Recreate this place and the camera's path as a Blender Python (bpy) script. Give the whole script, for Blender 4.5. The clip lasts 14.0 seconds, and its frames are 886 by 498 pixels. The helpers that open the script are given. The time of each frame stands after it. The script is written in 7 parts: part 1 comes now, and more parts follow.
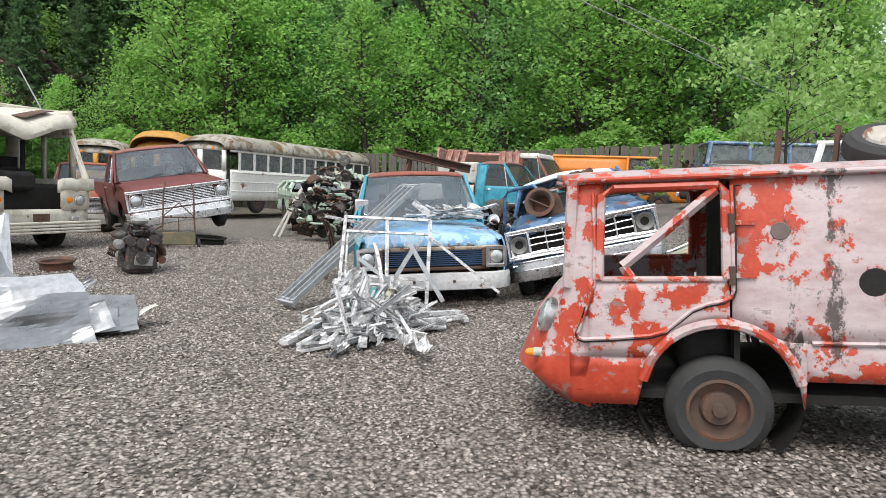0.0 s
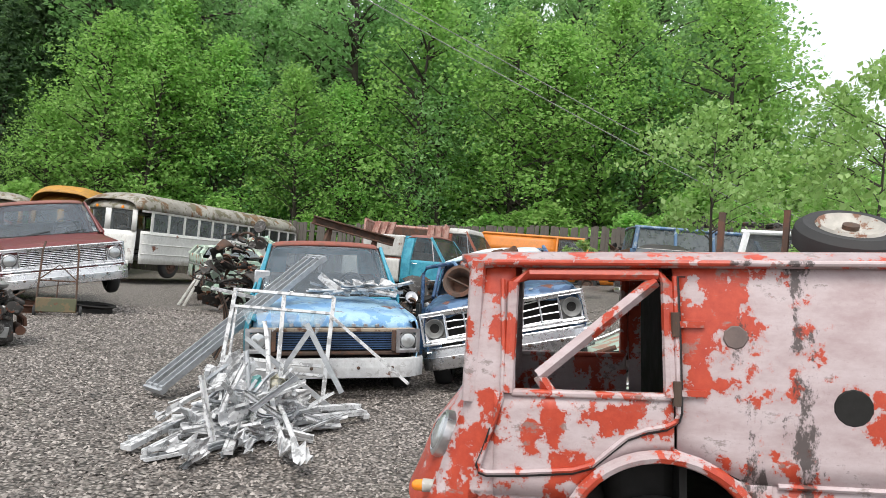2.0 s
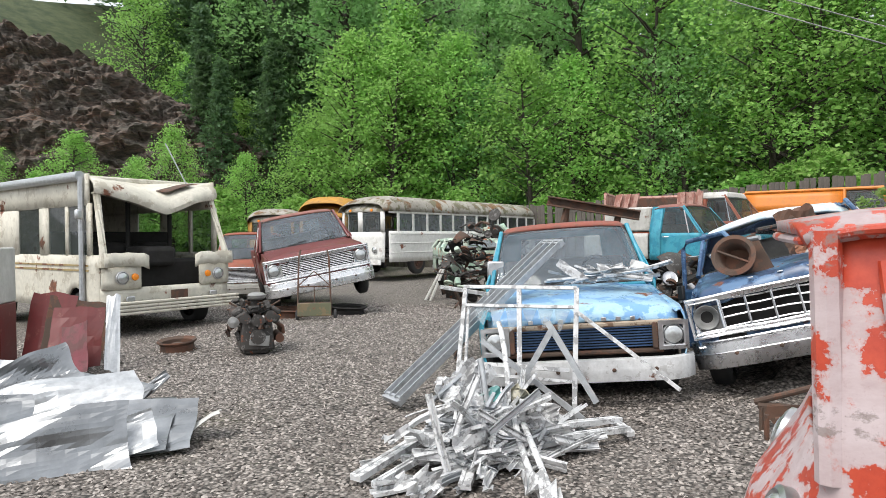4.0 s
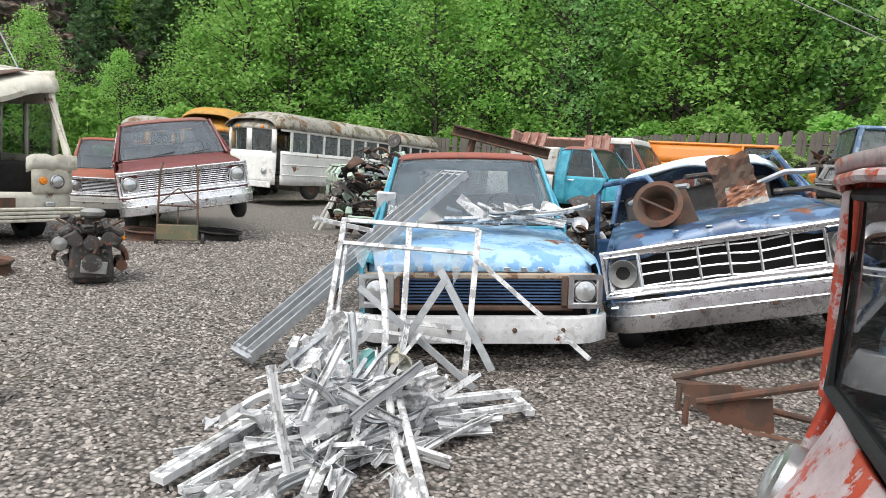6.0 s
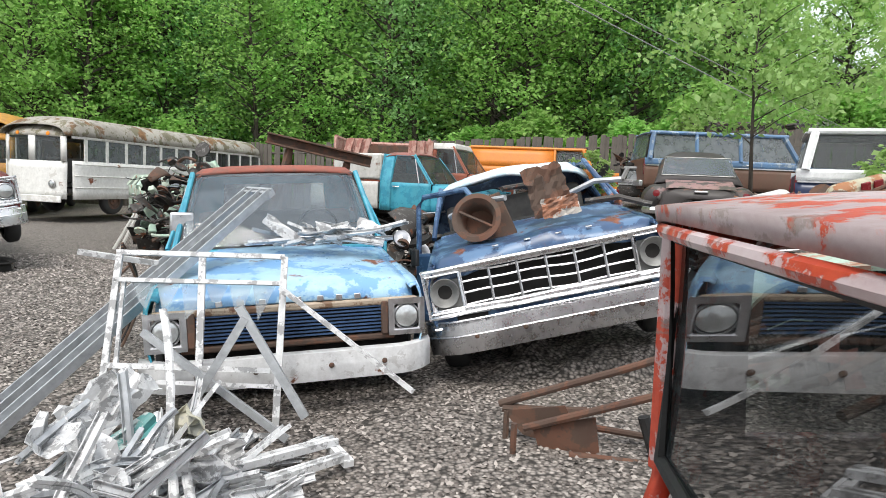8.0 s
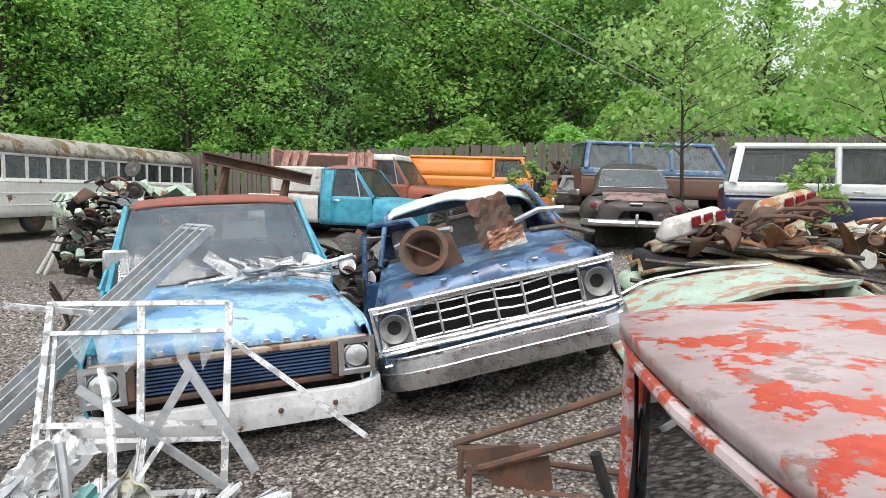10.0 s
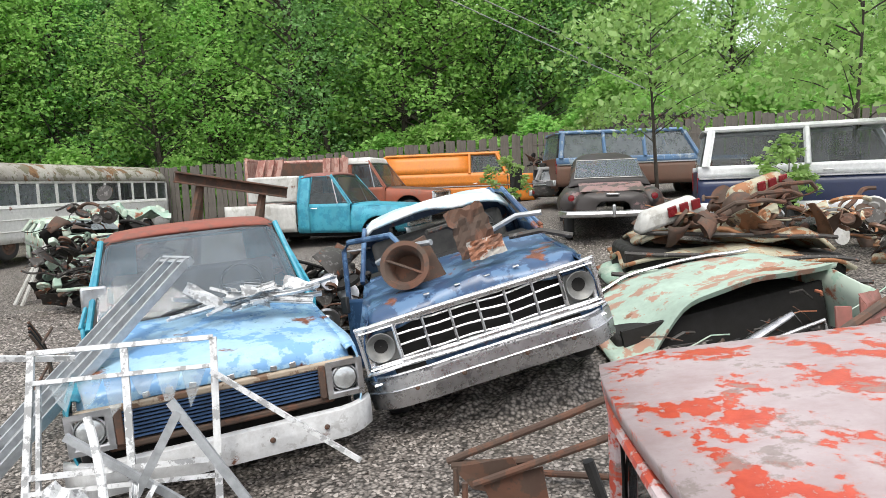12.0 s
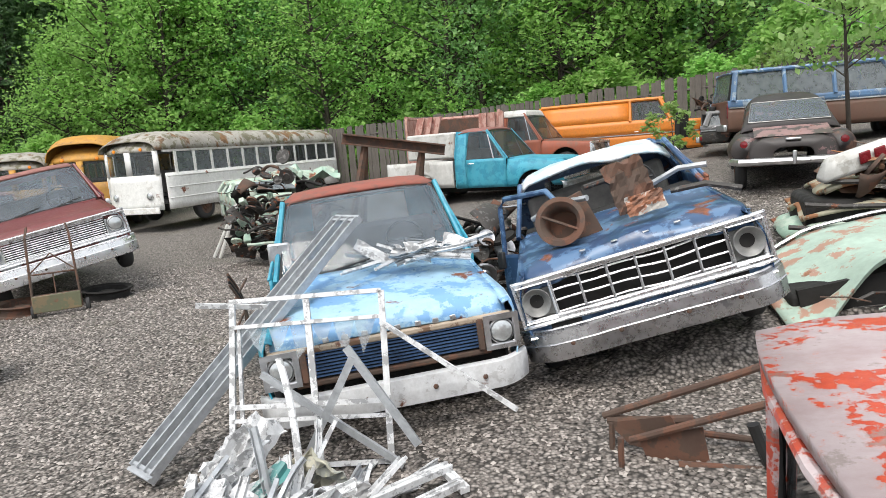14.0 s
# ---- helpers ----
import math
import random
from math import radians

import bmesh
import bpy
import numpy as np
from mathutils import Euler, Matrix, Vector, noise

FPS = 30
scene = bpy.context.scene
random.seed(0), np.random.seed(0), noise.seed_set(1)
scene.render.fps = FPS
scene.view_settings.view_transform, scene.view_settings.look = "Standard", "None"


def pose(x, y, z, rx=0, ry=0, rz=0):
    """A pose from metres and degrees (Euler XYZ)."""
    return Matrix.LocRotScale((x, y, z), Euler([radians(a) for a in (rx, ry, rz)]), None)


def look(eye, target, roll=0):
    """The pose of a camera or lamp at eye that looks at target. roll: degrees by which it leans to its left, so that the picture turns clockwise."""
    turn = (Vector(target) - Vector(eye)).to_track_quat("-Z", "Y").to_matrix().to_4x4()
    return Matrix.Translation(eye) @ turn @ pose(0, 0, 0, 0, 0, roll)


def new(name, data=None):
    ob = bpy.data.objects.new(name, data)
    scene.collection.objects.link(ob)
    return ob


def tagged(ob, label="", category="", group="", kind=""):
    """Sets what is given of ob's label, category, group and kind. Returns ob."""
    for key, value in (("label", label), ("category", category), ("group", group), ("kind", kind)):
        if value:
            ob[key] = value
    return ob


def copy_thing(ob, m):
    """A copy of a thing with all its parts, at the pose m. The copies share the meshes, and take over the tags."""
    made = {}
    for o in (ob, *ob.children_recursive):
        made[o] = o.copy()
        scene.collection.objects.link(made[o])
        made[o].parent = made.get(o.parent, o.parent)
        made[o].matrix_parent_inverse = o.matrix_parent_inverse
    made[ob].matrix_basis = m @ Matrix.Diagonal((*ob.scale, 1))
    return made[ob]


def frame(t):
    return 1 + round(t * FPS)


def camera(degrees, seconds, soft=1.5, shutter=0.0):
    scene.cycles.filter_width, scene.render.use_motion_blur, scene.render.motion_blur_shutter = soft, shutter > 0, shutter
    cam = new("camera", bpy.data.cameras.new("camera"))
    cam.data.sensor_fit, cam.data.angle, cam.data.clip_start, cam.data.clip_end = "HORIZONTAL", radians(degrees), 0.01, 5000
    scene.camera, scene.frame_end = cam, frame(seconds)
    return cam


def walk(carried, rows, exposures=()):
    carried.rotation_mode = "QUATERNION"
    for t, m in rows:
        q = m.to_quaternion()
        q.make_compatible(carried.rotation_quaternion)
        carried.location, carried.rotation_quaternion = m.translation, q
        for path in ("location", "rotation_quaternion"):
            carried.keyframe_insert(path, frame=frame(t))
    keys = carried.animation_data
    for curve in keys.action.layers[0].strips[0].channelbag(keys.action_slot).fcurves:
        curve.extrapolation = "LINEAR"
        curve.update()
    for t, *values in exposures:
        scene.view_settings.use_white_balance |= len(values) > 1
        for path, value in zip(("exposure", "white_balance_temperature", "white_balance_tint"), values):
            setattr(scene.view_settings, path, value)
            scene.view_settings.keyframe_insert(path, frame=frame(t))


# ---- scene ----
cam = camera(68.8, 14.0, 0.5)
PATH = [
    (0, (0.267, 0.613, 1.488), (0.204, 2.603, 1.305), 2.6),
    (0.5, (0.295, 0.772, 1.49), (0.296, 2.766, 1.33), -0.4),
    (1, (0.418, 1.017, 1.515), (0.383, 3.016, 1.455), 1.0),
    (1.5, (0.51, 1.234, 1.529), (0.584, 3.232, 1.483), -0.8),
    (2, (0.529, 1.485, 1.535), (0.655, 3.48, 1.59), 5.0),
    (2.5, (0.527, 1.669, 1.526), (0.425, 3.666, 1.503), 0.4),
    (3, (0.542, 2.035, 1.576), (0.092, 3.983, 1.598), 0.3),
    (3.2, (0.531, 2.135, 1.58), (-0.007, 4.061, 1.599), 0.1),
    (5.3, (0.371, 3.323, 1.514), (-0.244, 5.215, 1.312), -1.4),
    (5.5, (0.364, 3.435, 1.511), (-0.18, 5.346, 1.277), -1.0),
    (6, (0.306, 3.701, 1.514), (0.013, 5.665, 1.281), 4.0),
    (6.5, (0.325, 3.882, 1.518), (0.062, 5.85, 1.282), 2.8),
    (7, (0.368, 3.984, 1.522), (0.133, 5.957, 1.293), 1.6),
    (7.5, (0.412, 4.102, 1.573), (0.485, 6.088, 1.353), 1.7),
    (8, (0.434, 4.162, 1.624), (0.647, 6.141, 1.43), 2.6),
    (8.5, (0.456, 4.225, 1.687), (0.809, 6.185, 1.505), 2.5),
    (8.7, (0.46, 4.217, 1.708), (0.843, 6.173, 1.537), 2.3),
    (10.8, (0.33, 4.209, 1.956), (0.709, 6.162, 1.749), 1.2),
    (11, (0.336, 4.223, 1.972), (0.673, 6.181, 1.745), 0.8),
    (11.5, (0.375, 4.231, 1.997), (0.759, 6.183, 1.788), -0.7),
    (12, (0.387, 4.214, 2.029), (0.836, 6.153, 1.828), -2.2),
    (12.5, (0.378, 4.162, 2.072), (0.837, 6.099, 1.879), -4.4),
    (13, (0.387, 4.126, 2.092), (0.716, 6.09, 1.908), -7.2),
    (13.5, (0.383, 4.11, 2.091), (0.572, 6.089, 1.87), -6.1),
    (14, (0.388, 4.124, 2.073), (0.35, 6.098, 1.755), -4.5),
]
walk(cam, [(t, look(eye, target, roll)) for t, eye, target, roll in PATH], [(0, 0.72), (1.5, 0.66), (2.5, 0.62), (3.2, 0.66), (5.3, 0.8), (8.7, 0.8), (14, 0.8)])

# ---- world and light ----
world = bpy.data.worlds.new("overcast")
scene.world = world
world.use_nodes = True
wn = world.node_tree
bg = wn.nodes["Background"]
sky = wn.nodes.new("ShaderNodeTexSky")
sky.sky_type, sky.sun_disc = "NISHITA", False
sky.sun_elevation, sky.sun_rotation = radians(58), radians(200)
sky.dust_density, sky.air_density = 4.0, 1.0
cloud = wn.nodes.new("ShaderNodeMixRGB")
cloud.inputs[0].default_value = 0.7
cloud.inputs[2].default_value = (9.0, 9.3, 9.6, 1)
wn.links.new(sky.outputs[0], cloud.inputs[1])
wn.links.new(cloud.outputs[0], bg.inputs[0])
bg.inputs[1].default_value = 0.105
sun = new("sun", bpy.data.lights.new("sun", "SUN"))
sun.data.energy, sun.data.angle, sun.data.color = 1.6, radians(25), (1.0, 0.97, 0.92)
sun.matrix_world = pose(0, 0, 30, 32, 0, -20)

# ---- materials ----
MATS = {}


def nodes_of(name):
    m = bpy.data.materials.new(name)
    m.use_nodes = True
    nt = m.node_tree
    return m, nt, nt.nodes["Principled BSDF"]


def tex(nt, kind, scale, detail=4.0, rough=0.6, stretch=None, source="Object"):
    tc = nt.nodes.new("ShaderNodeTexCoord")
    mp = nt.nodes.new("ShaderNodeMapping")
    nt.links.new(tc.outputs[source], mp.inputs[0])
    if stretch:
        mp.inputs["Scale"].default_value = stretch
    t = nt.nodes.new("ShaderNodeTexNoise" if kind == "noise" else "ShaderNodeTexVoronoi")
    t.inputs["Scale"].default_value = scale
    if kind == "noise":
        t.inputs["Detail"].default_value, t.inputs["Roughness"].default_value = detail, rough
    nt.links.new(mp.outputs[0], t.inputs["Vector"])
    return t


def ramp(nt, src, lo, hi, a=(0, 0, 0, 1), b=(1, 1, 1, 1)):
    r = nt.nodes.new("ShaderNodeValToRGB")
    r.color_ramp.elements[0].position, r.color_ramp.elements[1].position = lo, hi
    r.color_ramp.elements[0].color, r.color_ramp.elements[1].color = a, b
    nt.links.new(src, r.inputs[0])
    return r


def mix(nt, fac, a, b):
    m = nt.nodes.new("ShaderNodeMixRGB")
    if isinstance(fac, float):
        m.inputs[0].default_value = fac
    else:
        nt.links.new(fac, m.inputs[0])
    for k, v in ((1, a), (2, b)):
        if isinstance(v, tuple):
            m.inputs[k].default_value = (*v, 1)
        else:
            nt.links.new(v, m.inputs[k])
    return m.outputs[0]


def bump(nt, bsdf, src, strength=0.3, dist=0.01):
    b = nt.nodes.new("ShaderNodeBump")
    b.inputs["Strength"].default_value, b.inputs["Distance"].default_value = strength, dist
    nt.links.new(src, b.inputs["Height"])
    nt.links.new(b.outputs[0], bsdf.inputs["Normal"])


def paint(name, base, second=None, amount=0.5, rust=0.42, rust_col=(0.16, 0.05, 0.022), gloss=0.35, scale=3.0, dirt=0.5, metal=0.0, stretch=None):
    """Weathered coachwork: base paint, patches of a second coat, rust flakes and a film of dirt. rust: the noise level under which rust shows."""
    if name in MATS:
        return MATS[name]
    m, nt, p = nodes_of(name)
    n1 = tex(nt, "noise", scale, 6, 0.62, stretch)
    n2 = tex(nt, "noise", scale * 5.3, 6, 0.7, stretch)
    n3 = tex(nt, "noise", scale * 1.7, 8, 0.68, stretch)
    col = mix(nt, ramp(nt, n2.outputs[0], 0.3, 0.75).outputs[0], tuple(c * 0.82 for c in base), tuple(min(1, c * 1.12) for c in base))
    if second:
        col = mix(nt, ramp(nt, n3.outputs[0], amount, amount + 0.03).outputs[0], second, col)
    rustc = mix(nt, ramp(nt, n2.outputs[0], 0.35, 0.65).outputs[0], tuple(c * 0.55 for c in rust_col), tuple(min(1, c * 1.7) for c in rust_col))
    rmask = ramp(nt, n1.outputs[0], rust - 0.02, rust + 0.02)
    col = mix(nt, rmask.outputs[0], rustc, col)
    grime = tex(nt, "noise", scale * 0.8, 5, 0.7, (1, 1, 0.4))
    dm = ramp(nt, grime.outputs[0], 0.35, 0.8, (dirt, dirt, dirt, 1), (0, 0, 0, 1))
    col = mix(nt, dm.outputs[0], col, (0.10, 0.085, 0.065))
    nt.links.new(col, p.inputs["Base Color"])
    rr = ramp(nt, rmask.outputs[0], 0, 1, (0.85, 0.85, 0.85, 1), (gloss, gloss, gloss, 1))
    rg = mix(nt, n2.outputs[0], rr.outputs[0], (gloss + 0.25,) * 3)
    nt.links.new(rg, p.inputs["Roughness"])
    p.inputs["Metallic"].default_value = metal
    bump(nt, p, mix(nt, 0.5, n2.outputs[0], rmask.outputs[0]), 0.25, 0.006)
    MATS[name] = m
    return m


def plain(name, col, rough=0.6, metal=0.0, vary=0.3, scale=8.0, bumped=0.2):
    if name in MATS:
        return MATS[name]
    m, nt, p = nodes_of(name)
    n = tex(nt, "noise", scale, 6, 0.65)
    nt.links.new(mix(nt, ramp(nt, n.outputs[0], 0.3, 0.7).outputs[0], tuple(c * (1 - vary) for c in col), tuple(min(1, c * (1 + vary)) for c in col)), p.inputs["Base Color"])
    nt.links.new(ramp(nt, n.outputs[0], 0.3, 0.7, (rough * 0.8,) * 3 + (1,), (min(1, rough * 1.2),) * 3 + (1,)).outputs[0], p.inputs["Roughness"])
    p.inputs["Metallic"].default_value = metal
    if bumped:
        bump(nt, p, n.outputs[0], bumped, 0.01)
    MATS[name] = m
    return m


def pane(name, tint, keep, rough=0.03):
    """Glass: partly clear, partly a glossy sheet, with a film of dust."""
    if name in MATS:
        return MATS[name]
    m, nt, p = nodes_of(name)
    p.inputs["Base Color"].default_value = (*tint, 1)
    p.inputs["Roughness"].default_value = rough
    p.inputs["IOR"].default_value = 1.6
    tr = nt.nodes.new("ShaderNodeBsdfTransparent")
    tr.inputs[0].default_value = (0.75, 0.8, 0.8, 1)
    mx = nt.nodes.new("ShaderNodeMixShader")
    n = tex(nt, "noise", 5, 5, 0.6)
    r = ramp(nt, n.outputs[0], 0.35, 0.7, (keep * 0.75,) * 3 + (1,), (min(1, keep * 1.25),) * 3 + (1,))
    nt.links.new(r.outputs[0], mx.inputs[0])
    nt.links.new(tr.outputs[0], mx.inputs[1])
    nt.links.new(p.outputs[0], mx.inputs[2])
    nt.links.new(mx.outputs[0], nt.nodes["Material Output"].inputs[0])
    MATS[name] = m
    return m


RUST = paint("rusted_steel", (0.13, 0.05, 0.028), (0.07, 0.035, 0.025), 0.5, 0.3, gloss=0.75)
# Near-black: shade put into interiors and hollows, plus a few dark iron parts.
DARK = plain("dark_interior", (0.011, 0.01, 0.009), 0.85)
RUBBER = plain("tyre_rubber", (0.028, 0.028, 0.028), 0.75, vary=0.4)
BUCKET = plain("grey_bucket", (0.3, 0.3, 0.29), 0.45, 0.5, 0.3)
BRIGHT = plain("bright_trim", (0.74, 0.74, 0.75), 0.28, 0.75, 0.15)
CHROME = plain("dull_chrome", (0.55, 0.55, 0.56), 0.32, 0.9, 0.25)
ALU = plain("weathered_aluminium", (0.40, 0.415, 0.43), 0.42, 0.5, 0.2, 14)
WHITE_ALU = paint("white_aluminium", (0.7, 0.71, 0.72), (0.34, 0.345, 0.35), 0.45, 0.27, gloss=0.45, scale=6, dirt=0.25)
SEAL = plain("black_rubber_seal", (0.015, 0.015, 0.015), 0.6)
GLASS = pane("windscreen_glass", (0.07, 0.08, 0.085), 0.5)
VAN_GLASS = pane("dark_van_glass", (0.02, 0.024, 0.025), 0.95, 0.015)
VAN_GLASS.node_tree.nodes["Principled BSDF"].inputs["IOR"].default_value = 2.6
# Pale blue-grey tint stands in for sky reflected in the dusty glass.
SCREEN = pane("cloudy_windscreen", (0.24, 0.28, 0.32), 0.36, 0.02)
DUSTY = pane("dusty_glass", (0.16, 0.18, 0.19), 0.7, 0.12)
LENS = plain("headlamp_lens", (0.5, 0.52, 0.52), 0.12, 0.6, 0.2, 30)
AMBER = plain("amber_lens", (0.8, 0.25, 0.02), 0.25, 0, 0.15)
REDLENS = plain("red_lens", (0.17, 0.012, 0.016), 0.25, 0, 0.15)
ENGINE = paint("oily_engine_metal", (0.035, 0.032, 0.03), (0.13, 0.125, 0.12), 0.4, 0.38, gloss=0.5, scale=9, dirt=0.15)
WOOD = plain("weathered_wood", (0.11, 0.098, 0.085), 0.9, 0, 0.45, 6)
SEATM = plain("faded_vinyl", (0.16, 0.15, 0.14), 0.7)

# ---- mesh helpers ----


def ground_z(x, y):
    def st(a):
        a = min(1.0, max(0.0, a))
        return a * a * (3 - 2 * a)
    z = 0.05 * min(14.0, max(0.0, y - 9.5)) * st((x + 5) / 6) + 0.085 * min(25.0, max(0.0, x)) * st((y - 5) / 6)
    return z + 0.13 * math.exp(-((x + 5.2) / 3) ** 2 - ((y - 13.2) / 2.2) ** 2) + 0.15 * math.exp(-((x - 2.4) / 1.6) ** 2 - ((y - 4.7) / 1.4) ** 2)


def part(name, bm, material, parent=None, label="", smooth=True, solid=0.0, bevel=0.0):
    me = bpy.data.meshes.new(name)
    bmesh.ops.recalc_face_normals(bm, faces=bm.faces)
    bm.to_mesh(me)
    bm.free()
    me.materials.append(material)
    if smooth:
        me.shade_smooth()
        me.set_sharp_from_angle(angle=radians(38))
    ob = new(name, me)
    if parent:
        ob.parent = parent
    if label:
        ob["label"] = label
    if solid:
        md = ob.modifiers.new("thickness", "SOLIDIFY")
        md.thickness, md.offset = solid, -1
    if bevel:
        md = ob.modifiers.new("edge", "BEVEL")
        md.width, md.segments, md.limit_method = bevel, 2, "ANGLE"
    return ob


def thing(name, m, label, category, group=""):
    ob = new(name)
    ob.empty_display_size = 0.1
    ob.matrix_world = m
    return tagged(ob, label, category, group)


def box(c, s, r=(0, 0, 0), bm=None, taper=1.0):
    bm = bm or bmesh.new()
    res = bmesh.ops.create_cube(bm, size=1)
    for v in res["verts"]:
        if v.co.z > 0:
            v.co.x *= taper
            v.co.y *= taper
    bmesh.ops.transform(bm, matrix=pose(*c, *r) @ Matrix.Diagonal((*s, 1)), verts=res["verts"])
    return bm


def grid(rows, bm=None, close=False, cap=False):
    """A skin over rows of points. close: each row is a ring. cap: the first and last rows are filled."""
    bm = bm or bmesh.new()
    vs = [[bm.verts.new(p) for p in row] for row in rows]
    n = len(rows[0])
    for a, b in zip(vs, vs[1:]):
        for i in range(n if close else n - 1):
            j = (i + 1) % n
            bm.faces.new((a[i], a[j], b[j], b[i]))
    if cap:
        bm.faces.new(vs[0])
        bm.faces.new(vs[-1])
    return bm


def tube(path, r, bm=None, n=8, flat=1.0):
    """A bar along a path of points; r may be a list."""
    pts = [Vector(p) for p in path]
    rows = []
    for i, p in enumerate(pts):
        d = (pts[min(i + 1, len(pts) - 1)] - pts[max(i - 1, 0)]).normalized()
        u = d.cross(Vector((0, 0, 1)) if abs(d.z) < 0.95 else Vector((1, 0, 0))).normalized()
        w = u.cross(d)
        rr = r[i] if isinstance(r, (list, tuple)) else r
        rows.append([p + u * math.cos(a) * rr + w * math.sin(a) * rr * flat for a in [2 * math.pi * k / n for k in range(n)]])
    return grid(rows, bm, True, True)


def lathe(profile, m, bm=None, n=24):
    """Turns (radius, along) pairs round the local z axis of m."""
    rows = [[m @ Vector((r * math.cos(2 * math.pi * k / n), r * math.sin(2 * math.pi * k / n), h)) for k in range(n)] for r, h in profile]
    return grid(rows, bm, True)


def panel(ys, low, top, x, rows=6, bm=None):
    """An upright skin along y: low(y) and top(y) bound it, x(y, z) places it."""
    out = []
    for y in ys:
        a, b = low(y), top(y)
        out.append([(x(y, a + (b - a) * k / rows), y, a + (b - a) * k / rows) for k in range(rows + 1)])
    return grid(out, bm)


def arch(yc, r, z0, zc=0.33):
    return lambda y: max(z0, zc + math.sqrt(max(0, r * r - (y - yc) ** 2))) if abs(y - yc) < r else z0


def frange(a, b, n):
    return [a + (b - a) * k / n for k in range(n + 1)]


def sheet(corners, n=6, bulge=0.0, bm=None):
    """A four-cornered sheet, bulged along its normal."""
    a, b, c, d = [Vector(p) for p in corners]
    nrm = (b - a).cross(d - a).normalized()
    rows = []
    for i in range(n + 1):
        u = i / n
        rows.append([(a.lerp(b, v) * (1 - u) + d.lerp(c, v) * u) + nrm * bulge * (4 * u * (1 - u) + 4 * v * (1 - v)) * 0.5 for v in [k / n for k in range(n + 1)]])
    return grid(rows, bm)


def ring_frame(outer, inner, depth, axis):
    """A frame between two outlines of equal count, given depth along axis."""
    ax = Vector(axis) * depth
    rows = [[Vector(p) for p in outer], [Vector(p) + ax for p in outer], [Vector(p) + ax for p in inner], [Vector(p) for p in inner], [Vector(p) for p in outer]]
    return grid(rows, None, True)


def wheel(parent, x, y, z, r=0.33, w=0.19, rim=None, side=1, flat=False, steer=0.0):
    """A tyre with its steel rim; side: +1 faces +x."""
    m = pose(x, y, z, 0, 90 * side, steer)
    t = part("tyre", lathe([(r * 0.6, -w / 2), (r * 0.8, -w / 2 - 0.01), (r * 0.95, -w / 2 + 0.02), (r, -w / 4), (r, w / 4), (r * 0.95, w / 2 - 0.02), (r * 0.8, w / 2 + 0.01), (r * 0.6, w / 2)], m, n=32), RUBBER, parent)
    if flat:
        for v in t.data.vertices:
            if v.co.z < 0.06:
                v.co.z = 0.06
    part("rim", lathe([(r * 0.62, w / 2), (r * 0.55, w / 2 + 0.005), (r * 0.52, w / 2 - 0.04), (r * 0.36, w / 2 - 0.05), (r * 0.3, w / 2 - 0.015), (r * 0.14, w / 2 - 0.01), (r * 0.12, w / 2 + 0.02), (0.001, w / 2 + 0.025)], m, n=24), rim or RUST, parent)
    return t

# ---- vehicles ----


def headlamp(parent, x, y, z, r=0.09, empty=False, bezel=None):
    m = pose(x, y + (0.03 if bezel else 0), z, 90, 0, 0)
    if bezel:
        w = r + 0.045
        out = [(x - w, y, z - w), (x + w, y, z - w), (x + w, y, z + w), (x - w, y, z + w)]
        k = r * 0.99
        inn = [(x - k, y, z - k), (x + k, y, z - k), (x + k, y, z + k), (x - k, y, z + k)]
        part("headlamp_bezel", ring_frame(out, inn, 0.08, (0, 1, 0)), bezel, parent, "", False, 0, 0.012)
    if empty:
        h = part("headlamp_bucket", lathe([(r * 1.15, 0.0), (r * 1.1, 0.015), (r * 0.9, -0.01), (r * 0.6, -0.05), (r * 0.55, -0.05)], m), BUCKET, parent, "empty headlamp bucket")
        # Near-black disc stands for the shade in the empty bulb socket.
        part("bulb_hole", lathe([(r * 0.55, -0.055), (0.001, -0.06)], m), DARK, h)
    else:
        h = part("headlamp", lathe([(r, 0.0), (r * 0.9, 0.025), (r * 0.6, 0.04), (0.001, 0.045)], m), LENS, parent, "round clouded headlamp")
        part("headlamp_ring", lathe([(r * 0.98, -0.005), (r * 1.02, 0.02), (r * 1.13, 0.01), (r * 1.15, -0.02)], m), CHROME, h)
    return h


def steering(parent, x, y, z):
    pts = [(x + 0.19 * math.cos(a), y + 0.07 * math.sin(a), z + 0.17 * math.sin(a)) for a in [2 * math.pi * k / 20 for k in range(21)]]
    bm = tube(pts, 0.013, n=6)
    tube([(x - 0.18, y, z), (x + 0.18, y, z)], 0.012, bm, 6)
    tube([(x, y, z), (x, y - 0.4, z - 0.2)], 0.02, bm, 6)
    part("steering_wheel", bm, SEAL, parent)


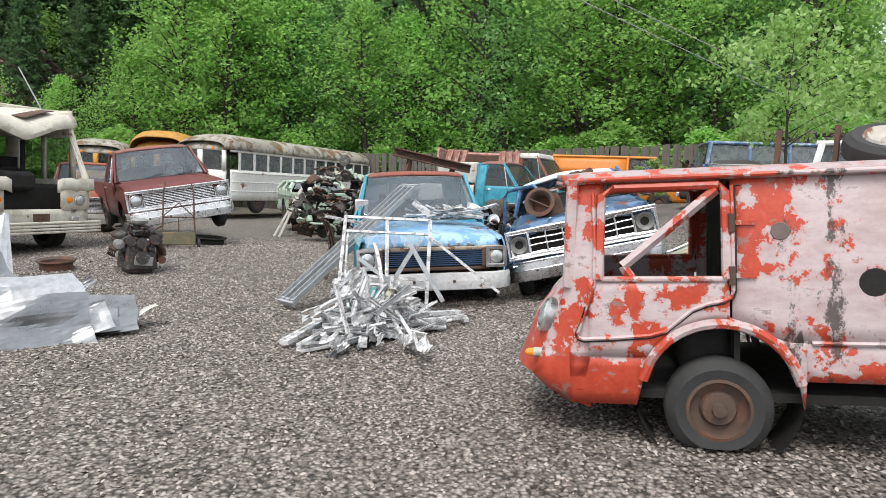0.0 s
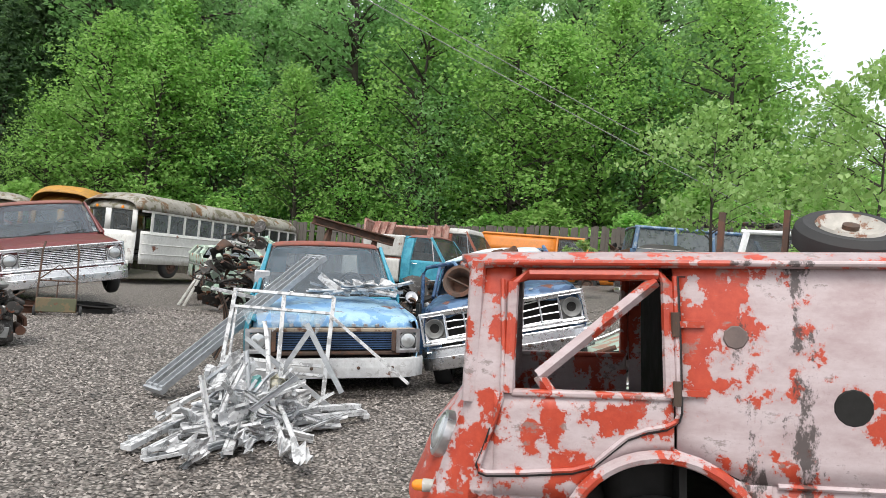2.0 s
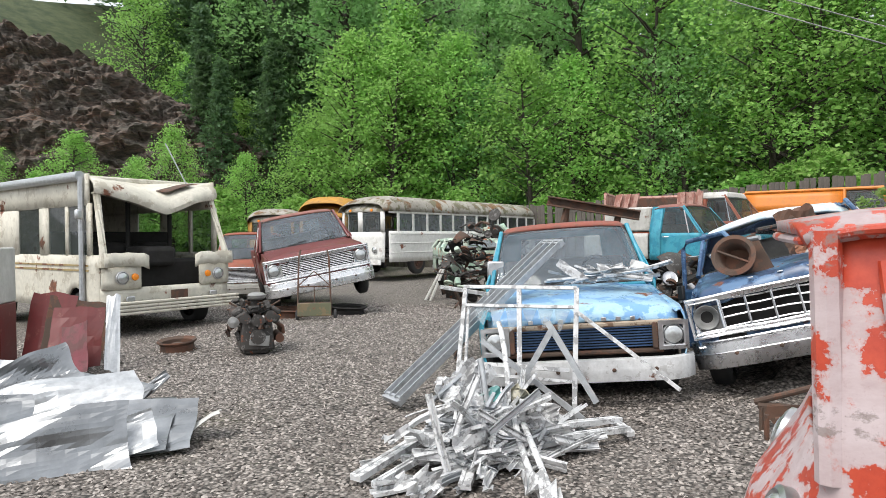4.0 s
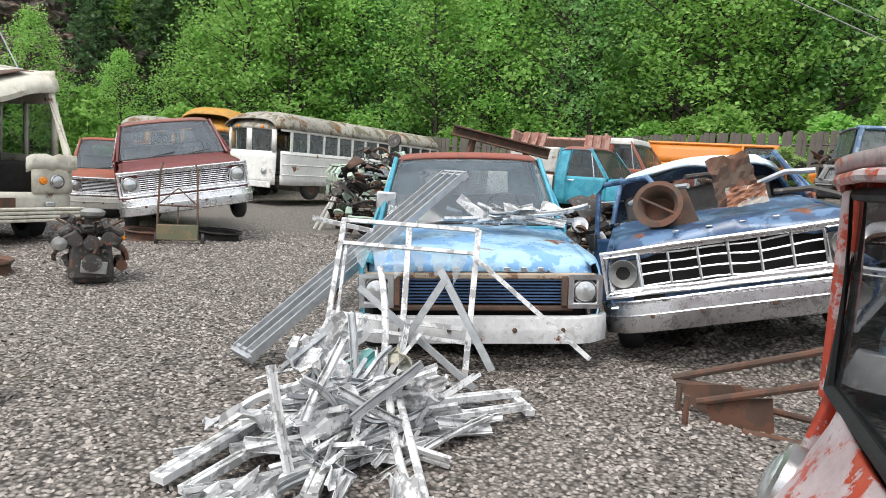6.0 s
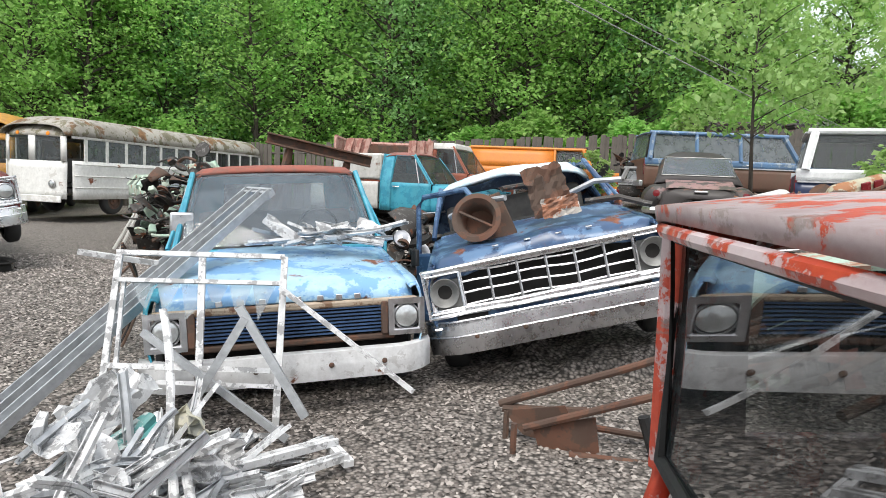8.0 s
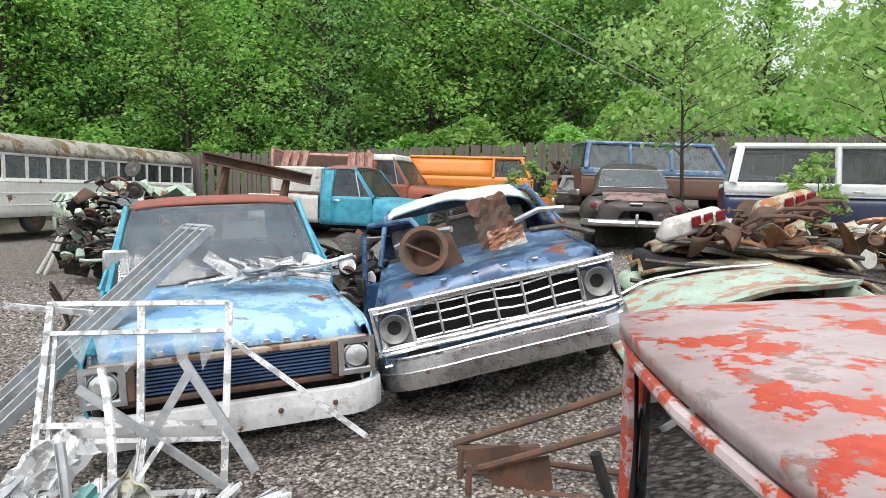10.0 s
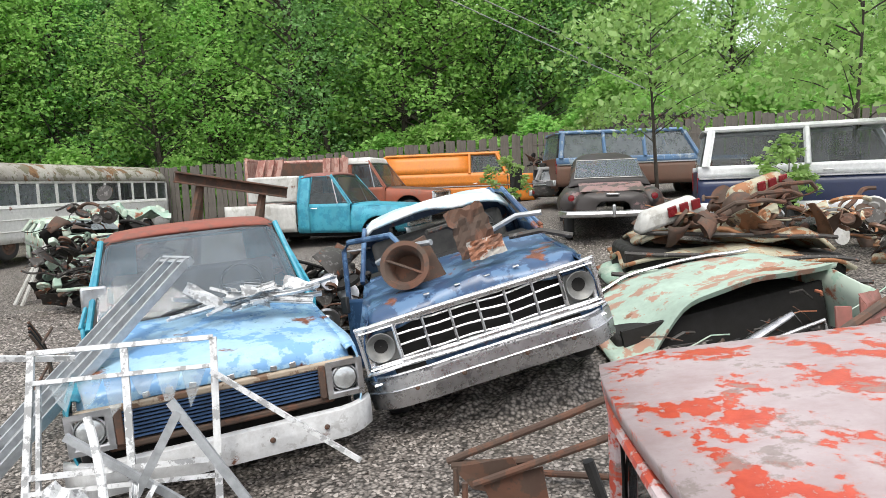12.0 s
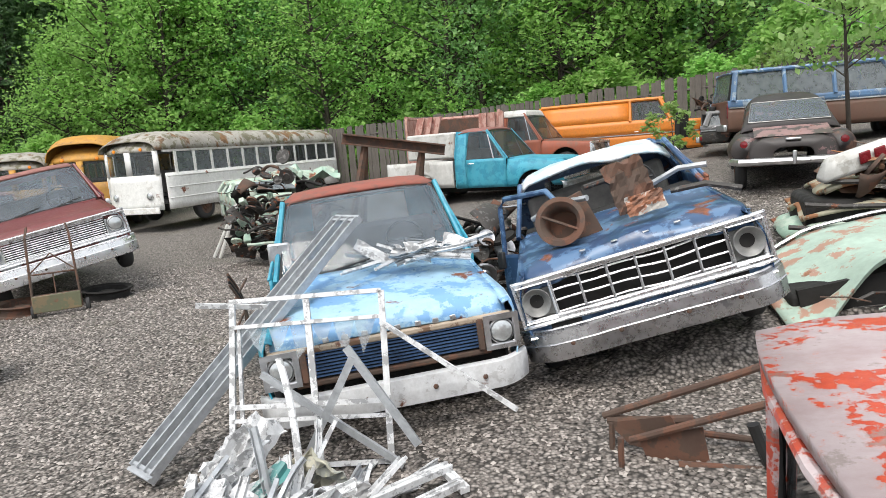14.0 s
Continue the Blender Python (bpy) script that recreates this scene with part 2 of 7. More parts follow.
def pickup(name, m, label, body, roof_mat=None, hood_mat=None, kind="chevy", bumper_mat=None, W=1.95, hood_front=0.92, cowl=1.02, head_z=0.72, roof_z=1.76, bed_len=1.9,
           crushed=0.0, glass=GLASS, lamps_empty=False, wheels=True, trim=CHROME, lens_x=0.8, tail=True, open_door=False, doors=True, screen=True, bed_mat=None, fender_mats=None):
    """An American pickup of about 1970, front towards -y, the ground under its bumper at the origin."""
    t = thing(name, m, label, "pickup truck")
    roof_mat, hood_mat, bumper_mat = roof_mat or body, hood_mat or body, bumper_mat or CHROME
    h = W / 2
    # hood: a crowned lid with creased flanks
    rows = []
    for y in frange(0.06, 1.42, 12):
        u = (y - 0.06) / 1.36
        z = hood_front + (cowl - hood_front) * u
        w = h - 0.105 + 0.01 * u
        lip = -0.12 if u < 0.01 else (-0.012 if u < 0.1 else 0)
        rows.append([(s * w, y, z + lip + 0.022 * (1 - abs(s) ** 2) + (0.014 if abs(s) < 0.62 else 0) - 0.018 * (abs(s) > 0.97)) for s in [k / 10 for k in range(-10, 11)]])
    if crushed:
        for row in rows:
            for i, p in enumerate(row):
                row[i] = (p[0], p[1], p[2] + 0.05 * crushed * noise.noise(Vector((p[0] * 2.2, p[1] * 2.2, 3.1))))
    hood = part("hood", grid(rows), hood_mat, t, "", True, 0.02)
    # fenders with arches
    for s in (-1, 1):
        low = arch(0.78, 0.43, 0.42, 0.36)
        def fx(y, z, s=s):
            zr = max(0.0, min(1.0, (z - 0.4) / 0.6))
            nose = 0.05 * max(0, 1 - (y - 0.03) / 0.3) ** 2
            return s * (h - nose - 0.10 * max(0, zr - 0.62) ** 2 * 6 - 0.05 * (1 - min(1, zr / 0.4)) ** 2)
        top = lambda y: hood_front + (cowl - hood_front) * min(1, (y - 0.03) / 1.4) - 0.01
        bm = panel(frange(0.03, 1.46, 30), low, top, fx, 8)
        rows = [[(fx(y, top(y)), y, top(y)), (s * (h - 0.115), y, top(y) + 0.0), (s * (h - 0.14), y, top(y) - 0.02)] for y in frange(0.03, 1.46, 14)]
        grid(rows, bm)
        part("fender", bm, fender_mats[0 if s < 0 else 1] if fender_mats else body, t, "", True, 0.012)
        # Near-black sheet carries the wheel well's shade in its colour.
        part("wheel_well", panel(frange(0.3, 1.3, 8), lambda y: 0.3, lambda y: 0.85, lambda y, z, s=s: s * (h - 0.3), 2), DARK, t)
    # cab
    y0, yh, yb = 1.42, 2.02, 2.82
    rw = h - 0.22
    rows = []
    for k, y in enumerate(frange(yh - 0.05, yb - 0.04, 10)):
        u = k / 10
        edge = -0.05 if k in (0, 10) else (-0.015 if k in (1, 9) else 0)
        rows.append([(s * (rw + 0.02), y, roof_z + edge + 0.045 * (1 - abs(s) ** 3) - 0.05 * (abs(s) > 0.97) - crushed * 0.12 * max(0, s) * (1 - u) + crushed * 0.05 * noise.noise(Vector((s * 2, y * 3, 1)))) for s in [q / 8 for q in range(-8, 9)]])
    part("roof", grid(rows), roof_mat, t, "", True, 0.03)
    belt = cowl + 0.03
    for s in (-1, 1):
        px = lambda y, z, s=s: s * (h - 0.02 - max(0, z - belt) * (0.22 / max(0.1, roof_z - belt)) - 0.04 * (1 - min(1, max(0, z - 0.4) / 0.3)) ** 2)
        if not (open_door and s == -1):
            dr = part("door", panel(frange(1.47, 2.52, 6), lambda y: 0.42, lambda y: belt, px, 8), body, t, "", True, 0.03)
            bm = tube([(px(y, z), y, z) for y, z in ((1.5, belt), (2.02, roof_z - 0.06), (2.5, roof_z - 0.06), (2.52, belt))], 0.02, n=6)
            part("window_frame", bm, body, dr)
            part("vent_bar", tube([(px(1.78, belt), 1.78, belt), (px(1.95, roof_z - 0.2), 1.97, roof_z - 0.14)], 0.014, n=6), trim, dr)
            part("door_handle", tube([(s * (h - 0.0), 2.3, belt - 0.1), (s * (h + 0.025), 2.33, belt - 0.1), (s * (h + 0.025), 2.44, belt - 0.1), (s * (h - 0.0), 2.46, belt - 0.1)], 0.013, n=6), trim, dr)
            part("side_glass", sheet([(px(1.52, belt), 1.53, belt), (px(2.5, belt), 2.5, belt), (px(2.48, roof_z - 0.07), 2.48, roof_z - 0.07), (px(2.0, roof_z - 0.07), 2.02, roof_z - 0.07)], 3), glass, dr)
        part("a_pillar", tube([(s * (h - 0.08), 1.45, belt - 0.02), (s * rw, yh - 0.02, roof_z - 0.03)], 0.026, n=8), body, t)
        part("rear_corner", panel(frange(2.53, yb, 4), lambda y: 0.42, lambda y: roof_z - 0.03, px, 8), body, t, "", True, 0.03)
    # back wall with its window
    bz = belt + 0.05
    part("cab_back", box((0, yb, (0.45 + bz) / 2), (W - 0.1, 0.04, bz - 0.45)), body, t, "", False)
    out = [(-h + 0.05, yb, bz), (h - 0.05, yb, bz), (rw, yb - 0.02, roof_z - 0.02), (-rw, yb - 0.02, roof_z - 0.02)]
    inn = [(-0.55, yb, bz + 0.08), (0.55, yb, bz + 0.08), (0.52, yb - 0.02, roof_z - 0.14), (-0.52, yb - 0.02, roof_z - 0.14)]
    part("rear_window_frame", ring_frame(out, inn, 0.03, (0, 1, 0)), body, t, "", False)
    part("rear_glass", sheet(inn, 2), glass, t)
    if screen:
        g = [(-h + 0.13, 1.44, belt + 0.0), (h - 0.13, 1.44, belt + 0.0), (rw - 0.03, yh - 0.03, roof_z - 0.05), (-rw + 0.03, yh - 0.03, roof_z - 0.05)]
        gw = part("windscreen", sheet(g, 8, 0.05), glass, t)
        gw.visible_shadow = False
        part("screen_seal", tube(g + g[:1], 0.018, n=6), SEAL, gw)
        for q in (-0.35, 0.25):
            part("wiper", tube([(q, 1.4, belt + 0.02), (q + 0.38, 1.45, belt + 0.07)], 0.008, n=5), SEAL, gw)
    part("cowl", box((0, 1.42, belt - 0.03), (W - 0.3, 0.14, 0.05)), body, t, "", True, 0, 0.02)
    # Dash, floor and firewall are near-black in place of cab shade.
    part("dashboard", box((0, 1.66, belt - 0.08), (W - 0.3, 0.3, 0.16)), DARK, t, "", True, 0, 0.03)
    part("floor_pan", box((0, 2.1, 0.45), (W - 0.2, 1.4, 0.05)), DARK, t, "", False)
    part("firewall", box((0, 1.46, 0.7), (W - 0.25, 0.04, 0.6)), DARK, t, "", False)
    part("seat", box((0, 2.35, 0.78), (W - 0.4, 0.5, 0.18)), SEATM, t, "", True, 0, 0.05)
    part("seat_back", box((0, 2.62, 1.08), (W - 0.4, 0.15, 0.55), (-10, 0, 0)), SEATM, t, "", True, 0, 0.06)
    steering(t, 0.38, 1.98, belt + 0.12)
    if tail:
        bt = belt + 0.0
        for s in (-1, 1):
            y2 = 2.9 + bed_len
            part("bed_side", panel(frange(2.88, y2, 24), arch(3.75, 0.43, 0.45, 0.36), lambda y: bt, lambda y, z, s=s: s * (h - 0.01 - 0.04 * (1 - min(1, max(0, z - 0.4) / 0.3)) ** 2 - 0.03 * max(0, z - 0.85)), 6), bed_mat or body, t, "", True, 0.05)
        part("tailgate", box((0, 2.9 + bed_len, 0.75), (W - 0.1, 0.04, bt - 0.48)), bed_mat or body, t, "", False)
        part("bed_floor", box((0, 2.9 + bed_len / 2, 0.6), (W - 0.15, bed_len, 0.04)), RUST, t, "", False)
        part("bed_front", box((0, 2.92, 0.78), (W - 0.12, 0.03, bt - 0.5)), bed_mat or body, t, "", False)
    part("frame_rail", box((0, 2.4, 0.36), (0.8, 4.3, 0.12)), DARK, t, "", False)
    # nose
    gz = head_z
    # Near-black sheet gives the shade behind the grille.
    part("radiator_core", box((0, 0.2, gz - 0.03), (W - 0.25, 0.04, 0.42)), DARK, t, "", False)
    bar_y = 0.05
    if kind == "chevy":
        part("nose_panel", box((0, 0.07, gz + 0.115), (W - 0.16, 0.06, 0.05)), RUST if lamps_empty else paint("bare_nose_rust", (0.2, 0.1, 0.05), (0.5, 0.4, 0.3), 0.5, 0.4), t, "rust-eaten panel above the grille", True, 0, 0.015)
        part("lower_panel", box((0, 0.08, gz - 0.14), (W - 0.5, 0.05, 0.05)), RUST, t, "", True, 0, 0.015)
        for k in range(8):
            part("grille_bar", box((0, bar_y + 0.01, gz - 0.09 + 0.025 * k), (2 * lens_x - 0.28, 0.02, 0.011)), plain("blue_grille", (0.035, 0.075, 0.16), 0.5), t, "", False)
        for s in (-1, 1):
            part("grille_end", box((s * (lens_x - 0.16), bar_y, gz), (0.05, 0.04, 0.24)), RUST, t, "", True, 0, 0.01)
            headlamp(t, s * lens_x, 0.03, gz, 0.088, False, CHROME)
        for k, dx in enumerate((-0.47, -0.33, -0.19, 0.05, 0.2, 0.33, 0.46)):
            part("badge_piece", box((dx, 0.05, hood_front - 0.072), (0.045, 0.012, 0.036), (0, 8 * (k % 3 - 1), 0)), CHROME, t, "", True, 0, 0.004)
    else:
        o = [(-h + 0.02, 0.03, gz - 0.205), (h - 0.02, 0.03, gz - 0.205), (h - 0.02, 0.03, gz + 0.175), (-h + 0.02, 0.03, gz + 0.175)]
        i = [(-h + 0.1, 0.04, gz - 0.15), (h - 0.09, 0.04, gz - 0.15), (h - 0.09, 0.04, gz + 0.12), (-h + 0.09, 0.04, gz + 0.12)]
        part("grille_surround", ring_frame(o, i, 0.06, (0, 1, 0)), BRIGHT, t, "bent bright grille surround", True, 0, 0.02)
        bend = 0.03 if crushed else 0.0
        for zz, rr in ((gz + 0.165, 0.016), (gz - 0.195, 0.018), (gz - 0.15, 0.01)):
            part("grille_bead", tube([(x, 0.018 + 0.03 * max(0, abs(x) - h + 0.12) / 0.1, zz + 0.4 * bend * noise.noise(Vector((x * 2, zz * 9, 3)))) for x in frange(-h + 0.02, h - 0.02, 16)], rr, n=7), BRIGHT, t)
        for s in (-1, 1):
            out = [(s * (lens_x - 0.13), 0.02, gz - 0.16), (s * (lens_x + 0.125), 0.02, gz - 0.16), (s * (lens_x + 0.125), 0.02, gz + 0.13), (s * (lens_x - 0.13), 0.02, gz + 0.13)]
            part("lamp_surround", tube(out + out[:1], 0.011, n=6), BRIGHT, t)
            part("lamp_plate", box((s * lens_x, 0.1, gz - 0.015), (0.25, 0.02, 0.28)), BUCKET if crushed else BRIGHT, t, "", True, 0, 0.01)
        gl = lens_x - 0.14
        for k in range(4 if kind == "dodge" else 9):
            n = 4 if kind == "dodge" else 9
            zz = gz - 0.135 + 0.245 * k / (n - 1)
            part("grille_bar", tube([(x, bar_y + 0.01, zz + bend * noise.noise(Vector((x * 2.5, k * 0.4, 7)))) for x in frange(-gl, gl, 12)], 0.0085 if n == 4 else 0.008, n=6), BENT_CHROME if crushed else trim, t)
        if kind == "dodge":
            for k in range(7):
                x = -gl + 2 * gl * k / 6
                part("grille_post", tube([(x, bar_y, gz - 0.15), (x, bar_y, gz + 0.12)], 0.012, n=6), BENT_CHROME, t)
        for s in (-1, 1):
            headlamp(t, s * lens_x, 0.03, gz - 0.015, 0.1, lamps_empty)
            part("marker_lamp", box((s * (h - 0.35), 0.04, gz - 0.235), (0.24, 0.03, 0.06)), LENS if not crushed else DARK, t, "", True, 0, 0.012)
        part("lower_apron", box((0, 0.07, gz - 0.24), (W - 0.1, 0.05, 0.13)), body, t, "", True, 0, 0.02)
        if crushed:
            for k, dx in enumerate((-0.35, -0.1, 0.14, 0.38)):
                part("badge_piece", box((dx, 0.16, hood_front + 0.035), (0.05, 0.03, 0.012), (6, 0, 10 * (k % 3 - 1))), CHROME, t, "", True, 0, 0.004)
    # bumper: a curved bar with turned ends
    rows = []
    bz = gz - (0.28 if kind == "chevy" else 0.36)
    bh = 1.2 if kind == "chevy" else 1.35
    for x in frange(-h - 0.02, h + 0.02, 24):
        e = max(0, abs(x) - (h - 0.25)) / 0.27
        yy = -0.07 + 0.17 * e * e + (0.02 * noise.noise(Vector((x * 3, 0, 5))) if crushed else 0)
        rows.append([(x, yy + 0.05, bz - 0.1 * bh), (x, yy, bz - 0.09 * bh), (x, yy - 0.015, bz - 0.01), (x, yy - 0.012, bz + 0.012), (x, yy + 0.0, bz + 0.075 * bh), (x, yy + 0.05, bz + 0.085 * bh)])
    b = part("bumper", grid(rows), bumper_mat, t, "", True, 0.006)
    if kind != "chevy":
        for k in (3, 5):
            part("bumper_bead", tube([Vector(r[k]) + Vector((0, -0.004, 0.004)) for r in rows], 0.012 if k == 5 else 0.008, n=6), bumper_mat, b)
        part("filler_strip", tube([(x, 0.0 + 0.03 * noise.noise(Vector((x * 3, 2, 8))), gz - 0.275 + bend * 0.7 * noise.noise(Vector((x * 2, 1, 4)))) for x in frange(-h + 0.05, h - 0.05, 16)], 0.017, n=7, flat=0.7), BRIGHT, t, "bent bright strip under the grille")
    for x in (-0.62, -0.25, 0.25, 0.62):
        part("bumper_bolt", lathe([(0.02, 0), (0.016, 0.012), (0.001, 0.016)], pose(x, -0.083, bz, 90, 0, 0), n=10), RUST, b)
    if wheels:
        for s in (-1, 1):
            wheel(t, s * (h - 0.13), 0.78, 0.33, 0.34, 0.19, None, s)
            if tail:
                wheel(t, s * (h - 0.13), 3.75, 0.33, 0.34, 0.19, None, s)
    return t


BLUE = paint("faded_blue_paint", (0.16, 0.36, 0.62), (0.38, 0.55, 0.68), 0.52, 0.34, gloss=0.28, scale=1.6, dirt=0.3)
BLUE_HOOD = paint("flaking_blue_hood", (0.36, 0.57, 0.74), (0.17, 0.36, 0.62), 0.46, 0.36, gloss=0.18, scale=2.0, dirt=0.12)
TEAL = paint("teal_paint", (0.015, 0.27, 0.40), (0.04, 0.34, 0.46), 0.5, 0.27, gloss=0.35, dirt=0.25)
REDROOF = paint("red_oxide_roof", (0.3, 0.075, 0.05), (0.22, 0.07, 0.05), 0.45, 0.25, gloss=0.6, dirt=0.3)
WHITE_BUMPER = paint("chipped_white_bumper", (0.7, 0.71, 0.72), (0.5, 0.5, 0.5), 0.4, 0.33, gloss=0.4, scale=4, dirt=0.3)
NAVY = paint("deep_blue_paint", (0.026, 0.07, 0.16), (0.085, 0.17, 0.3), 0.46, 0.38, gloss=0.2, scale=2.2, dirt=0.12)
BENT_CHROME = paint("scuffed_chrome", (0.64, 0.64, 0.66), (0.4, 0.4, 0.42), 0.42, 0.27, gloss=0.16, metal=0.92, dirt=0.3)
PALE_ROOF = paint("pale_blue_roof", (0.5, 0.66, 0.74), (0.7, 0.74, 0.75), 0.5, 0.3, gloss=0.35, scale=1.5, dirt=0.2)
MAROON = paint("maroon_paint", (0.15, 0.02, 0.022), (0.2, 0.06, 0.05), 0.38, 0.3, gloss=0.3, dirt=0.2)
PINKROOF = paint("faded_red_roof", (0.34, 0.12, 0.1), (0.25, 0.09, 0.07), 0.45, 0.3, gloss=0.5)
ORANGE_RED = paint("orange_red_paint", (0.38, 0.08, 0.035), (0.3, 0.1, 0.06), 0.4, 0.3, gloss=0.5)
OLD_WHITE = paint("old_white_paint", (0.7, 0.7, 0.67), (0.52, 0.51, 0.47), 0.4, 0.33, gloss=0.5, scale=1.6, dirt=0.45)
BUS_WHITE = paint("peeling_bus_white", (0.8, 0.8, 0.77), (0.62, 0.61, 0.57), 0.4, 0.34, gloss=0.5, scale=1.6, dirt=0.18)
MOSSY = paint("mossy_white_roof", (0.5, 0.48, 0.43), (0.2, 0.19, 0.12), 0.45, 0.42, (0.2, 0.1, 0.04), gloss=0.8, scale=1.4, dirt=0.6)
SCHOOL = paint("school_yellow", (0.62, 0.3, 0.025), (0.5, 0.22, 0.02), 0.42, 0.33, gloss=0.5)
CREAM = paint("cream_paint", (0.72, 0.69, 0.59), (0.52, 0.48, 0.39), 0.42, 0.35, gloss=0.45, scale=2, dirt=0.35)
ORANGE = paint("orange_paint", (0.72, 0.22, 0.015), (0.6, 0.2, 0.02), 0.4, 0.25, gloss=0.35, dirt=0.2)
BLACKCAR = paint("black_rusty_paint", (0.035, 0.03, 0.032), (0.2, 0.12, 0.12), 0.38, 0.4, (0.1, 0.05, 0.035), gloss=0.4, scale=1.5, dirt=0.2)
BROWN = paint("brown_lower_paint", (0.17, 0.075, 0.05), None, 0.4, 0.28, gloss=0.4)
SUB_BLUE = paint("wagon_blue_paint", (0.1, 0.24, 0.46), (0.4, 0.5, 0.6), 0.42, 0.27, gloss=0.3)
SUV_WHITE = paint("clean_white_paint", (0.75, 0.76, 0.77), None, 0.4, 0.1, gloss=0.25, dirt=0.1)
SUV_NAVY = paint("suv_navy_paint", (0.018, 0.03, 0.085), None, 0.4, 0.1, gloss=0.2, dirt=0.1)
MINT = paint("mint_paint", (0.38, 0.55, 0.44), (0.5, 0.6, 0.5), 0.5, 0.42, (0.3, 0.1, 0.05), gloss=0.5, scale=1.6, dirt=0.3)
MINT_RUST = paint("mint_and_rust", (0.42, 0.55, 0.46), (0.43, 0.25, 0.18), 0.45, 0.37, (0.25, 0.1, 0.05), gloss=0.5, scale=2, dirt=0.3)


def bus(name, m, label, skin, roof_mat, L=8.5, W=2.35, H=3.0, wins=9, front_only=False):
    """An old rounded bus, front towards -y."""
    t = thing(name, m, label, "bus")
    h = W / 2
    zw0, zw1 = 1.65, 2.3
    def sec(y):
        u = max(0, 1 - y / 0.9)
        v = max(0, 1 - (L - y) / 0.7)
        k = 1 - 0.1 * u ** 2 - 0.14 * v ** 2
        dz = -0.3 * u ** 2 - 0.3 * v ** 2
        return k, dz
    rows = []
    for y in frange(0.0, L, 40):
        k, dz = sec(y)
        rows.append([(h * k * math.copysign(abs(math.cos(a)) ** 0.6, math.cos(a)), y, zw1 + 0.08 + (H - zw1 - 0.08 + dz) * math.sin(a) ** 0.85) for a in [math.pi * q / 16 for q in range(17)]])
    part("roof", grid(rows), roof_mat, t, "", True, 0.03)
    for s in (-1, 1):
        x = lambda y, z, s=s: s * h * (sec(y)[0] - 0.02 * max(0, (z - 1.6)))
        part("lower_side", panel(frange(0.25, L, 30), arch(L - 2.0, 0.5, 0.5, 0.45), lambda y: zw0, x, 5), skin, t, "", True, 0.03)
        part("cant_rail", panel(frange(0.25, L, 20), lambda y: zw1, lambda y: zw1 + 0.12, x, 1), skin, t, "", True, 0.03)
        for z in (0.85, 1.2, 1.55):
            part("rub_rail", tube([(x(y, z) + s * 0.005, y, z) for y in frange(0.3, L - 0.1, 16)], 0.022, n=5), skin, t)
        step = (L - 1.0) / wins
        for k in range(wins + 1):
            y = 0.7 + step * k
            part("window_post", box((x(y, 1.95) - s * 0.01, y, (zw0 + zw1) / 2), (0.05, 0.1, zw1 - zw0)), skin, t, "", False)
            if k < wins:
                y2 = y + step
                part("window_pane", sheet([(x(y, zw0) - s * 0.02, y, zw0), (x(y2, zw0) - s * 0.02, y2, zw0), (x(y2, zw1) - s * 0.02, y2, zw1), (x(y, zw1) - s * 0.02, y, zw1)], 1), DUSTY if k < wins // 2 else GLASS, t)
    # front face with two split windscreens
    fz0, fz1 = 1.62, 2.36
    xs = frange(-h * 0.84, h * 0.84, 16)
    fy = lambda x: 0.28 * (abs(x) / h) ** 2.5 * 1.0
    part("front_panel", grid([[(x, fy(x) - 0.04 * (1 - (z - 0.5) / 1.1), z) for x in xs] for z in frange(0.5, fz0, 5)]), skin, t, "", True, 0.03)
    part("front_brow", grid([[(x * (1 - 0.25 * ((z - fz1) / 0.5) ** 2), fy(x) + 0.75 * ((z - fz1) / 0.5) ** 2, z - 0.06 * (abs(x) / h) ** 2) for x in xs] for z in frange(fz1, fz1 + 0.5, 5)]), roof_mat, t, "", True, 0.03)
    for a, b in ((-0.84, -0.72), (-0.09, 0.09), (0.72, 0.84)):
        part("screen_post", grid([[(x * h, fy(x * h), z) for x in (a, b)] for z in (fz0, fz1)]), skin, t, "", True, 0.04)
    for a, b in ((-0.72, -0.09), (0.09, 0.72)):
        part("windscreen_pane", grid([[(x * h, fy(x * h) + 0.02, z) for x in frange(a, b, 4)] for z in (fz0, fz1)]), GLASS, t)
    for s in (-1, 1):
        headlamp(t, s * 0.7, 0.0, 0.95, 0.1)
        part("marker_lamp", lathe([(0.06, 0), (0.05, 0.03), (0.001, 0.04)], pose(s * 0.55, 0.05, 2.42, 90, 0, 0), n=12), AMBER, t)
        wheel(t, s * (h - 0.18), 1.9, 0.45, 0.45, 0.24, None, s)
        wheel(t, s * (h - 0.18), L - 2.0, 0.45, 0.45, 0.24, None, s)
    part("bumper", box((0, -0.08, 0.5), (W * 0.85, 0.06, 0.2)), skin, t, "", True, 0, 0.02)
    part("rear_wall", box((0, L - 0.06, 1.45), (W * 0.8, 0.05, 1.9)), skin, t, "", True, 0, 0.02)
    part("floor_pan", box((0, L / 2, 0.75), (W - 0.2, L - 0.4, 0.1)), DARK, t, "", False)
    for k in range(6):
        part("seat", box((0, 1.6 + k * (L - 3) / 5, 1.35), (W - 0.5, 0.12, 0.8)), SEATM, t, "", True, 0, 0.04)
    return t


